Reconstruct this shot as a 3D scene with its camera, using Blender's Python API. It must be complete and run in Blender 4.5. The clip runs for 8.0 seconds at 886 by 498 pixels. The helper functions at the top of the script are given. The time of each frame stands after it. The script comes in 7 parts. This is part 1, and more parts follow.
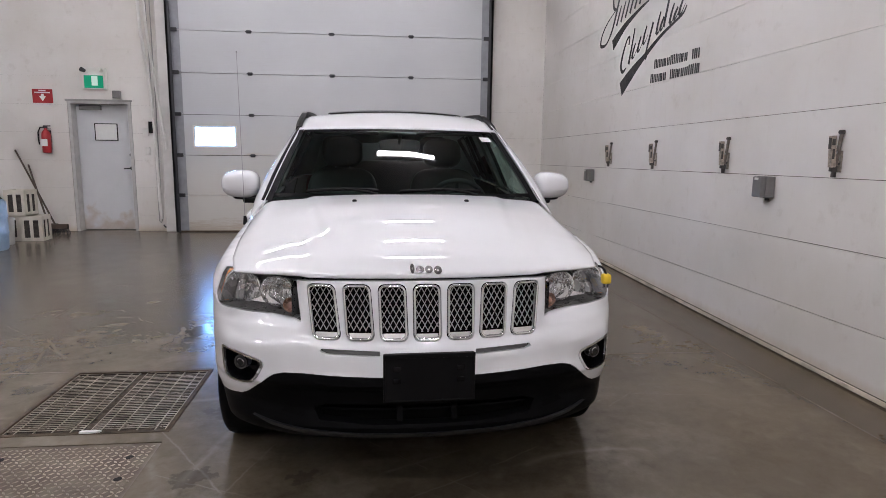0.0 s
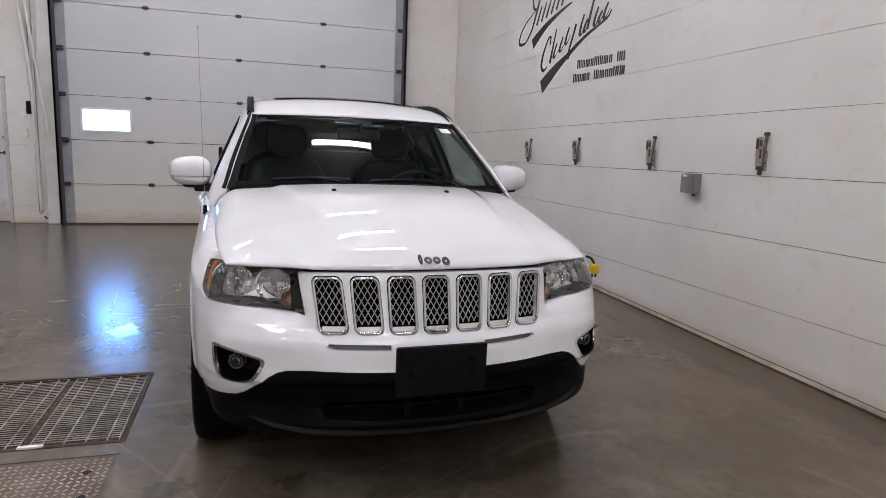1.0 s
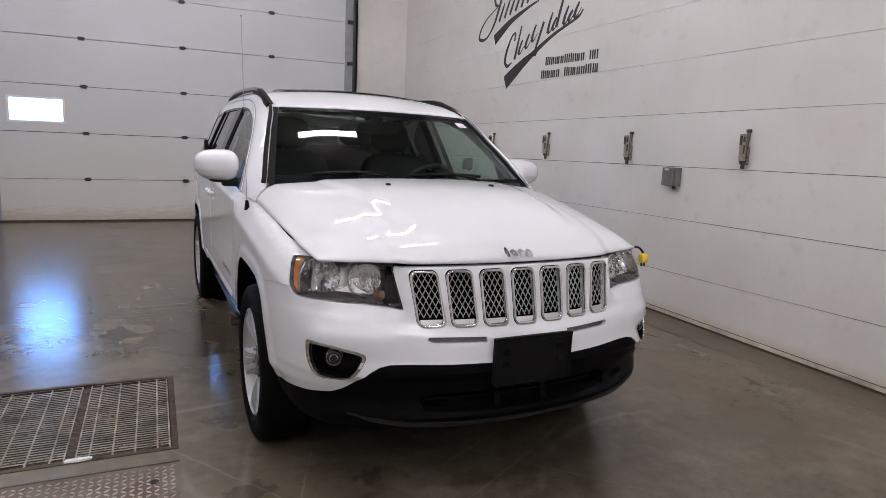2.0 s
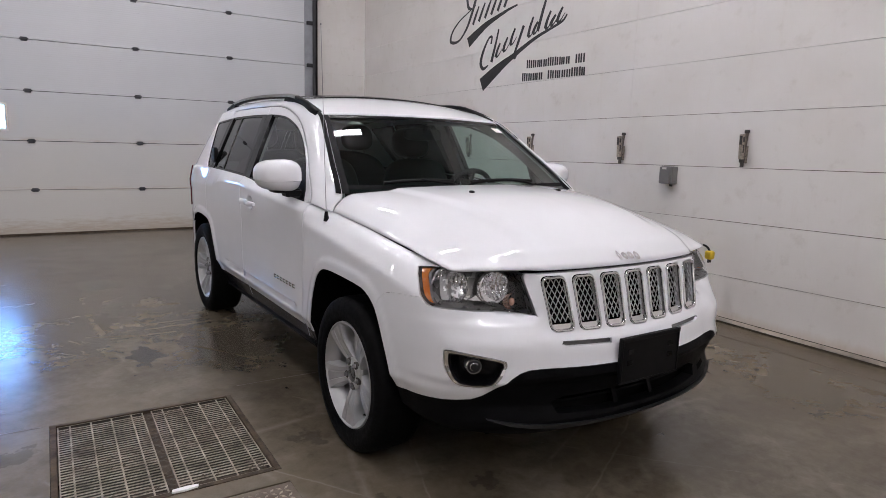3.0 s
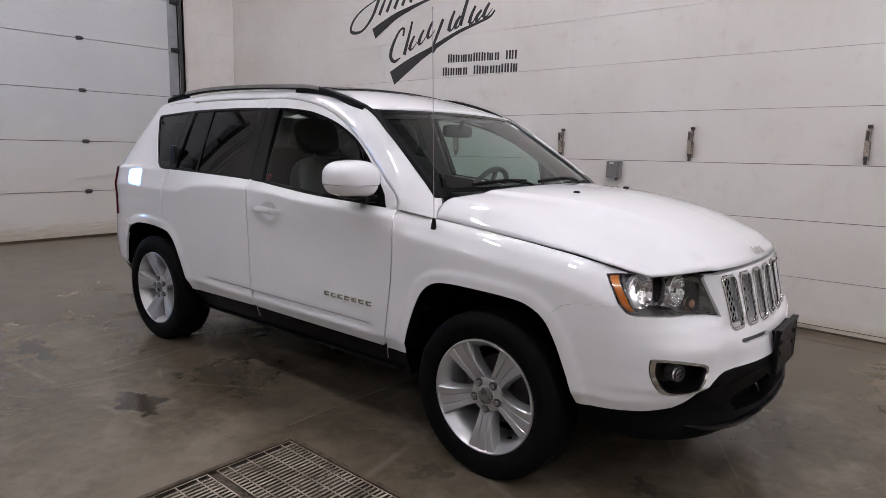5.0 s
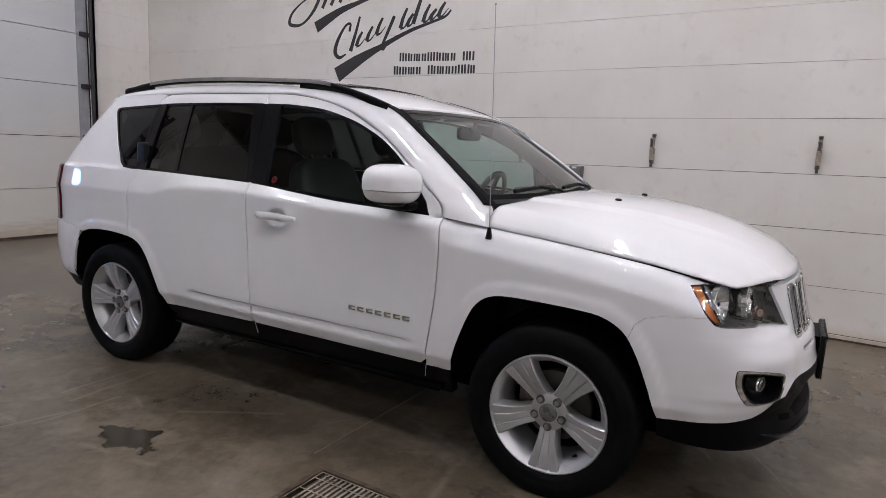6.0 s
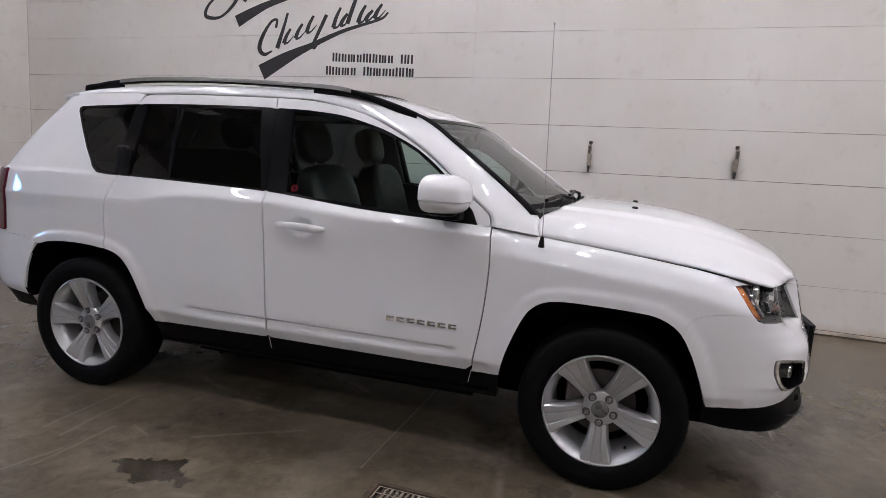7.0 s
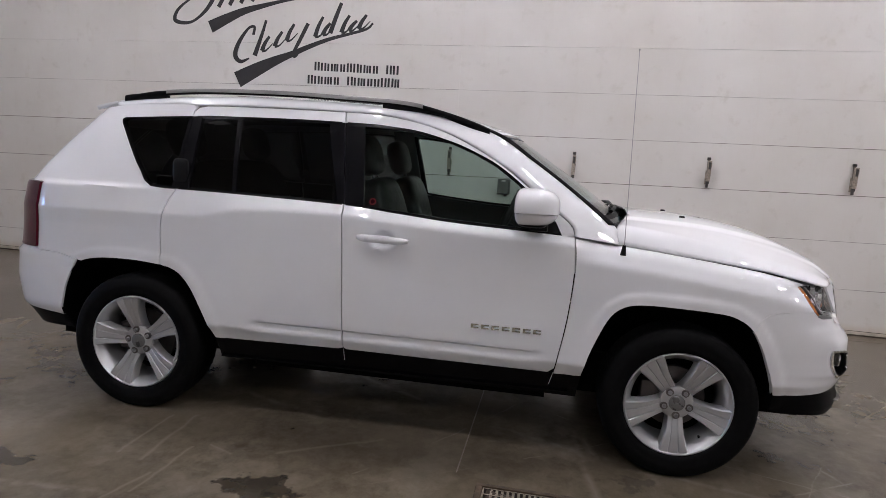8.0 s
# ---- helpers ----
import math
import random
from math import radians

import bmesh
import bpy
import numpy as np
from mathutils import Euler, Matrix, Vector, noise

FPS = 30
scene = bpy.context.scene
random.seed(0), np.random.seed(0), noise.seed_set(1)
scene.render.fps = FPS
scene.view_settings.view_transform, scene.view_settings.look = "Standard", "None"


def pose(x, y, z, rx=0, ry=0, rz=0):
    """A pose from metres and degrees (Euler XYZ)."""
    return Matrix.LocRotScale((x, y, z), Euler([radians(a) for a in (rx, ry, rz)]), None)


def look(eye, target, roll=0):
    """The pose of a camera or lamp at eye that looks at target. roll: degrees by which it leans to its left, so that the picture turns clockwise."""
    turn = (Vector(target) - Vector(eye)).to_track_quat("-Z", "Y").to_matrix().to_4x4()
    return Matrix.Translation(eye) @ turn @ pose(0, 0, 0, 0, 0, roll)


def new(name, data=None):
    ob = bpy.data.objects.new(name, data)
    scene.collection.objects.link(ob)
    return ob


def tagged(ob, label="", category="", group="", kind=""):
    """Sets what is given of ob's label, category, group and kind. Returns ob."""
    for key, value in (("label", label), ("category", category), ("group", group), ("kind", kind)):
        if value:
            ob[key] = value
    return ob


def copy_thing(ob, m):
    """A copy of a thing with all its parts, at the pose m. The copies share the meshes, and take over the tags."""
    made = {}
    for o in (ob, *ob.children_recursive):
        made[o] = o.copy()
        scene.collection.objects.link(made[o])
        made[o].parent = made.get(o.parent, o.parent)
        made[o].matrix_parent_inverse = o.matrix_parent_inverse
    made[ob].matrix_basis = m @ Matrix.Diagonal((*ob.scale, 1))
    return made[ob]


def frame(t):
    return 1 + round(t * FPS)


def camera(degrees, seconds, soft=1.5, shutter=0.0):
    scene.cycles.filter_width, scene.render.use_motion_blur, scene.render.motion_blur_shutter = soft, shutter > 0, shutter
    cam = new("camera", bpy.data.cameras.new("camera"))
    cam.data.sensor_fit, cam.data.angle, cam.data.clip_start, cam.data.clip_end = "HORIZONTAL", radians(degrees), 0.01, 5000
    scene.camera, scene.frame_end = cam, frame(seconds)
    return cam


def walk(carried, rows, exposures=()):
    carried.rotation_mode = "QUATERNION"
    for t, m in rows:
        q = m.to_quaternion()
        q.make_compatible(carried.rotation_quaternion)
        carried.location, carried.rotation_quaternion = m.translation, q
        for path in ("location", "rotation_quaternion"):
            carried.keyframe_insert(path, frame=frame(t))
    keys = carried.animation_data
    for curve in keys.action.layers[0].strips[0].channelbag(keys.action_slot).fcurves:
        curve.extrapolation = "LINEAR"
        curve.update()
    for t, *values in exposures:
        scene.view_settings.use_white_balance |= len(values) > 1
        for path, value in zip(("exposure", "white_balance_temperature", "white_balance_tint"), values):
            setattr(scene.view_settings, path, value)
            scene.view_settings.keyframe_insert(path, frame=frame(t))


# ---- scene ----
cam = camera(70.3, 8.0, soft=0.75)
PATH = [
    (0, (-0.135, 0.145, 1.402), (0.08, 2.107, 1.08), 0.7),
    (0.5, (-0.337, 0.162, 1.39), (0.05, 2.095, 1.053), 1.6),
    (1, (-0.579, 0.272, 1.369), (-0.008, 2.16, 1.039), 2.3),
    (1.2, (-0.69, 0.302, 1.373), (-0.043, 2.164, 1.04), 2.7),
    (2.3, (-1.414, 0.541, 1.344), (-0.54, 2.308, 1.006), 2.2),
    (2.5, (-1.555, 0.611, 1.359), (-0.643, 2.358, 1.023), 1.9),
    (3, (-1.895, 0.779, 1.362), (-0.845, 2.448, 1.028), 1.8),
    (3.5, (-2.202, 0.969, 1.368), (-1.077, 2.588, 1.031), 1.8),
    (4, (-2.457, 1.25, 1.369), (-1.228, 2.792, 1.034), 1.2),
    (4.5, (-2.659, 1.535, 1.368), (-1.274, 2.935, 1.022), 1.3),
    (4.7, (-2.702, 1.649, 1.351), (-1.271, 3.005, 1.012), 1.4),
    (5.8, (-2.975, 2.313, 1.339), (-1.29, 3.337, 1.005), 2.8),
    (6, (-3.015, 2.447, 1.336), (-1.31, 3.441, 1.013), 2.9),
    (6.5, (-3.148, 2.788, 1.327), (-1.366, 3.642, 1.019), 3.4),
    (7, (-3.366, 3.124, 1.347), (-1.485, 3.731, 1.041), 3.7),
    (7.5, (-3.517, 3.484, 1.339), (-1.61, 4.014, 1.052), 3.4),
    (8, (-3.668, 3.841, 1.336), (-1.715, 4.179, 1.066), 3.8),
]
walk(cam, [(t, look(eye, target, roll)) for t, eye, target, roll in PATH])

# ---- world, light, exposure ----
from mathutils.geometry import delaunay_2d_cdt

scene.view_settings.exposure = 0.0
world = bpy.data.worlds.new("daylight")
scene.world = world
world.use_nodes = True
sky = world.node_tree.nodes.new("ShaderNodeTexSky")
sky.sky_type, sky.sun_disc, sky.sun_elevation, sky.sun_rotation = "NISHITA", False, radians(30), radians(180)
world.node_tree.links.new(sky.outputs[0], world.node_tree.nodes["Background"].inputs[0])
world.node_tree.nodes["Background"].inputs[1].default_value = 0.1
TUBE_STRENGTH = 110.0
CEILING = 5.4


# ---- materials ----
def nodes_of(name):
    m = bpy.data.materials.new(name)
    m.use_nodes = True
    t = m.node_tree
    return m, t, t.nodes["Principled BSDF"]


def link(t, a, b):
    t.links.new(a, b)


def coords(t, scale=(1, 1, 1), kind="Object"):
    c = t.nodes.new("ShaderNodeTexCoord")
    m = t.nodes.new("ShaderNodeMapping")
    m.inputs["Scale"].default_value = scale
    link(t, c.outputs[kind], m.inputs[0])
    return m.outputs[0]


def noise_tex(t, vec, scale, detail=4, rough=0.55):
    n = t.nodes.new("ShaderNodeTexNoise")
    n.inputs["Scale"].default_value, n.inputs["Detail"].default_value, n.inputs["Roughness"].default_value = scale, detail, rough
    link(t, vec, n.inputs["Vector"])
    return n.outputs["Fac"]


def ramp(t, fac, stops):
    r = t.nodes.new("ShaderNodeValToRGB")
    while len(r.color_ramp.elements) < len(stops):
        r.color_ramp.elements.new(0.5)
    for e, (p, c) in zip(r.color_ramp.elements, stops):
        e.position = p
        e.color = (*c, 1) if len(c) == 3 else c
    link(t, fac, r.inputs[0])
    return r.outputs[0]


def mix(t, fac, a, b, mode="MIX"):
    m = t.nodes.new("ShaderNodeMix")
    m.data_type, m.blend_type = "RGBA", mode
    for sock, v in ((m.inputs[0], fac), (m.inputs[6], a), (m.inputs[7], b)):
        if isinstance(v, (int, float)):
            sock.default_value = v
        elif isinstance(v, tuple):
            sock.default_value = (*v, 1)
        else:
            link(t, v, sock)
    return m.outputs[2]


def math_node(t, op, a, b=None, c=None):
    m = t.nodes.new("ShaderNodeMath")
    m.operation = op
    for sock, v in zip(m.inputs, (a, b, c)):
        if v is None:
            continue
        if isinstance(v, (int, float)):
            sock.default_value = v
        else:
            link(t, v, sock)
    return m.outputs[0]


def bump(t, bsdf, height, strength=0.2, distance=0.01):
    b = t.nodes.new("ShaderNodeBump")
    b.inputs["Strength"].default_value, b.inputs["Distance"].default_value = strength, distance
    link(t, height, b.inputs["Height"])
    link(t, b.outputs[0], bsdf.inputs["Normal"])


def simple(name, colour, rough=0.5, metal=0.0, vary=0.12, scale=12.0, coat=0.0, bumps=0.0, spec=0.5, kind="Object", gloss_vary=0.08):
    """A plain surface with a little uneven colour and gloss."""
    m, t, b = nodes_of(name)
    v = coords(t, kind=kind)
    n = noise_tex(t, v, scale, 5)
    lo = tuple(c * (1 - vary) for c in colour)
    hi = tuple(min(1, c * (1 + vary)) for c in colour)
    link(t, ramp(t, n, [(0.3, lo), (0.7, hi)]), b.inputs["Base Color"])
    g = ramp(t, noise_tex(t, v, scale * 2.3, 4), [(0.3, (max(0, rough - gloss_vary),) * 3), (0.7, (min(1, rough + gloss_vary),) * 3)])
    link(t, g, b.inputs["Roughness"])
    b.inputs["Metallic"].default_value = metal
    b.inputs["Coat Weight"].default_value = coat
    b.inputs["Coat Roughness"].default_value = 0.04
    b.inputs["Specular IOR Level"].default_value = spec
    if bumps:
        bump(t, b, noise_tex(t, v, scale * 12, 3), bumps, 0.004)
    return m


def glow(name, colour, strength):
    m, t, b = nodes_of(name)
    b.inputs["Base Color"].default_value = (*(0.2 * c for c in colour), 1)
    b.inputs["Specular IOR Level"].default_value = 0.2
    b.inputs["Emission Color"].default_value = (*colour, 1)
    b.inputs["Emission Strength"].default_value = strength
    return m


def glass(name, tint, rough=0.0, base=0.045):
    """Thin automotive glass: clear through, mirror-like off the face."""
    m, t, b = nodes_of(name)
    t.nodes.remove(b)
    out = t.nodes["Material Output"]
    tr = t.nodes.new("ShaderNodeBsdfTransparent")
    tr.inputs[0].default_value = (*tint, 1)
    gl = t.nodes.new("ShaderNodeBsdfGlossy")
    gl.inputs["Roughness"].default_value = rough
    gl.inputs["Color"].default_value = (1, 1, 1, 1)
    lw = t.nodes.new("ShaderNodeLayerWeight")
    lw.inputs["Blend"].default_value = 0.5
    ms = t.nodes.new("ShaderNodeMixShader")
    sheen = math_node(t, "MULTIPLY_ADD", math_node(t, "POWER", lw.outputs["Facing"], 5.0), 0.9, base)
    link(t, sheen, ms.inputs[0])
    link(t, tr.outputs[0], ms.inputs[1])
    link(t, gl.outputs[0], ms.inputs[2])
    link(t, ms.outputs[0], out.inputs[0])
    return m


def wall_material():
    """Cream-white painted insulated wall panels with grime and drip marks."""
    m, t, b = nodes_of("painted_wall_panel")
    v = coords(t, kind="Object")
    g = t.nodes.new("ShaderNodeNewGeometry")
    pos = g.outputs["Position"]
    n1 = noise_tex(t, pos, 0.9, 5)
    n2 = noise_tex(t, pos, 7.0, 6, 0.65)
    mp = t.nodes.new("ShaderNodeMapping")
    mp.inputs["Scale"].default_value = (6, 6, 0.7)
    link(t, pos, mp.inputs[0])
    n3 = noise_tex(t, mp.outputs[0], 2.2, 6, 0.7)
    c = ramp(t, n1, [(0.3, (0.635, 0.605, 0.565)), (0.7, (0.73, 0.71, 0.685))])
    c = mix(t, math_node(t, "MULTIPLY", ramp(t, n3, [(0.56, (0, 0, 0)), (0.80, (1, 1, 1))]), 0.16), c, (0.52, 0.45, 0.35))
    c = mix(t, math_node(t, "MULTIPLY", ramp(t, n2, [(0.58, (0, 0, 0)), (0.72, (1, 1, 1))]), 0.22), c, (0.40, 0.355, 0.29))
    sep = t.nodes.new("ShaderNodeSeparateXYZ")
    link(t, pos, sep.inputs[0])
    low = math_node(t, "MULTIPLY", ramp(t, math_node(t, "ADD", sep.outputs[2], math_node(t, "MULTIPLY", n3, 0.10)), [(0.05, (1, 1, 1)), (0.16, (0, 0, 0))]), 0.6)
    c = mix(t, low, c, (0.46, 0.34, 0.20))
    link(t, c, b.inputs["Base Color"])
    b.inputs["Roughness"].default_value = 0.5
    bump(t, b, n2, 0.12, 0.004)
    return m


def floor_material():
    """Sealed brown-grey concrete: cloudy, scratched, with dark wet stains."""
    m, t, b = nodes_of("sealed_concrete")
    g = t.nodes.new("ShaderNodeNewGeometry")
    pos = g.outputs["Position"]
    n1 = noise_tex(t, pos, 0.9, 2.5, 0.5)
    n2 = noise_tex(t, pos, 5.0, 6, 0.6)
    n3 = noise_tex(t, pos, 55.0, 4, 0.6)
    c = ramp(t, n1, [(0.28, (0.050, 0.038, 0.025)), (0.50, (0.086, 0.068, 0.045)), (0.74, (0.146, 0.120, 0.086))])
    c = mix(t, math_node(t, "MULTIPLY", ramp(t, n2, [(0.30, (0, 0, 0)), (0.75, (1, 1, 1))]), 0.22), c, (0.146, 0.122, 0.086))
    c = mix(t, math_node(t, "MULTIPLY", ramp(t, n2, [(0.28, (1, 1, 1)), (0.50, (0, 0, 0))]), 0.22), c, (0.040, 0.031, 0.022))
    c = mix(t, math_node(t, "MULTIPLY", ramp(t, n3, [(0.3, (1, 1, 1)), (0.6, (0, 0, 0))]), 0.05), c, (0.030, 0.025, 0.020))
    # positions nudged by noise, so that no mark is a clean shape
    wob = t.nodes.new("ShaderNodeTexNoise")
    wob.inputs["Scale"].default_value, wob.inputs["Detail"].default_value, wob.inputs["Roughness"].default_value = 9.0, 6, 0.6
    link(t, pos, wob.inputs["Vector"])

    def nudged(amount):
        off = t.nodes.new("ShaderNodeVectorMath")
        off.operation = "MULTIPLY_ADD"
        link(t, wob.outputs["Color"], off.inputs[0])
        off.inputs[1].default_value = (amount, amount, 0)
        link(t, pos, off.inputs[2])
        return off.outputs[0]

    def ring(vec, x, y, rx, ry):
        d = t.nodes.new("ShaderNodeVectorMath")
        d.operation = "SUBTRACT"
        link(t, vec, d.inputs[0])
        d.inputs[1].default_value = (x, y, 0)
        e = t.nodes.new("ShaderNodeVectorMath")
        e.operation = "MULTIPLY"
        link(t, d.outputs[0], e.inputs[0])
        e.inputs[1].default_value = (1 / rx, 1 / ry, 0)
        ln = t.nodes.new("ShaderNodeVectorMath")
        ln.operation = "LENGTH"
        link(t, e.outputs[0], ln.inputs[0])
        return ln.outputs["Value"]

    # long pale drag marks: arcs of wide circles, broken up
    breaks = ramp(t, noise_tex(t, pos, 2.3, 5, 0.7), [(0.50, (0, 0, 0)), (0.60, (1, 1, 1))])
    breaks_2 = ramp(t, noise_tex(t, pos, 1.7, 4, 0.7), [(0.44, (1, 1, 1)), (0.52, (0, 0, 0))])
    small = nudged(0.035)
    rng = random.Random(11)
    marks = None
    for k in range(18):
        r = rng.choice((0.9, 1.6, 2.8, 6.0, 14.0, 14.0))
        a = rng.uniform(0, 6.28)
        x, y = rng.uniform(-2.6, 1.6), rng.uniform(1.2, 7.5)
        w = rng.choice((0.005, 0.008, 0.014, 0.03))
        gap = math_node(t, "ABSOLUTE", math_node(t, "SUBTRACT", ring(small, x + r * math.cos(a), y + r * math.sin(a), 1, 1), r))
        line = ramp(t, gap, [(0.0, (1, 1, 1)), (w, (0, 0, 0))])
        line = math_node(t, "MULTIPLY", line, breaks if k % 2 else breaks_2)
        marks = line if marks is None else math_node(t, "MAXIMUM", marks, line)
    # single straight scrapes
    def scrape(x0, y0, x1, y1, w):
        a, ln = Vector((x0, y0, 0)), math.hypot(x1 - x0, y1 - y0)
        ux, uy = (x1 - x0) / ln, (y1 - y0) / ln

        def dot(vec):
            d = t.nodes.new("ShaderNodeVectorMath")
            d.operation = "DOT_PRODUCT"
            link(t, small, d.inputs[0])
            d.inputs[1].default_value = vec
            return d.outputs["Value"]
        along = math_node(t, "SUBTRACT", dot((ux, uy, 0)), ux * x0 + uy * y0 + 0.017 * (ux + uy))
        across = math_node(t, "SUBTRACT", dot((-uy, ux, 0)), -uy * x0 + ux * y0 + 0.017 * (ux - uy))
        past = math_node(t, "SUBTRACT", along, math_node(t, "MINIMUM", math_node(t, "MAXIMUM", along, 0.0), ln))
        gap = math_node(t, "SQRT", math_node(t, "ADD", math_node(t, "MULTIPLY", across, across), math_node(t, "MULTIPLY", past, past)))
        return ramp(t, gap, [(0.0, (0.8, 0.8, 0.8)), (w, (0, 0, 0))])

    for x0, y0, x1, y1, w in ((-1.35, 5.62, -0.93, 5.63, 0.012), (-1.38, 5.49, -0.90, 5.52, 0.014), (-1.75, 5.45, -1.47, 5.38, 0.012), (-1.15, 4.97, -0.87, 4.56, 0.016), (-2.27, 5.34, -2.04, 5.32, 0.014),
                              (-2.04, 5.32, -1.98, 5.23, 0.012), (-2.47, 4.77, -2.15, 4.32, 0.012), (-1.62, 5.36, -1.21, 5.35, 0.010), (-1.22, 5.16, -1.17, 5.28, 0.010)):
        marks = math_node(t, "MAXIMUM", marks, scrape(x0, y0, x1, y1, w))
    c = mix(t, math_node(t, "MULTIPLY", marks, 0.26), c, (0.30, 0.275, 0.235))
    # mottling the size of a hand and of a coin
    mott = ramp(t, noise_tex(t, nudged(0.08), 14.0, 6, 0.72), [(0.36, (0, 0, 0)), (0.66, (1, 1, 1))])
    c = mix(t, math_node(t, "MULTIPLY", mott, 0.34), c, (0.165, 0.144, 0.112))
    # cloudy pale traffic scuffs
    scuff = ramp(t, noise_tex(t, nudged(0.12), 2.6, 6, 0.65), [(0.50, (0, 0, 0)), (0.78, (1, 1, 1))])
    c = mix(t, math_node(t, "MULTIPLY", scuff, 0.62), c, (0.215, 0.190, 0.152))
    # dark patches: soft wide ones, and a few damp stains with ragged edges
    ragged = nudged(0.34)
    stain = None
    for x, y, rx, ry, soft in ((-1.45, 4.92, 0.10, 0.16, 0), (-1.53, 6.15, 0.06, 0.25, 0), (-1.56, 7.1, 0.20, 0.20, 0.6), (-1.04, 6.8, 0.05, 0.12, 0.6), (-1.61, 6.97, 0.10, 0.08, 0), (-2.19, 7.03, 0.12, 0.08, 0.6),
                               (-0.95, 3.40, 0.07, 0.10, 0.6), (-2.11, 3.82, 0.10, 0.06, 0.6), (-0.92, 2.72, 0.06, 0.06, 0.6), (-0.70, 3.17, 0.05, 0.04, 0.6), (2.2, 5.2, 0.12, 0.3, 0.6), (-0.45, 2.68, 0.04, 0.04, 0.6), (-2.5, 5.92, 0.08, 0.06, 0),
                               (-0.55, 1.95, 0.34, 0.2, 1), (1.55, 2.55, 0.5, 0.3, 1), (1.3, 8.6, 0.3, 0.3, 1), (1.45, 4.6, 0.3, 0.9, 1), (-0.2, 1.2, 0.5, 0.3, 1), (-0.9, 4.5, 0.25, 0.5, 1), (0.4, 2.5, 0.5, 0.25, 1)):
        d = math_node(t, "MULTIPLY", ring(ragged, x + 0.17, y + 0.17, rx, ry), 0.5)
        mask = ramp(t, d, [(0.25, (0.45, 0.45, 0.45)), (0.75, (0, 0, 0))]) if soft == 1 else ramp(t, d, [(0.40, (0.5, 0.5, 0.5)), (0.56, (0, 0, 0))]) if soft else ramp(t, d, [(0.46, (1, 1, 1)), (0.54, (0, 0, 0))])
        stain = mask if stain is None else math_node(t, "MAXIMUM", stain, mask)
    c = mix(t, math_node(t, "MULTIPLY", stain, 0.80), c, (0.022, 0.017, 0.012))
    # brown dirt lying along the east wall, with a wavering edge
    sep = t.nodes.new("ShaderNodeSeparateXYZ")
    link(t, nudged(0.10), sep.inputs[0])
    lane = math_node(t, "MULTIPLY_ADD", sep.outputs["Y"], 0.040, sep.outputs["X"])
    band = ramp(t, math_node(t, "SUBTRACT", lane, 2.05), [(0.36, (0, 0, 0)), (0.46, (1, 1, 1))])
    film = ramp(t, math_node(t, "SUBTRACT", lane, 0.90), [(0.20, (0, 0, 0)), (0.95, (1, 1, 1))])
    c = mix(t, math_node(t, "MULTIPLY", film, 0.42), c, (0.098, 0.068, 0.034))
    c = mix(t, math_node(t, "MULTIPLY", band, 0.58), c, (0.060, 0.040, 0.021))
    link(t, c, b.inputs["Base Color"])
    r = ramp(t, n2, [(0.25, (0.20, 0.20, 0.20)), (0.75, (0.27, 0.27, 0.27))])
    r = mix(t, stain, r, (0.14, 0.14, 0.14))
    link(t, r, b.inputs["Roughness"])
    b.inputs["Specular IOR Level"].default_value = 0.45
    bump(t, b, noise_tex(t, pos, 11.0, 2, 0.5), 0.03, 0.01)
    return m


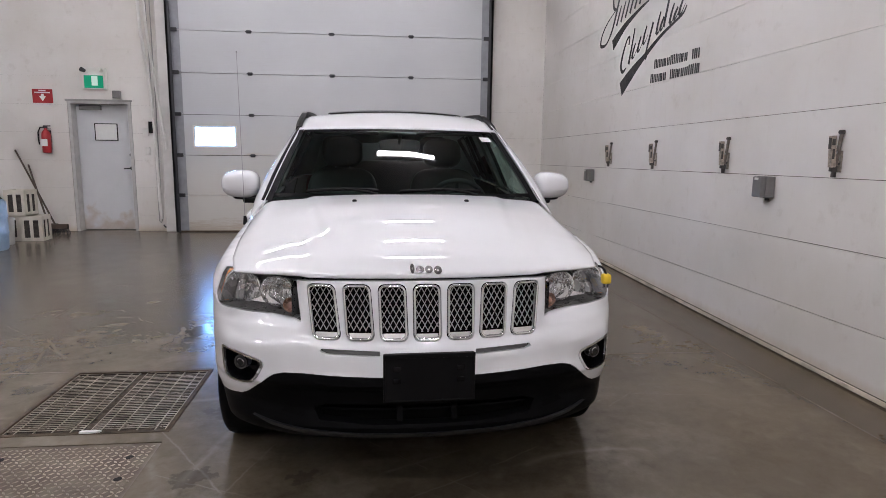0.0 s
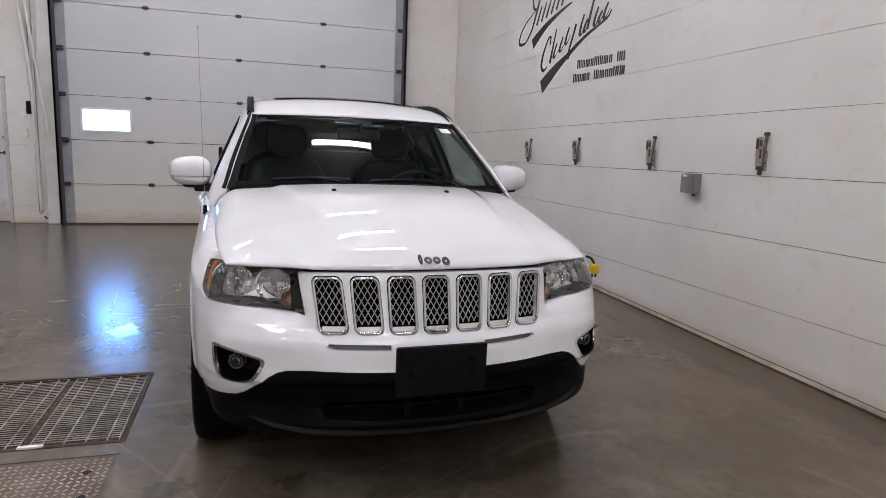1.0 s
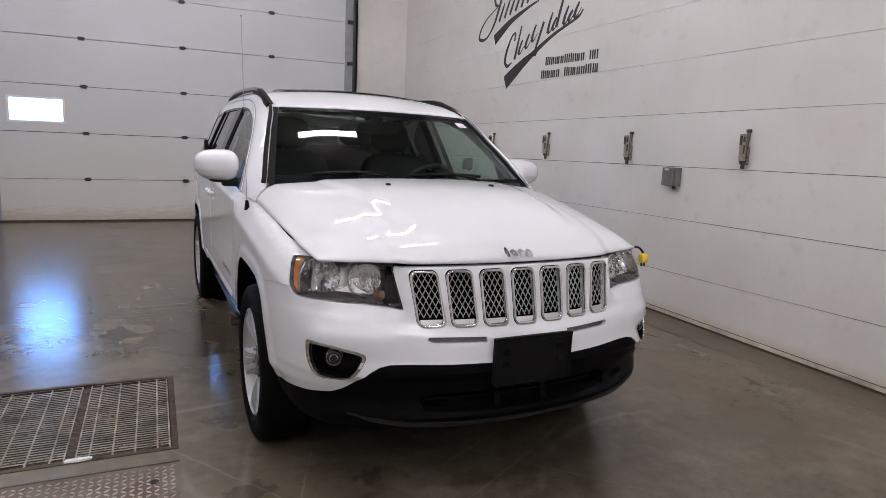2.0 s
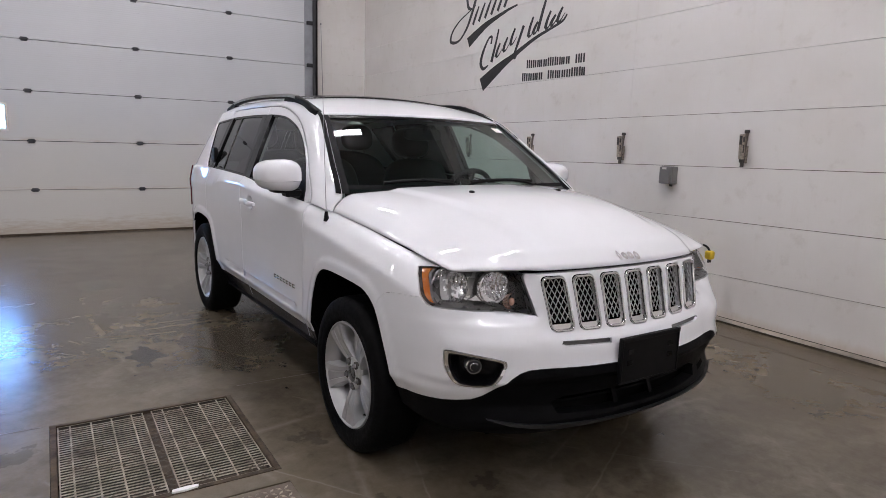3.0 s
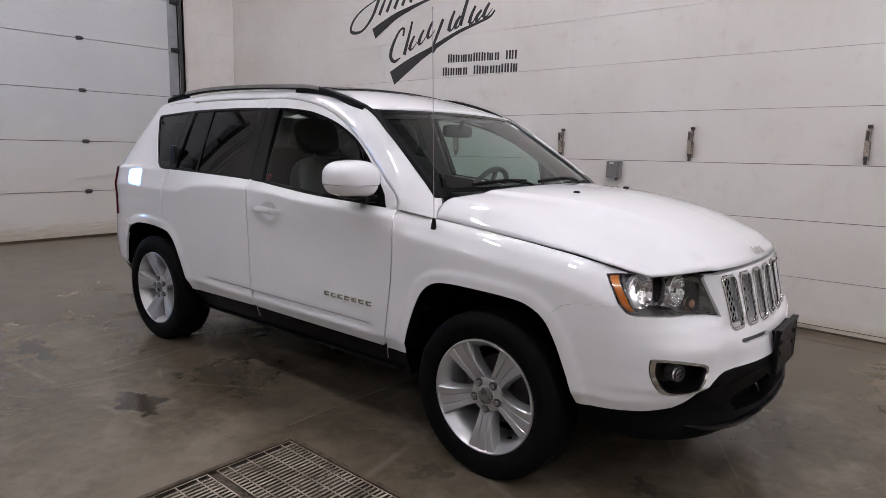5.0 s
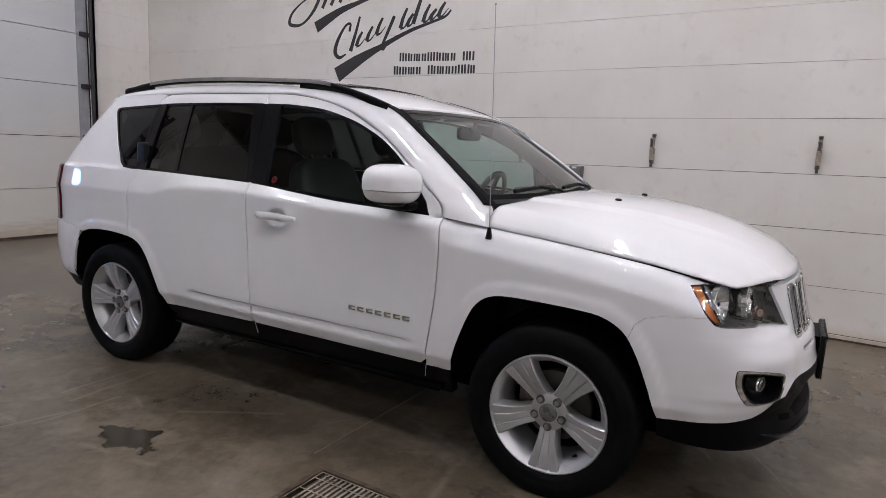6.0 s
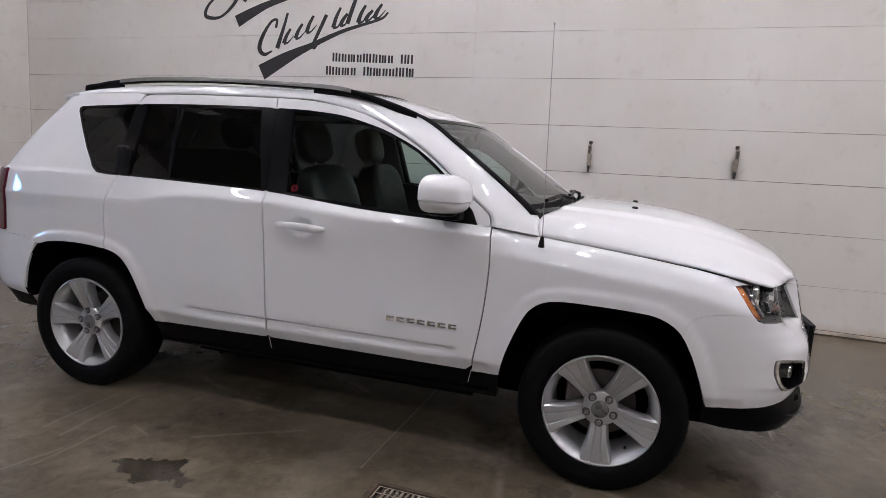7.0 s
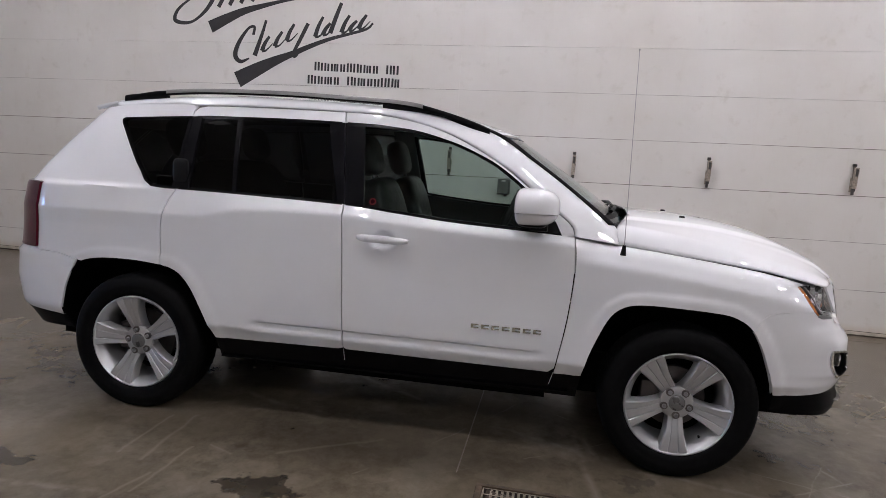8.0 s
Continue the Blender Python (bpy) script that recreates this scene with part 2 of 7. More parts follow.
def grimy_door_material():
    """Off-white steel door skin, fine ribbing, brown grime splashed along the foot."""
    m, t, b = nodes_of("overhead_door_panel")
    g = t.nodes.new("ShaderNodeNewGeometry")
    pos = g.outputs["Position"]
    sep = t.nodes.new("ShaderNodeSeparateXYZ")
    link(t, pos, sep.inputs[0])
    n1 = noise_tex(t, pos, 0.8, 4)
    mp = t.nodes.new("ShaderNodeMapping")
    mp.inputs["Scale"].default_value = (1.2, 1, 9)
    link(t, pos, mp.inputs[0])
    n2 = noise_tex(t, mp.outputs[0], 5.0, 6, 0.7)
    c = ramp(t, n1, [(0.3, (0.50, 0.51, 0.53)), (0.7, (0.54, 0.55, 0.565))])
    c = mix(t, math_node(t, "MULTIPLY", ramp(t, n2, [(0.55, (0, 0, 0)), (0.75, (1, 1, 1))]), 0.14), c, (0.40, 0.37, 0.31))
    warm = ramp(t, math_node(t, "SUBTRACT", sep.outputs[2], math_node(t, "MULTIPLY", n1, 1.2)), [(0.0, (1, 1, 1)), (1.0, (0, 0, 0))])
    c = mix(t, math_node(t, "MULTIPLY", warm, 0.75), c, (0.60, 0.575, 0.53))
    run = ramp(t, n2, [(0.48, (0, 0, 0)), (0.70, (1, 1, 1))])
    for z in (0.59, 1.218):
        near = ramp(t, math_node(t, "ABSOLUTE", math_node(t, "SUBTRACT", sep.outputs[2], z + 0.012)), [(0.006, (1, 1, 1)), (0.05, (0, 0, 0))])
        c = mix(t, math_node(t, "MULTIPLY", math_node(t, "MULTIPLY", near, run), 0.55), c, (0.42, 0.30, 0.17))
    foot = ramp(t, math_node(t, "SUBTRACT", sep.outputs[2], math_node(t, "MULTIPLY", math_node(t, "SUBTRACT", n2, 0.45), 0.5)), [(0.03, (1, 1, 1)), (0.20, (0, 0, 0))])
    c = mix(t, math_node(t, "MULTIPLY", foot, 0.55), c, (0.36, 0.27, 0.17))
    link(t, c, b.inputs["Base Color"])
    b.inputs["Roughness"].default_value = 0.42
    w = t.nodes.new("ShaderNodeTexWave")
    w.bands_direction = "Z"
    w.inputs["Scale"].default_value = 12.0
    link(t, pos, w.inputs["Vector"])
    bump(t, b, math_node(t, "ADD", w.outputs["Fac"], math_node(t, "MULTIPLY", n1, 0.4)), 0.14, 0.003)
    return m


def worn_shaded_bar_material():
    """Steel grating: worn bare tops; rusty webs coloured dark for shade in the gaps."""
    m, t, b = nodes_of("worn_shaded_grating")
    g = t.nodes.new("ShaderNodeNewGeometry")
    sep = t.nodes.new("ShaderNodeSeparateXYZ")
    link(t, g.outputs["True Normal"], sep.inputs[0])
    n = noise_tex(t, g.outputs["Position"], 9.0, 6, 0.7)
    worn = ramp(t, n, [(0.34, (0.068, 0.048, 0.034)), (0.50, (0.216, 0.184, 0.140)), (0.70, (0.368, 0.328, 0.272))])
    # faces that don't look up get the near-black shade colour
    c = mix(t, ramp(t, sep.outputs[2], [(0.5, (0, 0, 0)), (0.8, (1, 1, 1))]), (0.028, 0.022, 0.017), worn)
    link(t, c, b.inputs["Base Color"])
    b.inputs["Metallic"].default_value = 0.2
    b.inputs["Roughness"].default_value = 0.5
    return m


MAT = {}
MAT["wall"] = wall_material()
MAT["grey_wall"] = simple("grey_painted_wall", (0.56, 0.54, 0.51), 0.6, vary=0.1, scale=2)
MAT["joint"] = simple("dark_joint", (0.12, 0.095, 0.075), 0.8, vary=0.6, scale=3)
MAT["floor"] = floor_material()
MAT["door_panel"] = grimy_door_material()
MAT["stile"] = simple("grey_end_stile", (0.28, 0.29, 0.31), 0.5, vary=0.15, scale=6)
MAT["dark_metal"] = simple("dark_hinge_metal", (0.05, 0.05, 0.055), 0.5, 0.6)
MAT["galv"] = simple("galvanised_steel", (0.30, 0.30, 0.31), 0.42, 0.85, scale=18)
MAT["rust"] = simple("rusty_worn_steel", (0.062, 0.044, 0.029), 0.7, 0.0, vary=0.5, scale=14, bumps=0.3, spec=0.2)


def mandoor_material():
    """Grey-white painted steel with brown splashed dirt at the foot."""
    m, t, b = nodes_of("painted_steel_door")
    g = t.nodes.new("ShaderNodeNewGeometry")
    sep = t.nodes.new("ShaderNodeSeparateXYZ")
    link(t, g.outputs["Position"], sep.inputs[0])
    n1 = noise_tex(t, g.outputs["Position"], 2.5, 4)
    n2 = noise_tex(t, g.outputs["Position"], 7.0, 7, 0.7)
    c = ramp(t, n1, [(0.3, (0.60, 0.61, 0.63)), (0.7, (0.65, 0.66, 0.68))])
    splash = ramp(t, math_node(t, "SUBTRACT", sep.outputs[2], math_node(t, "MULTIPLY", math_node(t, "SUBTRACT", n1, 0.38), 1.1)), [(0.02, (1, 1, 1)), (0.16, (0, 0, 0))])
    c = mix(t, math_node(t, "MULTIPLY", splash, math_node(t, "MULTIPLY", n2, 1.1)), c, (0.42, 0.31, 0.21))
    link(t, c, b.inputs["Base Color"])
    b.inputs["Roughness"].default_value = 0.42
    return m


MAT["mandoor"] = mandoor_material()
MAT["door_frame"] = simple("off_white_door_frame", (0.50, 0.49, 0.48), 0.5, vary=0.1)
MAT["frame_grey"] = simple("grey_painted_frame", (0.30, 0.30, 0.29), 0.5, vary=0.15, scale=6)
MAT["white_plastic"] = simple("white_plastic", (0.72, 0.71, 0.68), 0.4, vary=0.05)
MAT["black_plastic"] = simple("black_plastic", (0.005, 0.005, 0.0055), 0.42, vary=0.2, spec=0.14)
MAT["grey_box"] = simple("grey_outlet_box", (0.185, 0.18, 0.175), 0.5, 0.2, vary=0.12)
MAT["vinyl_black"] = simple("black_wall_paint", (0.018, 0.017, 0.018), 0.45, vary=0.2)
MAT["red"] = simple("red_enamel", (0.34, 0.016, 0.022), 0.35, vary=0.15)
MAT["exit_green"] = glow("lit_green_sign", (0.006, 0.46, 0.24), 0.42)
MAT["sign_white"] = glow("lit_white_symbol", (0.8, 1.0, 0.9), 0.55)
MAT["paper"] = simple("white_paper", (0.75, 0.75, 0.74), 0.7, vary=0.03)
MAT["wood"] = simple("dirty_broom_wood", (0.085, 0.06, 0.045), 0.6, vary=0.3)
MAT["crate"] = simple("beige_plastic_crate", (0.62, 0.58, 0.50), 0.5, vary=0.1)
MAT["crate_dark"] = simple("dark_crate_fill", (0.05, 0.042, 0.036), 0.8, vary=0.4, scale=18)
MAT["blue_bin"] = simple("pale_blue_plastic", (0.32, 0.45, 0.62), 0.45, vary=0.1)
MAT["tube"] = glow("lit_tube_diffuser", (0.985, 0.95, 1.02), TUBE_STRENGTH)
MAT["ceiling"] = simple("dull_ceiling_liner", (0.25, 0.245, 0.235), 0.6, vary=0.05, scale=2)
MAT["skyglow"] = glow("bright_daylight", (0.20, 0.46, 1.0), 46.0)
MAT["pane"] = glass("door_window_pane", (0.9, 0.95, 1.0))
MAT["grating"] = worn_shaded_bar_material()
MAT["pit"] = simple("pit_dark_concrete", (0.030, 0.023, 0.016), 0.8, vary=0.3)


def tread_plate_material():
    m, t, b = nodes_of("rusty_tread_plate")
    v = coords(t)
    n = noise_tex(t, v, 6.0, 6, 0.7)
    c = ramp(t, n, [(0.3, (0.062, 0.040, 0.026)), (0.5, (0.105, 0.078, 0.055)), (0.7, (0.15, 0.125, 0.095))])
    link(t, c, b.inputs["Base Color"])
    b.inputs["Metallic"].default_value = 0.05
    b.inputs["Roughness"].default_value = 0.6
    return m


MAT["tread"] = tread_plate_material()
MAT["tread_top"] = simple("bare_tread_steel", (0.30, 0.255, 0.20), 0.5, 0.1, vary=0.6, scale=5)


# ---- building helpers ----
def mesh_object(name, verts, faces, mat, parent=None, label="", smooth=False, sharp=40):
    me = bpy.data.meshes.new(name)
    me.from_pydata([tuple(v) for v in verts], [], faces)
    me.validate()
    if smooth:
        me.shade_smooth()
        me.set_sharp_from_angle(angle=radians(sharp))
    me.materials.append(mat)
    ob = new(name, me)
    if parent is not None:
        ob.parent = parent
    if label:
        ob["label"] = label
    return ob


def part(name, bm, mat, parent=None, label="", smooth=False, sharp=40):
    """One mesh object from a bmesh, as a part under its thing."""
    me = bpy.data.meshes.new(name)
    bmesh.ops.recalc_face_normals(bm, faces=bm.faces)
    bm.to_mesh(me)
    bm.free()
    if smooth:
        me.shade_smooth()
        me.set_sharp_from_angle(angle=radians(sharp))
    me.materials.append(mat)
    ob = new(name, me)
    if parent is not None:
        ob.parent = parent
    if label:
        ob["label"] = label
    return ob


def boxes(*specs, bevel=0.0):
    """A bmesh of boxes, each (x0, x1, y0, y1, z0, z1)."""
    bm = bmesh.new()
    for x0, x1, y0, y1, z0, z1 in specs:
        bmesh.ops.create_cube(bm, size=1, matrix=Matrix.Translation(((x0 + x1) / 2, (y0 + y1) / 2, (z0 + z1) / 2)) @ Matrix.Diagonal((x1 - x0, y1 - y0, z1 - z0, 1)))
    if bevel:
        bmesh.ops.bevel(bm, geom=bm.edges[:], offset=bevel, segments=2, affect="EDGES", profile=0.5)
    return bm


def cyl(bm, a, b, r, r2=None, seg=16, cap=True):
    """A round bar from a to b."""
    a, b = Vector(a), Vector(b)
    d = b - a
    m = Matrix.Translation((a + b) / 2) @ d.to_track_quat("Z", "Y").to_matrix().to_4x4()
    bmesh.ops.create_cone(bm, cap_ends=cap, segments=seg, radius1=r, radius2=r if r2 is None else r2, depth=d.length, matrix=m)
    return bm


def tube(points, r, seg=8, cap=True):
    """A bent round tube along points (verts, faces); r may be a list."""
    pts = [Vector(p) for p in points]
    rs = r if isinstance(r, (list, tuple)) else [r] * len(pts)
    bm = bmesh.new()
    rings = []
    up = Vector((0.123, 0.456, 0.88)).normalized()
    for i, p in enumerate(pts):
        d = (pts[min(i + 1, len(pts) - 1)] - pts[max(i - 1, 0)]).normalized()
        u = (up - d * up.dot(d)).normalized()
        w = d.cross(u)
        rings.append([bm.verts.new(p + (u * math.cos(2 * math.pi * k / seg) + w * math.sin(2 * math.pi * k / seg)) * rs[i]) for k in range(seg)])
    for a, b in zip(rings, rings[1:]):
        for k in range(seg):
            bm.faces.new((a[k], a[(k + 1) % seg], b[(k + 1) % seg], b[k]))
    if cap:
        bm.faces.new(rings[0])
        bm.faces.new(rings[-1][::-1])
    return bm


def empty(name, m, label, category, group="", kind=""):
    ob = new(name)
    ob.empty_display_size = 0.1
    ob.matrix_basis = m
    return tagged(ob, label, category, group, kind)


def prism(outline, axis, lo, hi):
    """A closed flat outline, extruded along axis x, y or z."""
    bm = bmesh.new()

    def at(p, d):
        return {"x": (d, p[0], p[1]), "y": (p[0], d, p[1]), "z": (p[0], p[1], d)}[axis]
    a = [bm.verts.new(at(p, lo)) for p in outline]
    b = [bm.verts.new(at(p, hi)) for p in outline]
    n = len(outline)
    bm.faces.new(a[::-1])
    bm.faces.new(b)
    for i in range(n):
        bm.faces.new((a[i], a[(i + 1) % n], b[(i + 1) % n], b[i]))
    return bm


def spline(points, n):
    """n + 1 points on a smooth curve through points."""
    p = [np.array(q, float) for q in points]
    p = [2 * p[0] - p[1]] + p + [2 * p[-1] - p[-2]]
    out = []
    m = len(p) - 3
    for i in range(n + 1):
        u = i / n * m
        k = min(int(u), m - 1)
        f = u - k
        a, b, c, d = p[k:k + 4]
        out.append(0.5 * ((2 * b) + (c - a) * f + (2 * a - 5 * b + 4 * c - d) * f * f + (3 * b - a - 3 * c + d) * f ** 3))
    return np.array(out)




# ---- the bay: structure ----
XE, YN, YD, XW, YS = 2.662, 10.63, 10.5, -8.5, -6.0
MAN_L, MAN_R, MAN_H = -4.842, -3.898, 2.042
DOOR_L, DOOR_R = -3.24, 1.74
GX0, GX1, GY0, GY1 = -1.965, -1.145, 3.18, 4.065
PY0, PY1 = 2.05, 3.075

floor = tagged(part("floor", boxes(
    (XW, GX0, YS, 11.2, -0.3, 0), (GX1, XE + 0.3, YS, 11.2, -0.3, 0), (GX0, GX1, YS, PY0, -0.3, 0),
    (GX0, GX1, PY1, GY0, -0.3, 0), (GX0, GX1, GY1, 11.2, -0.3, 0)), MAT["floor"]),
    "brown-grey sealed concrete floor, scratched and damp-stained", "floor", kind="structure")
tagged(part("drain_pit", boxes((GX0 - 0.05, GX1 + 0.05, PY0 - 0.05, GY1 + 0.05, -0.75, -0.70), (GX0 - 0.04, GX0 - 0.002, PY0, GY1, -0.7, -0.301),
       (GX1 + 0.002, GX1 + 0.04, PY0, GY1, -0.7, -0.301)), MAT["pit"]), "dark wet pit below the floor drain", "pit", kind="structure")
# thin sawn joints across the slab
tagged(part("floor_joint", boxes((XW, GX0 - 0.03, 4.066, 4.074, 0.0004, 0.0012), (GX1 + 0.06, 2.2, 4.16, 4.166, 0.0004, 0.0012)), MAT["joint"]),
       "thin dark sawn joint in the concrete", "floor joint", kind="structure")

wall_east = tagged(part("wall_east", boxes((XE + 0.012, XE + 0.3, YS, 11.2, 0, CEILING)), MAT["joint"]),
                   "white painted panel wall with dark horizontal joints", "wall", kind="structure")
wall_north = tagged(part("wall_north", boxes(
    (XW, MAN_L, YN + 0.012, 10.9, 0, CEILING), (MAN_L, MAN_R, YN + 0.012, 10.9, MAN_H, CEILING), (MAN_R, DOOR_L - 0.03, YN + 0.012, 10.9, 0, CEILING),
    (DOOR_L - 0.03, DOOR_R + 0.03, YN + 0.012, 10.9, 4.43, CEILING), (DOOR_R + 0.03, XE + 0.012, YN + 0.012, 10.9, 0, CEILING)), MAT["joint"]),
    "white painted end wall round the overhead door", "wall", kind="structure")
tagged(part("wall_west", boxes((XW - 0.3, XW, YS, 11.2, 0, CEILING)), MAT["grey_wall"]), "grey painted side wall", "wall", kind="structure")
tagged(part("wall_south", boxes((XW, XE, YS - 0.3, YS, 0, CEILING)), MAT["wall"]), "white painted wall behind the camera", "wall", kind="structure")
tagged(part("ceiling", boxes((XW - 0.3, XE + 0.3, YS - 0.3, 11.2, CEILING, CEILING + 0.25)), MAT["ceiling"]), "dull off-white lined ceiling", "ceiling", kind="structure")

# strip lights; the row at -7.4 is unseen, added to brighten the west side
LIGHTS = [(x, y) for x in (-2.65, 0.35) for y in (-4.4, -1.9, 0.6, 3.1, 5.60, 8.1)] + [(-7.4, y) for y in (-1.0, 3.5, 8.0)]


def strip_light(x, y):
    e = empty("strip_light", pose(x, y, CEILING), "white enamel strip light with a lit diffuser on the ceiling", "ceiling light", "strip lights")
    part("housing", boxes((-0.58, 0.58, -0.07, 0.07, -0.05, -0.001), bevel=0.006), MAT["white_plastic"], e)
    bm = boxes((-0.555, 0.555, -0.05, 0.05, -0.085, -0.051), bevel=0.012)
    part("diffuser", bm, MAT["tube"], e, "lit diffuser")
    return e


first = strip_light(*LIGHTS[0])
for x, y in LIGHTS[1:]:
    copy_thing(first, pose(x, y, CEILING))


# overhead sectional door
def overhead_door():
    e = empty("overhead_door", pose(0, YD, 0), "white insulated sectional overhead door, closed, with one small window", "overhead door", kind="structure")
    rows = [0.02, 0.59, 1.218, 1.846, 2.474, 3.102, 3.73, 4.36]
    wx0, wx1, wz0, wz1 = -2.92, -2.315, 1.368, 1.652
    for i, (a, b) in enumerate(zip(rows, rows[1:])):
        a, b = a + 0.004, b - 0.004
        if a < wz0 < b:
            specs = [(DOOR_L + 0.03, wx0, 0, 0.05, a, b), (wx1, DOOR_R - 0.03, 0, 0.05, a, b), (wx0, wx1, 0, 0.05, a, wz0), (wx0, wx1, 0, 0.05, wz1, b)]
        else:
            specs = [(DOOR_L + 0.03, DOOR_R - 0.03, 0, 0.05, a, b)]
        # shallow pressed ribs along each panel
        p = part("panel", boxes(*specs), MAT["door_panel"], e)
        for k in range(1, 4):
            z = a + (b - a) * k / 4
            x0 = wx1 + 0.08 if a < wz0 < b else DOOR_L + 0.2
            part("rib", boxes((x0, DOOR_R - 0.2, -0.002, 0.0005, z - 0.004, z + 0.004)), MAT["door_panel"], p)
        for x in (DOOR_L + 0.03, DOOR_R - 0.16):
            part("end_stile", boxes((x, x + 0.13, -0.006, 0.001, a + 0.002, b - 0.002)), MAT["stile"], p, "grey steel end stile")
        if i:
            for x in (-2.05, -0.79, 0.45):
                part("hinge", boxes((x - 0.035, x + 0.035, -0.018, -0.001, a - 0.028, a + 0.02), (x - 0.05, x + 0.05, -0.024, -0.012, a - 0.012, a + 0.006), bevel=0.004), MAT["dark_metal"], p, "dark steel hinge")
            for x in (DOOR_L + 0.06, DOOR_R - 0.06):
                part("roller_bracket", boxes((x - 0.07, x + 0.07, -0.05, -0.006, a - 0.03, a + 0.025), bevel=0.006), MAT["dark_metal"], p, "dark roller bracket")
    part("gap_backing", boxes((DOOR_L - 0.02, wx0 - 0.02, 0.051, 0.06, -0.01, 4.42), (wx1 + 0.02, DOOR_R + 0.02, 0.051, 0.06, -0.01, 4.42), (wx0 - 0.02, wx1 + 0.02, 0.051, 0.06, -0.01, wz0 - 0.01),
         (wx0 - 0.02, wx1 + 0.02, 0.051, 0.06, wz1 + 0.01, 4.42)), MAT["black_plastic"], e)
    fr = part("window_frame", boxes((wx0 - 0.03, wx1 + 0.03, -0.008, 0.0, wz1, wz1 + 0.03), (wx0 - 0.03, wx1 + 0.03, -0.008, 0.0, wz0 - 0.03, wz0),
              (wx0 - 0.03, wx0, -0.008, 0.0, wz0, wz1), (wx1, wx1 + 0.03, -0.008, 0.0, wz0, wz1)), MAT["white_plastic"], e)
    pane = part("pane", boxes((wx0 + 0.001, wx1 - 0.001, 0.02, 0.024, wz0 + 0.001, wz1 - 0.001)), MAT["pane"], fr)
    pane.visible_shadow = False
    part("bottom_seal", boxes((DOOR_L + 0.03, DOOR_R - 0.03, 0.004, 0.046, 0.001, 0.024)), MAT["rust"], e, "rust-stained bottom seal")
    # boxes added behind the door to block daylight leaking round its edges
    part("leak_filler", boxes((DOOR_L - 0.02, DOOR_L + 0.03, 0.0605, YN - YD + 0.10, 0.0, 4.42), (DOOR_R - 0.03, DOOR_R + 0.02, 0.0605, YN - YD + 0.10, 0.0, 4.42), (DOOR_L + 0.03, DOOR_R - 0.03, 0.0605, YN - YD + 0.10, 4.28, 4.42)), MAT["black_plastic"], e, "black filler added behind the door against stray daylight")
    for x, s in ((DOOR_L, 1), (DOOR_R, -1)):
        part("track", boxes((min(x, x + s * 0.03), max(x, x + s * 0.03), -0.14, -0.055, 0.02, 4.4), (min(x, x + s * 0.07), max(x, x + s * 0.07), -0.14, -0.132, 0.02, 4.4)), MAT["dark_metal"], e, "dark steel door track")
    return e


overhead_door()
tagged(part("backdrop", boxes((-4.2, -1.0, 11.3, 11.32, 0.4, 3.2)), MAT["skyglow"]), "bright blue-white daylight outside the door window", "backdrop", kind="structure")


# man door
def man_door():
    e = empty("door_1", pose(-4.370, YN, 0) @ Matrix.Diagonal((1.04, 1, 1.014, 1)), "white painted steel exit door, closed, scuffed at the foot", "door", kind="structure")
    part("leaf", boxes((-0.40, 0.40, 0.17, 0.215, 0.012, 1.955), bevel=0.003), MAT["mandoor"], e)
    # the first box, unseen behind the leaf, is added to stop daylight leaks
    part("frame", boxes((-0.404, 0.404, 0.235, 0.25, 0, 1.96), (-0.447, -0.404, 0.0, 0.25, 0, 2.01), (0.404, 0.447, 0.0, 0.25, 0, 2.01), (-0.404, 0.404, 0.0, 0.25, 1.96, 2.01)), MAT["door_frame"], e)
    part("head_trim", boxes((-0.47, 0.47, -0.02, -0.001, 1.995, 2.025)), MAT["frame_grey"], e, "grey steel head trim")
    part("door_closer", boxes((-0.33, -0.03, 0.10, 0.168, 1.87, 1.945), (-0.05, 0.20, 0.13, 0.14, 1.95, 1.965), bevel=0.004), MAT["grey_box"], e, "grey door closer")
    bm = cyl(cyl(bmesh.new(), (0.355, 0.17, 0.98), (0.355, 0.11, 0.98), 0.012), (0.365, 0.12, 0.98), (0.25, 0.12, 0.975), 0.010)
    cyl(bm, (0.355, 0.17, 0.98), (0.355, 0.16, 0.98), 0.03)
    part("lever_handle", bm, MAT["dark_metal"], e, "dark lever handle", True)
    part("deadbolt", cyl(bmesh.new(), (0.355, 0.17, 1.19), (0.355, 0.155, 1.19), 0.026), MAT["galv"], e, "round steel deadbolt", True)
    n = part("notice", boxes((-0.14, 0.17, 0.160, 0.169, 1.42, 1.66)), MAT["paper"], e, "white notice in a thin black frame")
    part("notice_frame", boxes((-0.15, 0.18, 0.155, 0.168, 1.66, 1.672), (-0.15, 0.18, 0.155, 0.168, 1.408, 1.42), (-0.152, -0.14, 0.155, 0.168, 1.408, 1.672), (0.17, 0.182, 0.155, 0.168, 1.408, 1.672)), MAT["black_plastic"], n)


man_door()


MAT["skirt_gap_shade"] = simple("dark_skirting_shade", (0.035, 0.026, 0.018), 0.85, vary=0.6, scale=3)
MAT["skirt"] = simple("dirty_cream_skirting", (0.50, 0.445, 0.37), 0.6, vary=0.4, scale=5)


# ---- fixtures on the end wall ----
def on_wall(name, x, z, label, category, group=""):
    return empty(name, pose(-0.3 + (x + 0.3) * 1.043, YN, 1.39 + (z - 1.39) * 1.043) @ Matrix.Scale(1.043, 4), label, category, group)


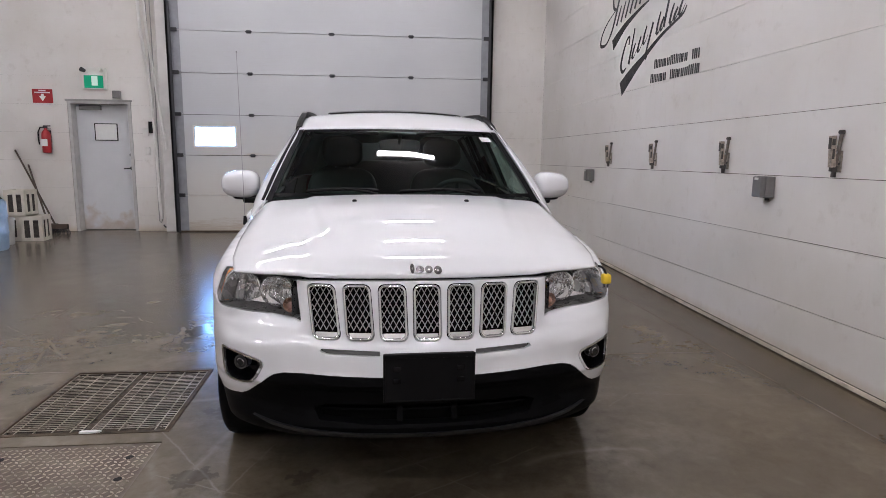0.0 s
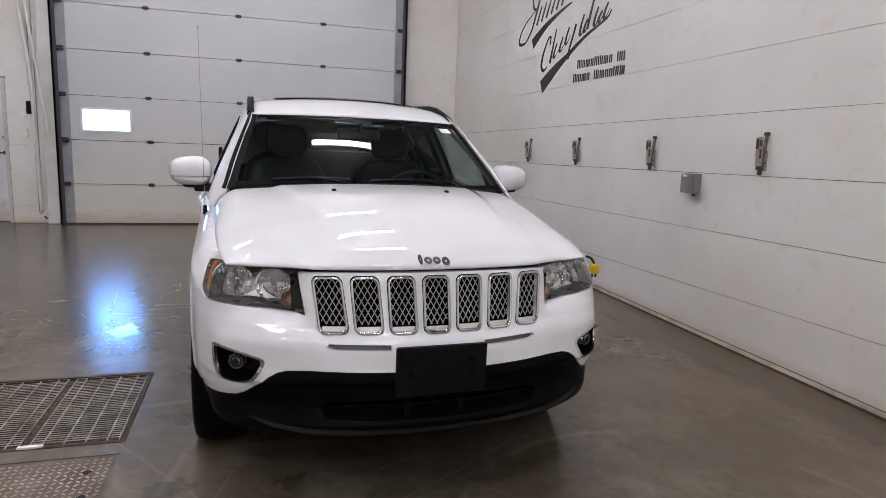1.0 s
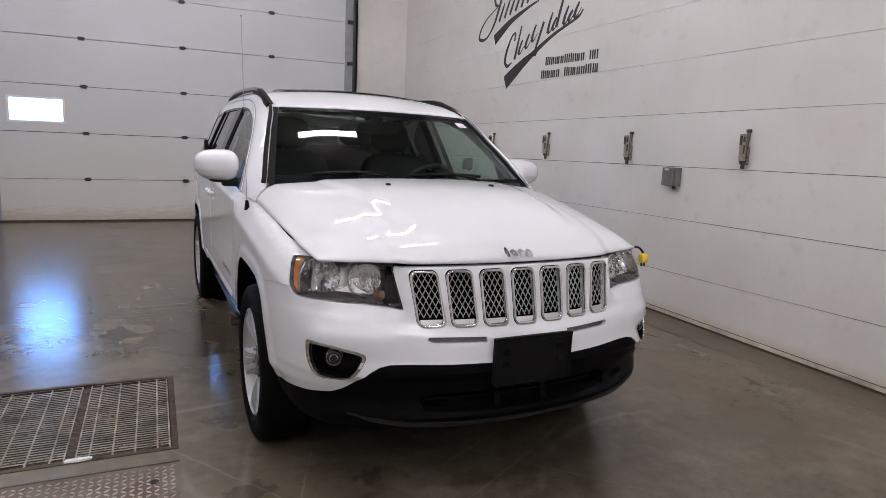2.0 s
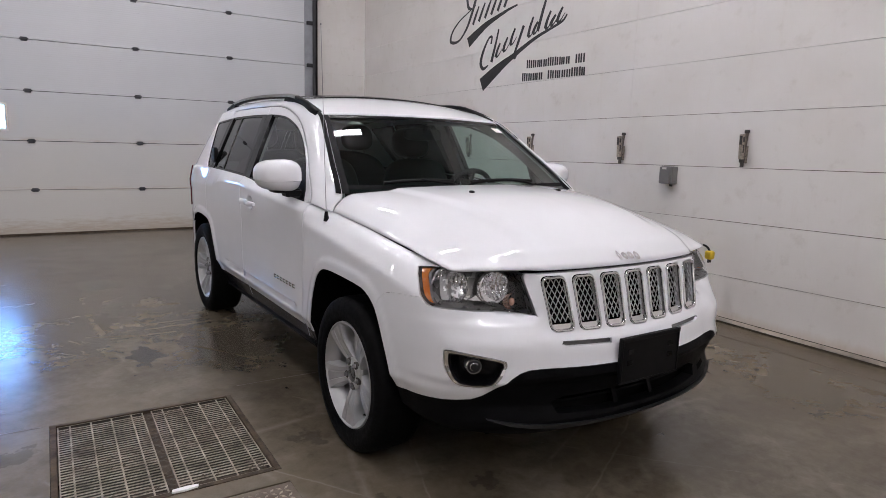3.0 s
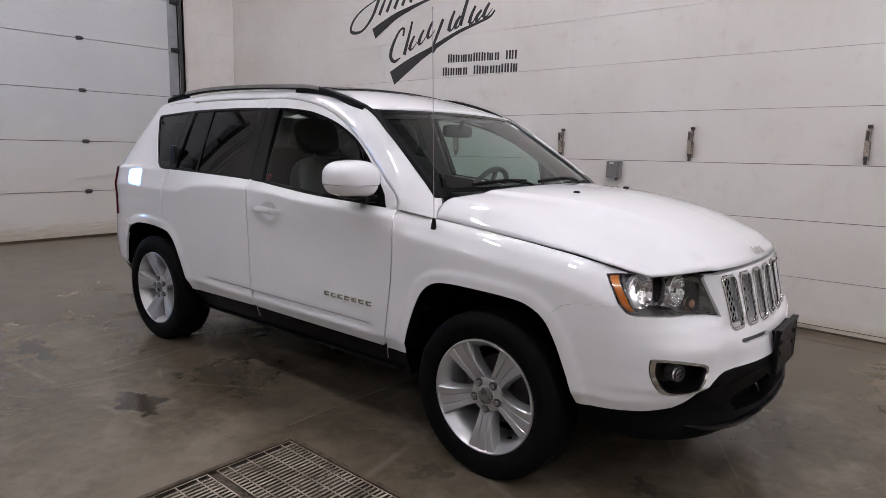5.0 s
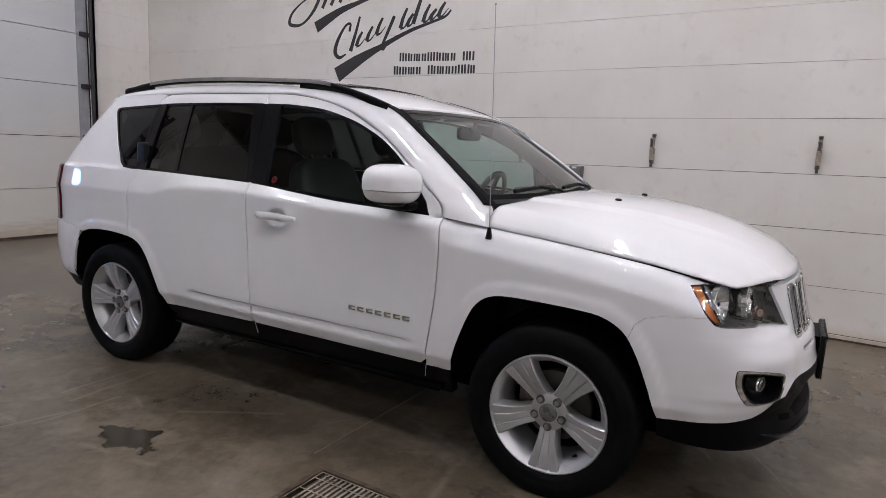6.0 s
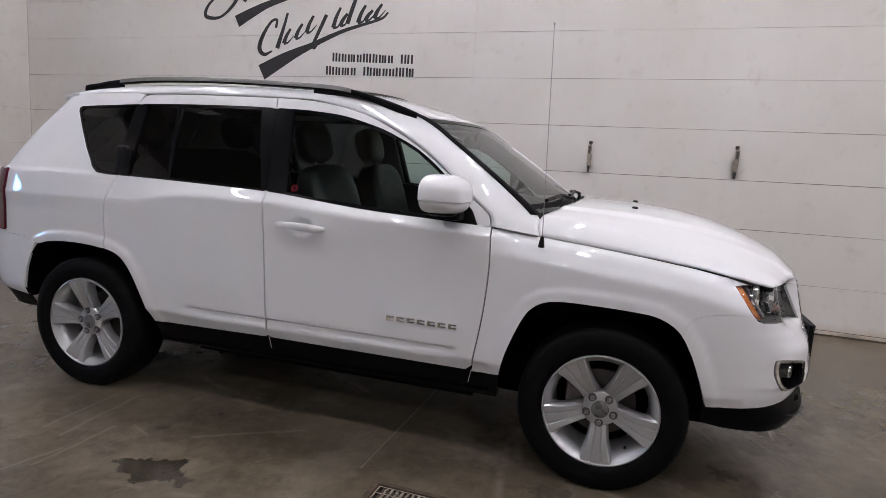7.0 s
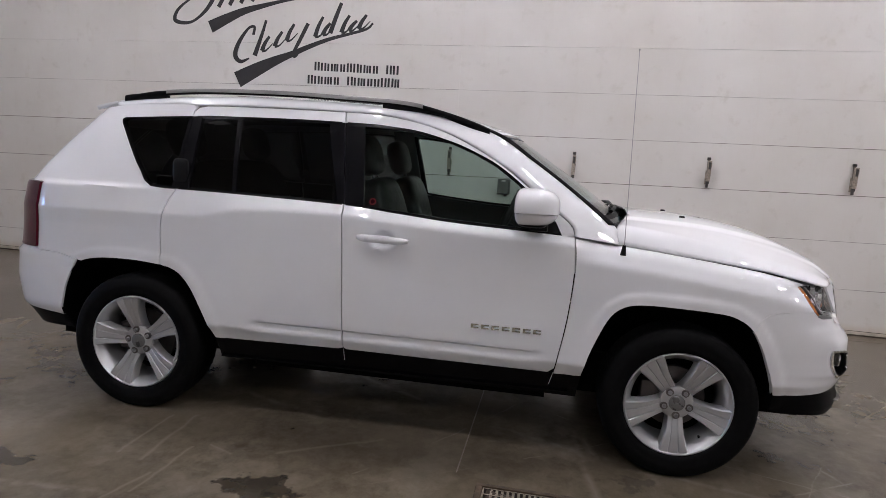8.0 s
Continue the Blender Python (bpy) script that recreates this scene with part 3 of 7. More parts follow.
def exit_sign():
    e = on_wall("exit_sign", -4.225, 2.28, "green lit exit sign with white symbol on the wall", "exit sign")
    part("housing", boxes((-0.165, 0.165, -0.06, -0.001, -0.11, 0.20), bevel=0.006), MAT["white_plastic"], e)
    part("face", boxes((-0.135, 0.130, -0.066, -0.061, -0.095, 0.085)), MAT["exit_green"], e, "lit green panel")
    part("symbol", boxes((-0.03, 0.055, -0.069, -0.0665, -0.06, 0.075)), MAT["sign_white"], e, "plain white symbol")
    for x, m in ((-0.125, "dark_metal"), (0.115, "white_plastic")):
        bm = cyl(bmesh.new(), (x, -0.055, 0.150), (x - 0.02, -0.11, 0.165), 0.026, 0.034, 20)
        part("lamp_head", bm, MAT[m], e, "small emergency lamp head", True)


exit_sign()


def extinguisher_sign():
    e = on_wall("extinguisher_sign", -4.98, 2.06, "red sign with a white arrow above the extinguisher", "sign")
    part("plate", boxes((-0.14, 0.14, -0.006, -0.001, -0.10, 0.10)), MAT["red"], e)
    part("arrow", prism([(-0.05, 0.0), (-0.02, 0.0), (-0.02, 0.03), (0.02, 0.03), (0.02, 0.0), (0.05, 0.0), (0.0, -0.075)], "y", -0.008, -0.0065), MAT["paper"], e)
    for z, w in ((0.078, 0.05), (0.05, 0.11)):
        part("bar", boxes((-w, w, -0.008, -0.0065, z - 0.009, z + 0.009)), MAT["paper"], e)


extinguisher_sign()


def extinguisher():
    e = on_wall("fire_extinguisher", -4.945, 1.235, "red fire extinguisher with black hose hung on the wall", "fire extinguisher")
    bm = bmesh.new()
    prof = [(0.001, 0.0), (0.050, 0.0), (0.060, 0.012), (0.062, 0.05), (0.062, 0.26), (0.055, 0.30), (0.035, 0.325), (0.022, 0.34), (0.022, 0.36), (0.001, 0.36)]
    rings = [[bm.verts.new((r * math.cos(2 * math.pi * k / 24), -0.075 + r * math.sin(2 * math.pi * k / 24), z)) for k in range(24)] for r, z in prof]
    for a, b in zip(rings, rings[1:]):
        for k in range(24):
            bm.faces.new((a[k], a[(k + 1) % 24], b[(k + 1) % 24], b[k]))
    part("cylinder", bm, MAT["red"], e, "", True)
    part("paper_label", boxes((-0.045, 0.045, -0.146, -0.142, 0.10, 0.20)), MAT["paper"], e, "white paper label")
    part("valve", boxes((-0.02, 0.02, -0.10, -0.05, 0.36, 0.385), (-0.03, 0.07, -0.085, -0.065, 0.385, 0.40), (-0.02, 0.075, -0.085, -0.065, 0.345, 0.355), bevel=0.003), MAT["dark_metal"], e)
    part("hose", tube([(-0.02, -0.075, 0.375), (-0.07, -0.085, 0.37), (-0.095, -0.10, 0.30), (-0.09, -0.11, 0.20), (-0.078, -0.12, 0.12)], 0.010), MAT["black_plastic"], e, "", True)
    part("bracket", boxes((-0.04, 0.04, -0.012, -0.001, 0.05, 0.33)), MAT["dark_metal"], e)


extinguisher()


def small_box(name, x, z, w, h, d, mat, label, category):
    e = on_wall(name, x, z, label, category)
    part("case", boxes((-w / 2, w / 2, -d, -0.001, -h / 2, h / 2), bevel=0.005), mat, e)
    part("cover", boxes((-w / 2 + 0.01, w / 2 - 0.01, -d - 0.004, -d + 0.002, -h / 2 + 0.01, h / 2 - 0.01), bevel=0.002), mat, e)
    return e


small_box("door_buzzer", -3.93, 2.10, 0.11, 0.11, 0.06, MAT["grey_box"], "small grey buzzer box above the exit door", "buzzer")
small_box("card_reader", -3.475, 1.63, 0.065, 0.17, 0.04, MAT["black_plastic"], "black card reader on the white wall", "card reader")
small_box("light_switch", -3.56, 1.555, 0.08, 0.12, 0.02, MAT["white_plastic"], "white light switch on the wall", "switch")
small_box("door_switch", -3.545, 1.28, 0.075, 0.12, 0.03, MAT["white_plastic"], "white push-button switch on the wall", "switch")

# pipes beside the overhead door
MAT["casing"] = simple("white_casing_paint", (0.60, 0.585, 0.56), 0.5, vary=0.12, scale=3)
e = empty("wall_conduit", pose(0, 0, 0), "white painted conduit pipes running up beside the overhead door", "pipe")
for k, (pts, r) in enumerate((
        ([(-3.72, 10.57, 5.35), (-3.68, 10.57, 3.3), (-3.58, 10.57, 2.3), (-3.545, 10.57, 1.4), (-3.53, 10.57, 0.5), (-3.515, 10.57, 0.20)], 0.024),
        ([(-3.63, 10.50, 5.35), (-3.57, 10.50, 3.3), (-3.49, 10.50, 2.45), (-3.41, 10.50, 1.75), (-3.37, 10.50, 1.45), (-3.36, 10.50, 1.3)], 0.018))):
    part("pipe", tube([tuple(p) for p in spline(pts, 40)], r, 12), MAT["white_plastic"], e, "", True)
tagged(part("trim", boxes((DOOR_L - 0.205, DOOR_L - 0.035, YN - 0.10, YN - 0.001, 0.001, 4.45), bevel=0.012), MAT["casing"]), "white painted casing beside the overhead door", "trim", kind="structure")
part("cord_hook", tube([(-3.50, 10.60, 0.10), (-3.47, 10.57, 0.075), (-3.40, 10.57, 0.07), (-3.34, 10.58, 0.085)], 0.012), MAT["dark_metal"], e, "dark hook at the foot of the pipes", True)


# strip of floor along the east wall, and its dirty skirting
bm = boxes((2.284, 2.290, -0.5, 8.6, 0.0003, 0.0011))
bmesh.ops.rotate(bm, cent=(2.287, 4.0, 0), matrix=Matrix.Rotation(radians(2.3), 3, "Z"), verts=bm.verts[:])
tagged(part("floor_joint", bm, MAT["joint"]), "thin dark joint along the wall side of the floor", "floor joint", kind="structure")
tagged(part("baseboard", boxes((XE - 0.012, XE - 0.0005, YS, YN - 0.001, 0.008, 0.036), bevel=0.003), MAT["skirt"]), "dirty cream skirting strip at the foot of the wall", "baseboard", kind="structure")


# dark strips painted in for the gap and the shadow line at the skirting
tagged(part("trim", boxes((XE - 0.0150, XE - 0.0005, YS, YN - 0.001, 0.0004, 0.0075), (XE - 0.004, XE - 0.0005, YS, YN - 0.001, 0.0365, 0.0405)), MAT["skirt_gap_shade"]), "dark strips along the skirting, painted for its gap and shadow lines", "trim", kind="structure")


# thin hanging pull-cord loop beside the overhead door
def pull_cord():
    e = on_wall("pull_cord", CORD[0][0], 0.0, "thin grey pull cord hanging in a loop beside the door", "pull cord")
    x0 = CORD[0][0]
    pts = [(CORD[0][0] - x0, -0.035, 4.3), (CORD[1][0] - x0, -0.035, CORD[1][1]), (CORD[2][0] - x0, -0.035, CORD[2][1]), (CORD[2][0] + 0.02 - x0, -0.035, CORD[2][1] - 0.03), (CORD[2][0] + 0.04 - x0, -0.035, CORD[2][1]), (CORD[1][0] + 0.05 - x0, -0.035, CORD[1][1]), (CORD[0][0] + 0.06 - x0, -0.035, 4.3)]
    part("cord", tube(pts, 0.007), MAT["frame_grey"], e, "", True)


CORD = ((-3.455, 4.3), (-3.432, 1.9), (-3.428, 0.22))
pull_cord()


# ---- clutter by the west end ----
def crate(x, y, z, turn):
    e = empty("milk_crate", pose(x, y, z, 0, 0, turn), "off-white plastic crate with slotted sides, stacked", "crate", "stacked crates")
    w, h, t = 0.145, 0.36, 0.012
    specs = [(-w, w, -w, w, 0.0, t)]
    for s in (-1, 1):
        for a0, a1, z0, z1 in ((-w, w, 0.0, 0.05), (-w, w, h - 0.06, h), (-w, -w + 0.05, 0.05, h - 0.06), (w - 0.05, w, 0.05, h - 0.06), (-0.02, 0.02, 0.05, h - 0.06)):
            specs.append((a0, a1, s * w - (t if s > 0 else 0), s * w + (0 if s > 0 else t), z0, z1))
            specs.append((s * w - (t if s > 0 else 0), s * w + (0 if s > 0 else t), a0, a1, z0, z1))
    part("crate_floor", boxes(specs[0]), MAT["crate"], e)
    # dark block added so the openings read as shaded
    part("dark_fill", boxes((-w + 0.02, w - 0.02, -w + 0.02, w - 0.02, t + 0.001, h - 0.07), bevel=0.01), MAT["crate_dark"], e, "dark block filling the crate, for the shade in its openings")
    for spec in specs[1:]:
        part("crate_slat", boxes(spec), MAT["crate"], e)
    return e


for x, y, z, turn in ((-4.98, 9.70, 0.0, 4), (-5.16, 9.72, 0.362, -5), (-5.29, 9.74, 0.0, 2)):
    crate(x, y, z, turn)


def broom(x0, top, label, w):
    e = empty("broom", pose(0, 0, 0), label, "broom", "leaning brooms")
    a, b = Vector(x0), Vector(top)
    d = (b - a).normalized()
    part("handle", cyl(bmesh.new(), a + d * 0.1, b, 0.014, 0.013, 12), MAT["wood"], e, "", True)
    bm = boxes((-w, w, -0.03, 0.03, 0.0, 0.07), bevel=0.008)
    bmesh.ops.transform(bm, matrix=Matrix.Translation(a + d * 0.07), verts=bm.verts[:])
    part("block", bm, MAT["wood"], e)
    bm = bmesh.new()
    for k in range(40):
        x = -w * 0.95 + 1.9 * w * (k % 20) / 19
        y = -0.018 + 0.036 * (k // 20)
        s = random.uniform(-0.012, 0.012)
        cyl(bm, a + d * 0.07 + Vector((x, y, 0.005)), Vector((a.x + x + s, a.y + y + s, 0.001)), 0.005, 0.003, 5)
    part("bristles", bm, MAT["dark_metal"], e, "dark worn bristles")


broom((-4.99, 10.38, 0.012), (-5.64, 10.61, 1.268), "worn push broom leaning against the wall", 0.16)
broom((-5.13, 10.42, 0.012), (-5.47, 10.61, 1.045), "dirty short squeegee leaning against the wall", 0.12)


def bin_thing():
    e = empty("blue_bin", pose(-5.125, 8.80, 0), "pale blue plastic drum with a dark lid on concrete", "drum")
    bm = bmesh.new()
    prof = [(0.001, 0.0), (0.21, 0.0), (0.225, 0.02), (0.235, 0.2), (0.242, 0.22), (0.235, 0.24), (0.24, 0.42), (0.248, 0.44), (0.24, 0.46), (0.235, 0.62), (0.20, 0.66), (0.001, 0.66)]
    rings = [[bm.verts.new((r * math.cos(2 * math.pi * k / 32), r * math.sin(2 * math.pi * k / 32), z)) for k in range(32)] for r, z in prof]
    for a, b in zip(rings, rings[1:]):
        for k in range(32):
            bm.faces.new((a[k], a[(k + 1) % 32], b[(k + 1) % 32], b[k]))
    part("drum", bm, MAT["blue_bin"], e, "", True)
    bm = cyl(bmesh.new(), (0, 0, 0.66), (0, 0, 0.70), 0.20, 0.17, 32)
    cyl(bm, (0.05, 0, 0.70), (0.05, 0, 0.88), 0.07, 0.05, 20)
    part("lid", bm, MAT["black_plastic"], e, "black lid and pump head", True)


bin_thing()

# white pails in front of the crates
e = empty("pail", pose(-5.20, 9.28, 0), "white plastic pail standing beside the crates", "pail")
bm = bmesh.new()
prof = [(0.001, 0.0), (0.125, 0.0), (0.13, 0.01), (0.145, 0.33), (0.152, 0.33), (0.152, 0.36), (0.140, 0.365), (0.001, 0.365)]
rings = [[bm.verts.new((r * math.cos(2 * math.pi * k / 28), r * math.sin(2 * math.pi * k / 28), z)) for k in range(28)] for r, z in prof]
for a, b in zip(rings, rings[1:]):
    for k in range(28):
        bm.faces.new((a[k], a[(k + 1) % 28], b[(k + 1) % 28], b[k]))
part("bucket", bm, MAT["white_plastic"], e, "", True)


# ---- tool clips, boxes and painted lettering on the east wall ----
MAT["clip_brown"] = simple("weathered_lever", (0.15, 0.125, 0.105), 0.5, 0.3, vary=0.4, scale=30)
MAT["clip_pale"] = simple("pale_worn_zinc", (0.34, 0.29, 0.24), 0.55, 0.1, vary=0.5, scale=45)
MAT["clip_dark"] = simple("dark_worn_jaw", (0.05, 0.045, 0.042), 0.55, 0.2, vary=0.4, scale=30)


def tool_clip(y, z):
    e = empty("mat_clamp", pose(XE, y, z), "weathered steel spring clamp screwed to the white wall", "clamp", "wall clamps")
    part("base_plate", boxes((-0.008, -0.001, -0.018, 0.018, -0.11, 0.02), bevel=0.002), MAT["clip_pale"], e, "pale worn base plate")

    def bar(x0, z0, x1, z1, w, t):
        bm = boxes((-t / 2, t / 2, -w / 2, w / 2, 0, math.hypot(x1 - x0, z1 - z0)), bevel=0.002)
        bmesh.ops.transform(bm, matrix=Matrix.Translation((x0, 0, z0)) @ Matrix.Rotation(math.atan2(x1 - x0, z1 - z0), 4, "Y"), verts=bm.verts[:])
        return bm
    part("lever", bar(-0.032, -0.085, -0.010, 0.125, 0.022, 0.014), MAT["clip_brown"], e, "brown weathered lever")
    part("pivot", cyl(bmesh.new(), (-0.011, -0.015, 0.130), (-0.011, 0.015, 0.130), 0.013, seg=18), MAT["clip_dark"], e, "dark round pivot", True)
    plate = part("front_plate", bar(-0.054, -0.080, -0.066, 0.108, 0.032, 0.030), MAT["clip_pale"], e, "pale worn front plate")
    # dark bars laid on the plate, coloured as the shade in its slots
    part("slot", boxes((-0.078, -0.058, -0.0175, -0.0155, 0.052, 0.088)), MAT["clip_dark"], plate, "dark bar laid on for the shade in an open slot")
    part("slot", boxes((-0.070, -0.056, -0.0175, -0.0155, -0.030, 0.030)), MAT["clip_dark"], plate, "dark bar laid on for the shade in an open slot")
    part("slot", boxes((-0.0825, -0.0775, -0.010, 0.010, 0.030, 0.095)), MAT["clip_dark"], plate, "dark bar laid on for the shade in an open slot")
    part("spring", cyl(bmesh.new(), (-0.056, 0.0, -0.005), (-0.024, 0.0, 0.012), 0.006, seg=12), MAT["galv"], e, "", True)
    part("jaw", boxes((-0.064, -0.022, -0.012, 0.012, -0.105, -0.072), (-0.050, -0.026, -0.010, 0.010, -0.140, -0.104), bevel=0.003), MAT["clip_dark"], e, "dark rubber-faced jaw")
    part("bolt", cyl(bmesh.new(), (-0.034, 0.0, -0.06), (-0.002, 0.0, -0.06), 0.007, seg=12), MAT["clip_dark"], e)
    return e


CLIPS = [(7.43, 1.33), (6.225, 1.345), (4.925, 1.36), (3.70, 1.385), (2.46, 1.41), (1.21, 1.43)]
first = tool_clip(*CLIPS[0])
for y, z in CLIPS[1:]:
    copy_thing(first, pose(XE, y, z))


def outlet_box(y, z, label):
    e = empty("outlet_box", pose(XE, y, z), label, "outlet box", "outlet boxes")
    part("box_body", boxes((-0.07, -0.001, -0.06, 0.06, -0.075, 0.075), bevel=0.006), MAT["grey_box"], e)
    part("cover_flap", boxes((-0.105, -0.068, -0.052, 0.052, -0.072, 0.072), bevel=0.008), MAT["grey_box"], e, "grey hinged cover")
    part("knockout", cyl(bmesh.new(), (-0.03, -0.02, -0.095), (-0.03, -0.02, -0.074), 0.014, seg=14), MAT["dark_metal"], e, "dark cord grip", True)
    part("latch", boxes((-0.11, -0.104, -0.02, 0.02, 0.05, 0.066)), MAT["white_plastic"], e)


outlet_box(4.36, 1.145, "grey weatherproof outlet box on the white wall")
outlet_box(8.05, 1.06, "grey weatherproof outlet box farther along the wall")


def stroke(points, widths, t0=0.0):
    """A flat painted stroke on the wall: (y, z) points with half-widths."""
    c = spline([(*p, w) for p, w in zip(points, widths)], 10 * (len(points) - 1))
    bm = bmesh.new()
    rows = []
    for i in range(len(c)):
        d = c[min(i + 1, len(c) - 1)][:2] - c[max(i - 1, 0)][:2]
        d = d / (np.hypot(*d) + 1e-9)
        n = np.array((-d[1], d[0])) * max(0.002, c[i][2])
        rows.append([bm.verts.new((XE - 0.0022 - t0, *(c[i][:2] + n))), bm.verts.new((XE - 0.0022 - t0, *(c[i][:2] - n)))])
    for a, b in zip(rows, rows[1:]):
        bm.faces.new((a[0], a[1], b[1], b[0]))
    return bm


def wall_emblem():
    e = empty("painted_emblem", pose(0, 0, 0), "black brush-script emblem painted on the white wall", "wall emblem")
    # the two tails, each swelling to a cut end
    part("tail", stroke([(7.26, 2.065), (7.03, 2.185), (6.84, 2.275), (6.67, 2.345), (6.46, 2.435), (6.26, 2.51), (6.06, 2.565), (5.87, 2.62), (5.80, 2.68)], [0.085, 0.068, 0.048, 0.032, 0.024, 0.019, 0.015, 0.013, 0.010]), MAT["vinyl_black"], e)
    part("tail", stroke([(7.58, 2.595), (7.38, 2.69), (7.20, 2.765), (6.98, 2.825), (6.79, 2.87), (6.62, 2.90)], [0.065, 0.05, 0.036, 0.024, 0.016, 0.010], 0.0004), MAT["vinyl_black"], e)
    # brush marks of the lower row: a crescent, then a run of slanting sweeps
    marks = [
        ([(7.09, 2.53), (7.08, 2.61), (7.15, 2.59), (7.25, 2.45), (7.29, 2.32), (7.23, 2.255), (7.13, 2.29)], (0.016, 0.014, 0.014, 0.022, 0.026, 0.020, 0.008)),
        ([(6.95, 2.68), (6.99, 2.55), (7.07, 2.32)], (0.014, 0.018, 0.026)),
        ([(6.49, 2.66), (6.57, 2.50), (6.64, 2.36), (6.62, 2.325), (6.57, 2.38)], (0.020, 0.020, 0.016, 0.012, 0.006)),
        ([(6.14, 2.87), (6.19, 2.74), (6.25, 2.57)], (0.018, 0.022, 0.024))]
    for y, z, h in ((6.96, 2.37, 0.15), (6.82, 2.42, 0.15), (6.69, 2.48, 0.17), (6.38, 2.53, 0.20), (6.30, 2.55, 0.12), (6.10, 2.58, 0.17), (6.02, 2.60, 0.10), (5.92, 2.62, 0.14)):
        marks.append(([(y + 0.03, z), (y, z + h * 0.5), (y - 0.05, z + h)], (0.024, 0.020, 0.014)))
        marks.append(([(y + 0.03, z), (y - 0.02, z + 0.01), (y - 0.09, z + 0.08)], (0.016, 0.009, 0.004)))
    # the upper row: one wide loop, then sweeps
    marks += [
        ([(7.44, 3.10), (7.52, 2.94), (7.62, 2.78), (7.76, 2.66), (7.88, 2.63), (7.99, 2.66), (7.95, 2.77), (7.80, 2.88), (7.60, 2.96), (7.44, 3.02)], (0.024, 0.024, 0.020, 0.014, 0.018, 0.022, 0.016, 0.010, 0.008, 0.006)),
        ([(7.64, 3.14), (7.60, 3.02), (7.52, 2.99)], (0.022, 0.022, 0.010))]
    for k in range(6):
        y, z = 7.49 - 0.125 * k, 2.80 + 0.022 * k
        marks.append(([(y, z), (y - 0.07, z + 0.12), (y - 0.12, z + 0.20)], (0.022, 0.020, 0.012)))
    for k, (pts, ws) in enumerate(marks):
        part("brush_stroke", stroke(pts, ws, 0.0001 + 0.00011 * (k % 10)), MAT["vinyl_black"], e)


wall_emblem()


def bar_line(name, label, y0, y1, z0, z1, h, gaps, n):
    """A line of print as plain upright bars, from y0 down to y1."""
    e = empty(name, pose(0, 0, 0), label, "wall lettering", "lines of wall print")
    pitch = (y0 - y1) / n
    for k in range(n):
        if k in gaps:
            continue
        y = y0 - pitch * k
        z = z0 + (z1 - z0) * k / n
        top = h * (1.0, 0.86, 0.86, 0.92)[(k * 3 + k // 3) % 4]
        wide = (0.80, 0.86, 0.76, 0.84, 0.70)[(k * 3) % 5]
        for a, b in ((0.0, 0.30), (wide - 0.30, wide)):
            part("bar", boxes((XE - 0.0030, XE - 0.0012, y - pitch * b, y - pitch * a, z, z + top)), MAT["vinyl_black"], e)


bar_line("wall_print", "upper line of black print on the white wall, as bars", 6.405, 5.50, 2.195, 2.185, 0.088, (10,), 13)
bar_line("wall_print", "lower line of black print on the white wall, as bars", 6.475, 5.475, 2.060, 2.060, 0.088, (5,), 14)


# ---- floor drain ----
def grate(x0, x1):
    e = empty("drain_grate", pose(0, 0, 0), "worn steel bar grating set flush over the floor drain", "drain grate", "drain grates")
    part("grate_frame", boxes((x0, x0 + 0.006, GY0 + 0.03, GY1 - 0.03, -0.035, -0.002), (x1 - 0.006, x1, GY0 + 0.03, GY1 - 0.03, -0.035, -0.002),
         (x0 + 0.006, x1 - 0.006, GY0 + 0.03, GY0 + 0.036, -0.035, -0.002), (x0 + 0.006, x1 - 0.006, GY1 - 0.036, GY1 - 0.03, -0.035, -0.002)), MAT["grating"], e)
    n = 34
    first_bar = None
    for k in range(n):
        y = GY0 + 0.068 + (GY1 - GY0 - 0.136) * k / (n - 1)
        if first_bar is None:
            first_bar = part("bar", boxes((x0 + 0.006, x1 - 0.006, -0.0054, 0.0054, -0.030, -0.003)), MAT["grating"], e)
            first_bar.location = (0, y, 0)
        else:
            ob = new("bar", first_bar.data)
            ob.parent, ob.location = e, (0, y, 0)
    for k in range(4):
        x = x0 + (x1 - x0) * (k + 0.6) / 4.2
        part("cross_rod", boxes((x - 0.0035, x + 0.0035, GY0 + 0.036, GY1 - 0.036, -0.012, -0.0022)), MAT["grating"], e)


XM = (GX0 + GX1) / 2


def clogged_dirt():
    """Ragged cakes of mud caught between the bars."""
    rng = random.Random(4)
    bm = bmesh.new()
    for k in range(620):
        edge = k % 3 == 0
        x = rng.choice((GX0 + 0.07, XM, XM, GX1 - 0.07)) + rng.gauss(0, 0.025) if edge else rng.uniform(GX0 + 0.06, GX1 - 0.06)
        y = rng.uniform(GY0 + 0.05, GY1 - 0.05) if not k % 4 else rng.choice((GY0, GY1)) + (rng.uniform(0.05, 0.13) if rng.random() < 0.5 else rng.uniform(0.3, 0.5))
        y = min(max(y if y < GY1 - 0.05 else 2 * GY1 - y, GY0 + 0.05), GY1 - 0.05)
        r = rng.uniform(0.012, 0.04)
        ring = []
        for i in range(9):
            a = 2 * math.pi * i / 9
            q = r * rng.uniform(0.5, 1.25)
            ring.append(bm.verts.new((min(max(x + 1.5 * q * math.cos(a), GX0 + 0.045), GX1 - 0.045), min(max(y + q * math.sin(a), GY0 + 0.045), GY1 - 0.045), -0.011)))
        top = bm.verts.new((x, y, -0.0015 if k % 2 else -0.006))
        for i in range(9):
            bm.faces.new((ring[i], ring[(i + 1) % 9], top))
    ob = part("mud", bm, MAT["mud"])
    return tagged(ob, "brown mud caked between the grating bars", "mud", kind="stuff")


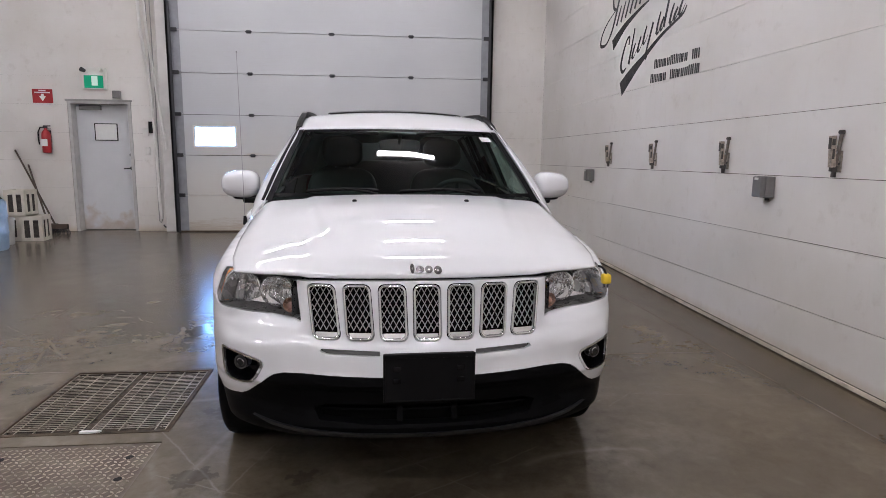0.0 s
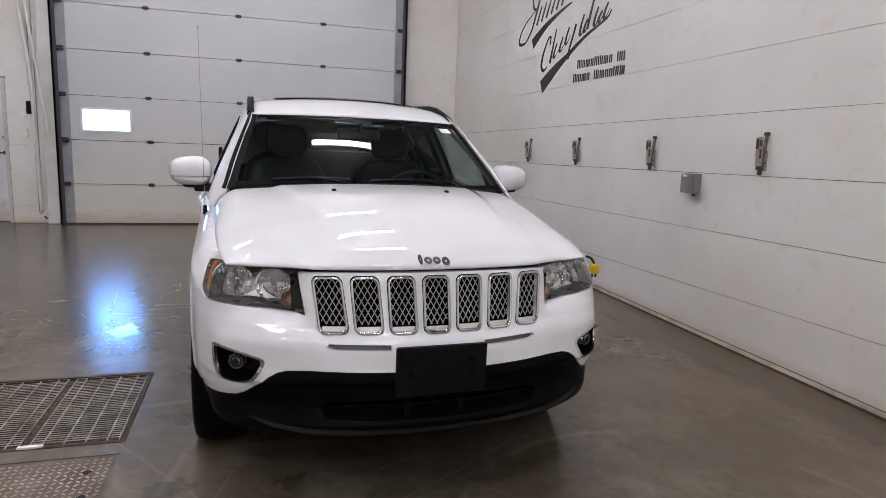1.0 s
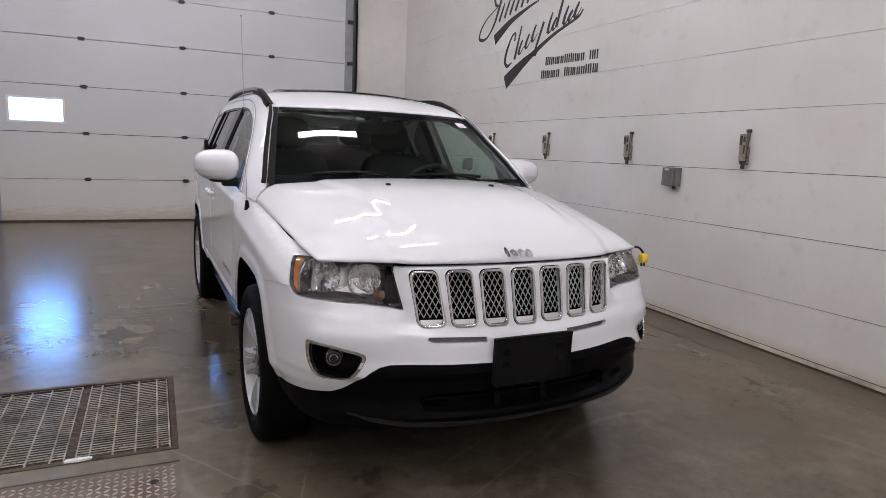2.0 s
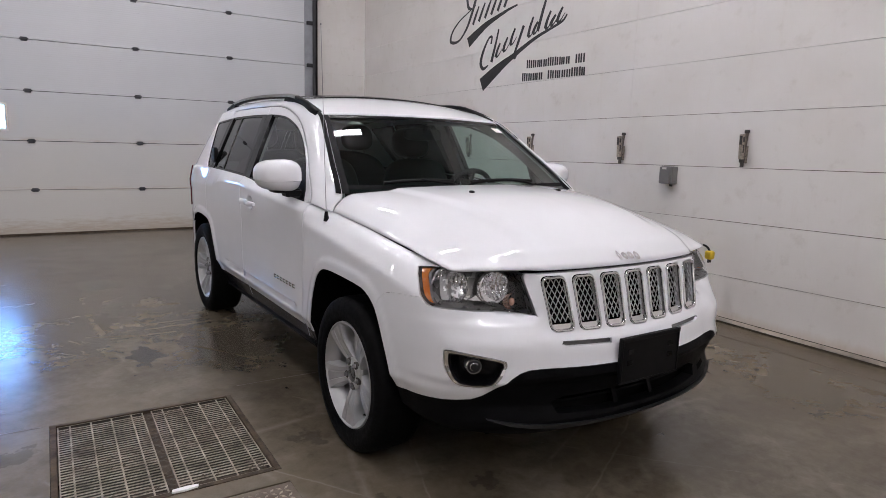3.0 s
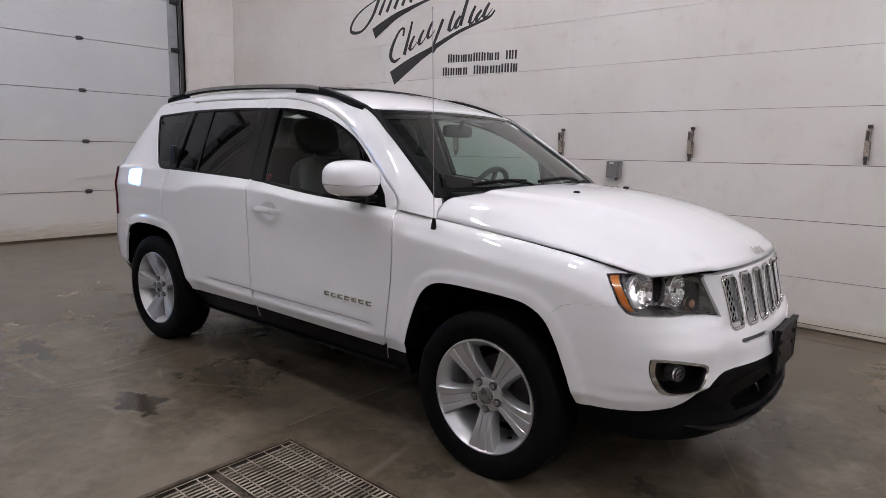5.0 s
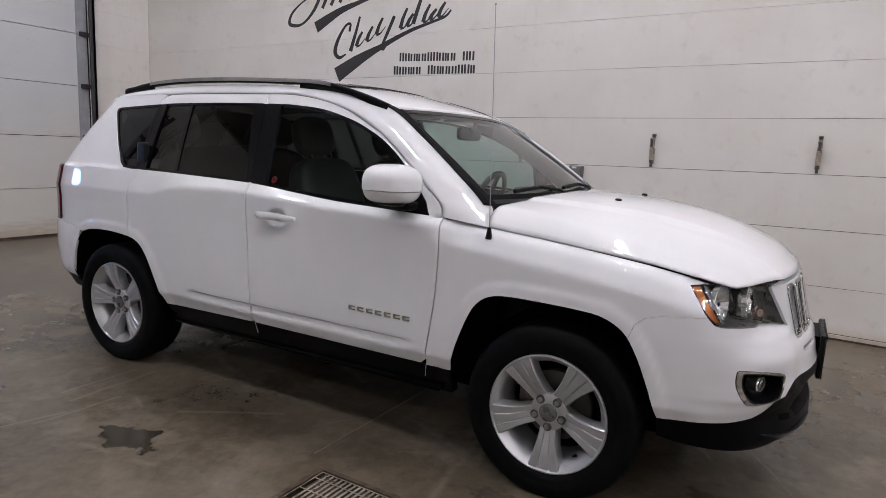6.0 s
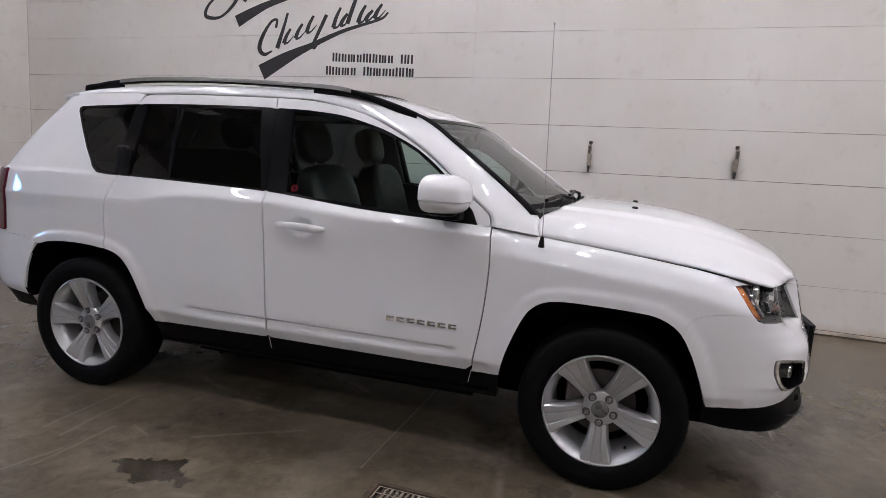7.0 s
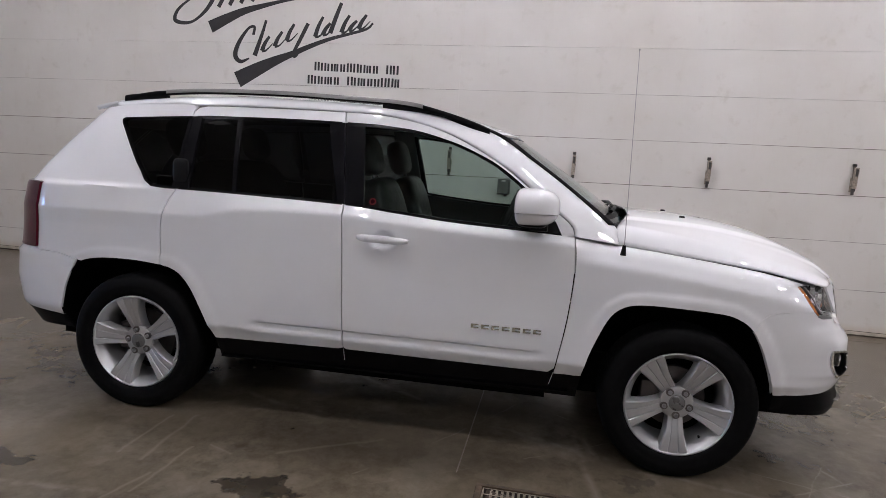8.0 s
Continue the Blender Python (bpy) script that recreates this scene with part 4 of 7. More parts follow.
MAT["mud"] = simple("dried_brown_mud", (0.046, 0.033, 0.022), 0.85, vary=0.35, scale=20, bumps=0.3)
clogged_dirt()
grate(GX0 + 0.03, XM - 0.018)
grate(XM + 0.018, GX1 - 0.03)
tagged(part("drain_frame", boxes((GX0 + 0.002, GX0 + 0.026, GY0, GY1, -0.05, 0.003), (GX1 - 0.026, GX1 - 0.002, GY0, GY1, -0.05, 0.003), (GX0 + 0.026, GX1 - 0.026, GY0 + 0.001, GY0 + 0.027, -0.05, 0.003),
       (GX0 + 0.026, GX1 - 0.026, GY1 - 0.027, GY1 - 0.001, -0.05, 0.003), (XM - 0.017, XM + 0.017, GY0 + 0.027, GY1 - 0.027, -0.06, -0.014), bevel=0.002), MAT["rust"]), "rusty angle-iron frame round the drain", "drain frame", kind="structure")
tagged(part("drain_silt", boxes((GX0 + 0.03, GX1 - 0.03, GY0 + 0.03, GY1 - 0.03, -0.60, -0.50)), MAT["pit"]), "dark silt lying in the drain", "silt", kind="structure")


def tread_plate():
    e = empty("tread_plate", pose(0, 0, 0), "rust-speckled diamond tread plate cover set in the floor", "cover plate")
    part("plate", boxes((GX0 + 0.02, GX1 + 0.012, PY0 + 0.02, PY1 - 0.008, -0.012, -0.001), (GX0 + 0.03, GX1 - 0.01, PY0 + 0.03, PY1 - 0.02, -0.10, -0.012)), MAT["tread"], e)
    bm = bmesh.new()
    nx, ny = 27, 34
    for i in range(nx):
        for j in range(ny):
            x = GX0 + 0.05 + i * 0.0285
            y = PY0 + 0.045 + j * 0.0285
            a = 0.78 if (i + j) % 2 else -0.78
            m = Matrix.Translation((x, y, -0.001)) @ Matrix.Rotation(a, 4, "Z")
            vs = [bm.verts.new(m @ Vector(q)) for q in ((-0.015, 0, 0), (0, -0.0058, 0), (0.015, 0, 0), (0, 0.0058, 0), (-0.006, 0, 0.0026), (0.006, 0, 0.0026))]
            for f in ((0, 1, 4), (1, 5, 4), (1, 2, 5), (2, 3, 5), (3, 4, 5), (3, 0, 4)):
                bm.faces.new([vs[k] for k in f])
    ob = part("raised_treads", bm, MAT["tread_top"], e)
    ob["kind"] = "stuff"
    # solid black discs give the shade inside the lifting holes
    for x, y in ((-1.24, 2.93), (-1.22, 2.74), (-1.80, 2.95)):
        part("lift_hole_disc", cyl(bmesh.new(), (x, y, -0.0005), (x, y, 0.0012), 0.017, seg=18), MAT["under_black"], e, "dark disc laid on for the shade in a lifting hole")


MAT["under_black"] = simple("hole_black", (0.006, 0.006, 0.006), 0.9)
tread_plate()
e = empty("paint_chip", pose(-1.52, 3.195, 0.004), "small white scrap lying on the drain frame", "scrap")
bm = prism([(-0.05, -0.008), (0.0, -0.013), (0.045, -0.006), (0.05, 0.006), (0.01, 0.012), (-0.045, 0.008)], "z", 0.0, 0.008)
part("scrap", bm, MAT["paper"], e)

# ---- the car ----
def paint_white():
    m, t, b = nodes_of("white_car_paint")
    v = coords(t)
    n = noise_tex(t, v, 3.0, 5)
    link(t, ramp(t, n, [(0.3, (0.715, 0.72, 0.735)), (0.7, (0.75, 0.755, 0.77))]), b.inputs["Base Color"])
    b.inputs["Roughness"].default_value = 0.6
    b.inputs["Specular IOR Level"].default_value = 0.1
    b.inputs["Coat Weight"].default_value = 1.0
    b.inputs["Coat Roughness"].default_value = 0.016
    return m


MAT["paint"] = paint_white()
MAT["clad"] = simple("black_textured_cladding", (0.0034, 0.0034, 0.0038), 0.45, vary=0.2, scale=20, bumps=0.12, spec=0.05, gloss_vary=0.03)
MAT["gloss_black"] = simple("gloss_black_trim", (0.004, 0.004, 0.005), 0.15, vary=0.2, spec=0.2, gloss_vary=0.02)
MAT["chrome"] = simple("chrome", (0.78, 0.78, 0.79), 0.09, 1.0, vary=0.03)
MAT["alloy"] = simple("silver_alloy", (0.45, 0.455, 0.46), 0.34, 0.60, vary=0.06, scale=9, gloss_vary=0.03)
MAT["rubber"] = simple("tyre_rubber", (0.004, 0.004, 0.0042), 0.65, vary=0.25, scale=25, bumps=0.1, spec=0.06)
MAT["dark_in"] = simple("dark_interior_trim", (0.010, 0.0105, 0.0115), 0.6, vary=0.2, scale=20)
MAT["seat"] = simple("charcoal_seat_leather", (0.010, 0.0105, 0.0115), 0.45, vary=0.2, scale=14, bumps=0.1)
MAT["headliner"] = simple("grey_headliner", (0.19, 0.187, 0.18), 0.8, vary=0.08)
MAT["inner_grey"] = simple("grey_pillar_trim", (0.17, 0.168, 0.162), 0.6, vary=0.08)
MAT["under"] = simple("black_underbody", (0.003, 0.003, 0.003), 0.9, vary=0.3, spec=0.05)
MAT["glass_front"] = glass("windscreen_glass", (0.49, 0.645, 0.61))
MAT["glass_door"] = glass("front_door_glass", (0.60, 0.69, 0.65))
MAT["glass_dark"] = glass("privacy_glass", (0.060, 0.064, 0.066), base=0.03)
MAT["lens"] = glass("clear_lens", (0.95, 0.955, 0.96), base=0.05)
MAT["rail_satin"] = simple("satin_rail_strip", (0.20, 0.195, 0.19), 0.4, 0.5, vary=0.15)
MAT["cap_grey"] = simple("centre_cap_grey", (0.16, 0.16, 0.16), 0.3, 0.6, vary=0.15)
MAT["lip"] = simple("satin_black_lip", (0.014, 0.014, 0.015), 0.3, vary=0.15, spec=0.5, gloss_vary=0.02)
MAT["bezel"] = simple("silver_lamp_bezel", (0.60, 0.60, 0.60), 0.25, 0.6, vary=0.1)
MAT["amber"] = simple("amber_reflector", (0.46, 0.125, 0.010), 0.25, vary=0.15, coat=0.6)
MAT["tail_red"] = simple("dark_red_tail_lens", (0.062, 0.0016, 0.009), 0.1, vary=0.1, spec=0.4, gloss_vary=0.02)
MAT["disc"] = simple("brake_disc_steel", (0.12, 0.11, 0.105), 0.5, 0.7, vary=0.3)
MAT["yellow"] = simple("yellow_plug_plastic", (0.72, 0.50, 0.03), 0.45, vary=0.1)
MAT["lamp_grey"] = simple("lamp_housing_grey", (0.095, 0.091, 0.088), 0.30, 0.35, vary=0.15)
MAT["reflector"] = simple("faceted_reflector", (0.93, 0.93, 0.94), 0.07, 0.95, vary=0.08, scale=60)
MAT["mesh_grey"] = simple("grille_mesh_grey", (0.36, 0.36, 0.36), 0.35, 0.4, vary=0.15)
MAT["sill"] = simple("satin_black_sill", (0.003, 0.003, 0.0035), 0.18, vary=0.15, scale=6, spec=0.14, gloss_vary=0.015)
MAT["fog_glass"] = simple("fog_lamp_lens", (0.018, 0.018, 0.020), 0.10, vary=0.2, scale=40)
MAT["trim_rubber"] = simple("black_rubber_trim", (0.005, 0.005, 0.0055), 0.5, vary=0.2, spec=0.05)
MAT["satin_strip"] = simple("satin_grey_strip", (0.11, 0.11, 0.11), 0.35, 0.6, vary=0.1)
MAT["amber_cup"] = simple("amber_tinted_cup", (0.34, 0.19, 0.13), 0.25, 0.5, vary=0.2, scale=60)
MAT["bulb_amber"] = simple("amber_bulb", (0.36, 0.19, 0.135), 0.12, vary=0.2, coat=0.5)


def table(pairs):
    xs, ys = zip(*pairs)

    def get(x):
        return float(np.interp(x, xs, ys))
    return get


def smooth(a, b, x):
    f = min(1.0, max(0.0, (x - a) / (b - a)))
    return f * f * (3 - 2 * f)


# plan outline of the body at its widest, from the nose's middle round to the tail's middle
PLAN = spline([(0.0, -0.875), (0.13, -0.870), (0.26, -0.856), (0.38, -0.832), (0.49, -0.798), (0.59, -0.752), (0.69, -0.695), (0.772, -0.618), (0.826, -0.520),
               (0.854, -0.405), (0.867, -0.26), (0.870, -0.05), (0.870, 0.35), (0.872, 0.80), (0.873, 1.30), (0.873, 1.80), (0.871, 2.30), (0.868, 2.60), (0.862, 2.85), (0.850, 3.08),
               (0.822, 3.26), (0.765, 3.40), (0.66, 3.49), (0.50, 3.535), (0.25, 3.56), (0.0, 3.57)], 500)
ARC = np.concatenate(([0], np.cumsum(np.hypot(*np.diff(PLAN, axis=0).T))))
TAIL_S = float(ARC[-1])
NOSE = table([(0.20, -0.74), (0.28, -0.80), (0.33, -0.862), (0.36, -0.872), (0.42, -0.846), (0.50, -0.856), (0.522, -0.884), (0.556, -0.878), (0.57, -0.872), (0.62, -0.862), (0.652, -0.852), (0.668, -0.843), (0.684, -0.828), (0.70, -0.820), (0.80, -0.796), (0.885, -0.772), (0.90, -0.766), (0.95, -0.74)])
REAR = table([(0.30, 3.42), (0.45, 3.54), (0.60, 3.57), (0.74, 3.56), (0.78, 3.51), (1.10, 3.475), (1.20, 3.40), (1.34, 3.26), (1.50, 3.07), (1.56, 2.98)])
GAP = table([(-0.60, 0.895), (-0.50, 0.908), (-0.41, 0.932), (-0.28, 0.957), (-0.10, 0.980), (0.10, 1.002), (0.30, 1.022), (0.52, 1.044)])
BELT = table([(0.52, 1.046), (0.60, 1.052), (1.08, 1.070), (1.60, 1.110), (2.04, 1.121), (2.6, 1.127), (3.6, 1.110)])
ARCH_F = [(0.455, 0.40), (0.440, 0.47), (0.418, 0.55), (0.372, 0.668), (0.335, 0.728), (0.28, 0.765), (0.20, 0.778), (0.06, 0.778), (-0.08, 0.773), (-0.165, 0.762), (-0.240, 0.722), (-0.290, 0.65), (-0.330, 0.56), (-0.366, 0.46), (-0.380, 0.40)]
ARCH_R = [(2.235, 0.40), (2.262, 0.46), (2.305, 0.55), (2.352, 0.64), (2.405, 0.705), (2.46, 0.738), (2.53, 0.752), (2.66, 0.762), (2.80, 0.760), (2.90, 0.748), (2.972, 0.722), (3.022, 0.668), (3.058, 0.59), (3.084, 0.49), (3.094, 0.40)]


SHOULDER = table([(0.5, 0.040), (1.0, 0.040), (1.6, 0.047), (2.02, 0.064), (2.16, 0.080), (2.30, 0.118), (2.50, 0.126), (3.6, 0.126)])


def line_distance(p, line):
    a, b = line[:-1], line[1:]
    d = b - a
    u = np.clip(((p - a) * d).sum(1) / (d * d).sum(1), 0, 1)
    return float(np.sqrt((((a + u[:, None] * d) - p) ** 2).sum(1).min()))


ARCH_LINE = [np.array(ARCH_F), np.array(ARCH_R)]


def tuck(y, z):
    """How far the side lies inside the plan outline."""
    top = GAP(y) if y < 0.52 else BELT(y)
    d = top - z
    fender = float(np.interp(d, (-0.05, 0.0, 0.012, 0.03, 0.088, 0.102, 0.16, 0.30), (0.115, 0.095, 0.060, 0.041, 0.0065, 0.0035, 0.004, 0.004)))
    band = SHOULDER(y)
    door = float(np.interp(d, (0.0, band - 0.008, band, band + 0.26, 1.2), (0.036, 0.0025, 0.0, 0.007, 0.007)))
    w = smooth(0.38, 0.62, y)
    t = fender * (1 - w) + door * w
    if d < 0 and y >= 0.3:
        up = -d
        g = 0.036 + 0.40 * up + 0.10 * up * up
        t = t * (1 - w) + g * w
    # shoulder ledge below the quarter window
    t -= 0.016 * smooth(2.50, 2.80, y) * float(np.interp(d, (-0.006, 0.006, 0.126, 0.20), (0.0, 1.0, 0.35, 0.0)))
    # sill line and the pressed step low on the doors
    low = float(np.interp(z, (0.25, 0.36, 0.42, 0.44, 0.47, 0.62), (0.085, 0.050, 0.030, 0.022, 0.006, 0.0)))
    t += low * smooth(-0.9, -0.3, y)
    step = smooth(0.62, 0.72, y) * (1 - smooth(1.95, 2.08, y))
    t += step * float(np.interp(z, (0.458, 0.508, 0.518), (0.0, 0.016, 0.0)))
    if 1.30 < y < 1.50 and 0.90 < z < 1.03:
        e = ((y - 1.40) / 0.066) ** 2 + ((z - 0.966) / 0.048) ** 2
        t += 0.016 * (1 - smooth(0.15, 1.0, e))
    # flat flare round the wheel openings
    if z < 0.92 and -0.50 < y < 3.2:
        f = min(line_distance(np.array((y, z)), a) for a in ARCH_LINE)
        t -= 0.007 * (1 - smooth(0.036, 0.060, f))
    return t


def body(s, z, off=0.0):
    """A point of the body's side and ends: s runs round the plan outline, z is the height, off goes inward."""
    px, py = float(np.interp(s, ARC, PLAN[:, 0])), float(np.interp(s, ARC, PLAN[:, 1]))
    y = py
    if py < -0.3:
        lift = 0.055 * smooth(0.30, 0.80, px) * smooth(0.575, 0.65, z) * (1 - smooth(0.74, 0.84, z))
        y = -0.3 + (py + 0.3) * (NOSE(z - lift) + 0.3) / -0.575
        # the nose steps back from the grille to the headlamps
        y += 0.052 * smooth(0.448, 0.505, px) * (1 - smooth(0.56, 0.76, px)) * smooth(0.715, 0.765, z) * (1 - 0.7 * smooth(0.880, 0.902, z))
        # the bumper stands out below them
        y -= 0.020 * smooth(0.45, 0.60, px) * (1 - smooth(0.74, 0.82, px)) * smooth(0.42, 0.50, z) * (1 - smooth(0.650, 0.715, z))
    elif py > 2.85:
        y = 2.85 + (py - 2.85) * (REAR(z) - 2.85) / 0.72
    t = tuck(py, z) * (smooth(0.46, 0.62, px) if py < -0.5 else 1.0)
    x = px * (1 - t / 0.87)
    if off:
        k = min(int(np.searchsorted(ARC, s)), len(ARC) - 2)
        d = PLAN[k + 1] - PLAN[max(k - 1, 0)]
        d = d / np.hypot(*d)
        x, y = x - off * d[1], y + off * d[0]
        # the normal points outward as (d.y, -d.x)
    return x, y, z


def s_x(x):
    """s of a point of the front half at that distance from the middle."""
    k = int(np.argmax(PLAN[:, 0] > 0.86))
    return float(np.interp(x, PLAN[:k, 0], ARC[:k]))


def s_y(y, z):
    """s of a point of the side at that place along the car."""
    if y < -0.3:
        y = -0.3 + (y + 0.3) * -0.575 / (NOSE(z) + 0.3)
    elif y > 2.85:
        y = 2.85 + (y - 2.85) * 0.72 / (REAR(z) - 2.85)
    return float(np.interp(y, PLAN[:, 1], ARC))


def inside(poly, p):
    x, y = p[:, 0], p[:, 1]
    r = np.zeros(len(p), bool)
    for (x0, y0), (x1, y1) in zip(poly, np.roll(poly, -1, axis=0)):
        c = (y0 > y) != (y1 > y)
        if y0 != y1:
            r ^= c & (x < (x1 - x0) * (y - y0) / (y1 - y0) + x0)
    return r


def resample(poly, du, dv):
    out = []
    n = len(poly)
    for i in range(n):
        a, b = np.array(poly[i], float), np.array(poly[(i + 1) % n], float)
        k = max(1, int(math.ceil(max(abs(b[0] - a[0]) / du, abs(b[1] - a[1]) / dv))))
        out += [a + (b - a) * j / k for j in range(k)]
    return np.array(out)


def fill(outer, holes, du, dv):
    """Triangles of a flat region with holes, on a fine grid."""
    loops = [resample(p, du, dv) for p in (outer, *holes)]
    lo, hi = loops[0].min(0), loops[0].max(0)
    gx, gy = np.meshgrid(np.arange(math.floor(lo[0] / du), math.ceil(hi[0] / du) + 1) * du, np.arange(math.floor(lo[1] / dv), math.ceil(hi[1] / dv) + 1) * dv)
    g = np.stack((gx.ravel(), gy.ravel()), 1)
    keep = inside(loops[0], g)
    for h in loops[1:]:
        keep &= ~inside(h, g)
    g = g[keep]
    scale = np.array((1 / du, 1 / dv))
    if len(g):
        b = np.concatenate(loops) * scale
        q = g * scale
        near = np.array([((b - p) ** 2).sum(1).min() for p in q])
        g = g[near > 0.16]
    pts, edges = [], []
    for l in loops:
        k = len(pts)
        pts += [tuple(p * scale) for p in l]
        edges += [(k + i, k + (i + 1) % len(l)) for i in range(len(l))]
    pts += [tuple(p * scale) for p in g]
    v, _, f, *_ = delaunay_2d_cdt([Vector(p) for p in pts], edges, [], 0, 1e-6)
    v = np.array([tuple(p) for p in v]) / scale
    f = [tuple(t) for t in f]
    c = np.array([v[list(t)].mean(0) for t in f])
    ok = inside(loops[0], c)
    for h in loops[1:]:
        ok &= ~inside(h, c)
    return v, [t for t, k in zip(f, ok) if k]


def sheet(name, outer, holes, surf, mat, parent, label="", du=0.03, dv=0.015, off=0.0, thick=0.012, sides=(-1,), sharp=35):
    """A body panel: a region of a surface with turned-in edges."""
    v, f = fill(outer, holes, du, dv)
    count = {}
    for t in f:
        for i in range(3):
            a, b = t[i], t[(i + 1) % 3]
            count.setdefault((min(a, b), max(a, b)), []).append((a, b))
    border = [e[0] for e in count.values() if len(e) == 1]
    rim = sorted({a for e in border for a in e})
    inner = {a: len(v) + i for i, a in enumerate(rim)}
    base = [surf(*p, off) for p in v] + ([surf(*v[a], off + thick) for a in rim] if thick else [])
    faces = list(f) + ([(b, a, inner[a], inner[b]) for a, b in border] if thick else [])
    for side in sides:
        verts = [(side * x, y, z) for x, y, z in base]
        fs = faces if side > 0 else [t[::-1] for t in faces]
        ob = mesh_object(name, verts, fs, mat, parent, label, True, sharp)
    return ob


def both(name, outer, holes, surf, mat, parent, label="", du=0.03, dv=0.015, off=0.0, thick=0.012, sharp=35):
    """One panel that crosses the middle of the car: a half region and its mirror."""
    v, f = fill(outer, holes, du, dv)
    count = {}
    for t in f:
        for i in range(3):
            a, b = t[i], t[(i + 1) % 3]
            count.setdefault((min(a, b), max(a, b)), []).append((a, b))
    edge = min(p[0] for p in outer) + 1e-4
    border = [e[0] for e in count.values() if len(e) == 1 and not (v[e[0][0]][0] < edge and v[e[0][1]][0] < edge)]
    rim = sorted({a for e in border for a in e})
    inner = {a: len(v) + i for i, a in enumerate(rim)}
    base = [surf(*p, off) for p in v] + [surf(*v[a], off + thick) for a in rim]
    faces = list(f) + [(b, a, inner[a], inner[b]) for a, b in border]
    n = len(base)
    bm = bmesh.new()
    vs = [bm.verts.new(p) for p in base] + [bm.verts.new((-p[0], p[1], p[2])) for p in base]
    for t in faces:
        for q in (t, tuple(k + n for k in t[::-1])):
            try:
                bm.faces.new([vs[k] for k in q])
            except ValueError:
                pass
    bmesh.ops.remove_doubles(bm, verts=bm.verts[:], dist=0.0005)
    return part(name, bm, mat, parent, label, True, sharp)


def grid_mesh(name, fn, nu, nv, mat, parent, label="", thick=0.0, sharp=40):
    """A smooth patch fn(u, v), u and v in 0..1."""
    vs = [fn(i / nu, j / nv) for j in range(nv + 1) for i in range(nu + 1)]
    fs = [(j * (nu + 1) + i, j * (nu + 1) + i + 1, (j + 1) * (nu + 1) + i + 1, (j + 1) * (nu + 1) + i) for j in range(nv) for i in range(nu)]
    ob = mesh_object(name, vs, fs, mat, parent, label, True, sharp)
    if thick:
        m = ob.modifiers.new("thickness", "SOLIDIFY")
        m.thickness, m.offset = thick, -1
    return ob


car = empty("car", pose(0.040, 3.23, 0, 0, 0, 1.4) @ Matrix.Diagonal((1.015, 1, 1, 1)), "white compact sport utility car with black cladding on concrete", "car")

SIDES = (-1, 1)


def split_y(z):
    return float(np.interp(z, (0.30, 0.365, 1.108, 1.555), (1.572, 1.574, 1.603, 1.677)))


DOOR_FRONT = [(0.585, 0.335), (0.579, 0.365), (0.564, 0.482), (0.545, 0.60), (0.533, 0.695), (0.525, 0.80), (0.521, 0.902), (0.524, 0.98), (0.531, 1.046)]
DOOR_TOP = [(0.540, 1.085), (0.565, 1.115), (0.640, 1.168), (0.745, 1.248), (0.858, 1.330), (0.99, 1.406), (1.135, 1.472), (1.27, 1.515), (1.422, 1.543), (1.55, 1.553), (1.677, 1.556)]
REAR_EDGE = [(2.458, 1.121), (2.485, 1.075), (2.503, 1.027), (2.516, 0.96), (2.519, 0.90), (2.518, 0.752)]
# daylight opening, one dark band from the mirror to the quarter window
DLO_BOTTOM = [(0.590, 1.050), (0.80, 1.058), (1.085, 1.069), (1.35, 1.090), (1.606, 1.111), (2.039, 1.121), (2.357, 1.125), (2.52, 1.124), (2.598, 1.130), (2.640, 1.156), (2.672, 1.200)]
DLO_TOP = [(2.712, 1.245), (2.780, 1.338), (2.848, 1.435), (2.853, 1.452), (2.838, 1.463), (2.70, 1.473), (2.44, 1.491), (2.20, 1.499), (1.90, 1.504), (1.577, 1.502), (1.45, 1.496), (1.299, 1.480), (1.129, 1.438), (1.02, 1.398), (0.910, 1.346), (0.80, 1.272), (0.70, 1.185), (0.62, 1.105)]


def ss(points):
    return [(s_y(y, z), z) for y, z in points]


SILL = table([(0.3, 0.412), (0.57, 0.417), (1.59, 0.418), (2.26, 0.403)])
GAPW = 0.0028


def cut(poly_a, z):
    return [(y, z) for y in poly_a]


arch_f, arch_r = spline(ARCH_F, 56).tolist(), spline(ARCH_R, 56).tolist()
front_edge = spline(DOOR_FRONT, 24).tolist()
top_edge = spline(DOOR_TOP, 40).tolist()
dlo = spline(DLO_BOTTOM, 420).tolist() + spline(DLO_TOP, 420).tolist()

# fender: from the bumper seam over the arch to the front door
SEAM = [(-0.258, 0.700), (-0.276, 0.753), (-0.308, 0.782), (-0.36, 0.797), (-0.44, 0.804), (-0.503, 0.806)]
fender_low = [p for p in arch_f if p[1] > 0.412 and (p[0] > -0.05 or p[1] > 0.702)]
fender_edge = [(y - GAPW, z) for y, z in front_edge if z > 0.418]
lamp_back = [(-0.468, 0.858), (-0.433, 0.9055), (-0.505, 0.9070)]
fender_top = [(y, GAP(y) - 0.003) for y in np.linspace(-0.500, 0.525, 34)]
fender_poly = ss([(0.575 - GAPW, 0.412)] + fender_low + SEAM + lamp_back + fender_top + fender_edge[::-1])
for side in SIDES:
    sheet("fender", fender_poly, [], body, MAT["paint"], car, sides=(side,), du=0.018, dv=0.011)

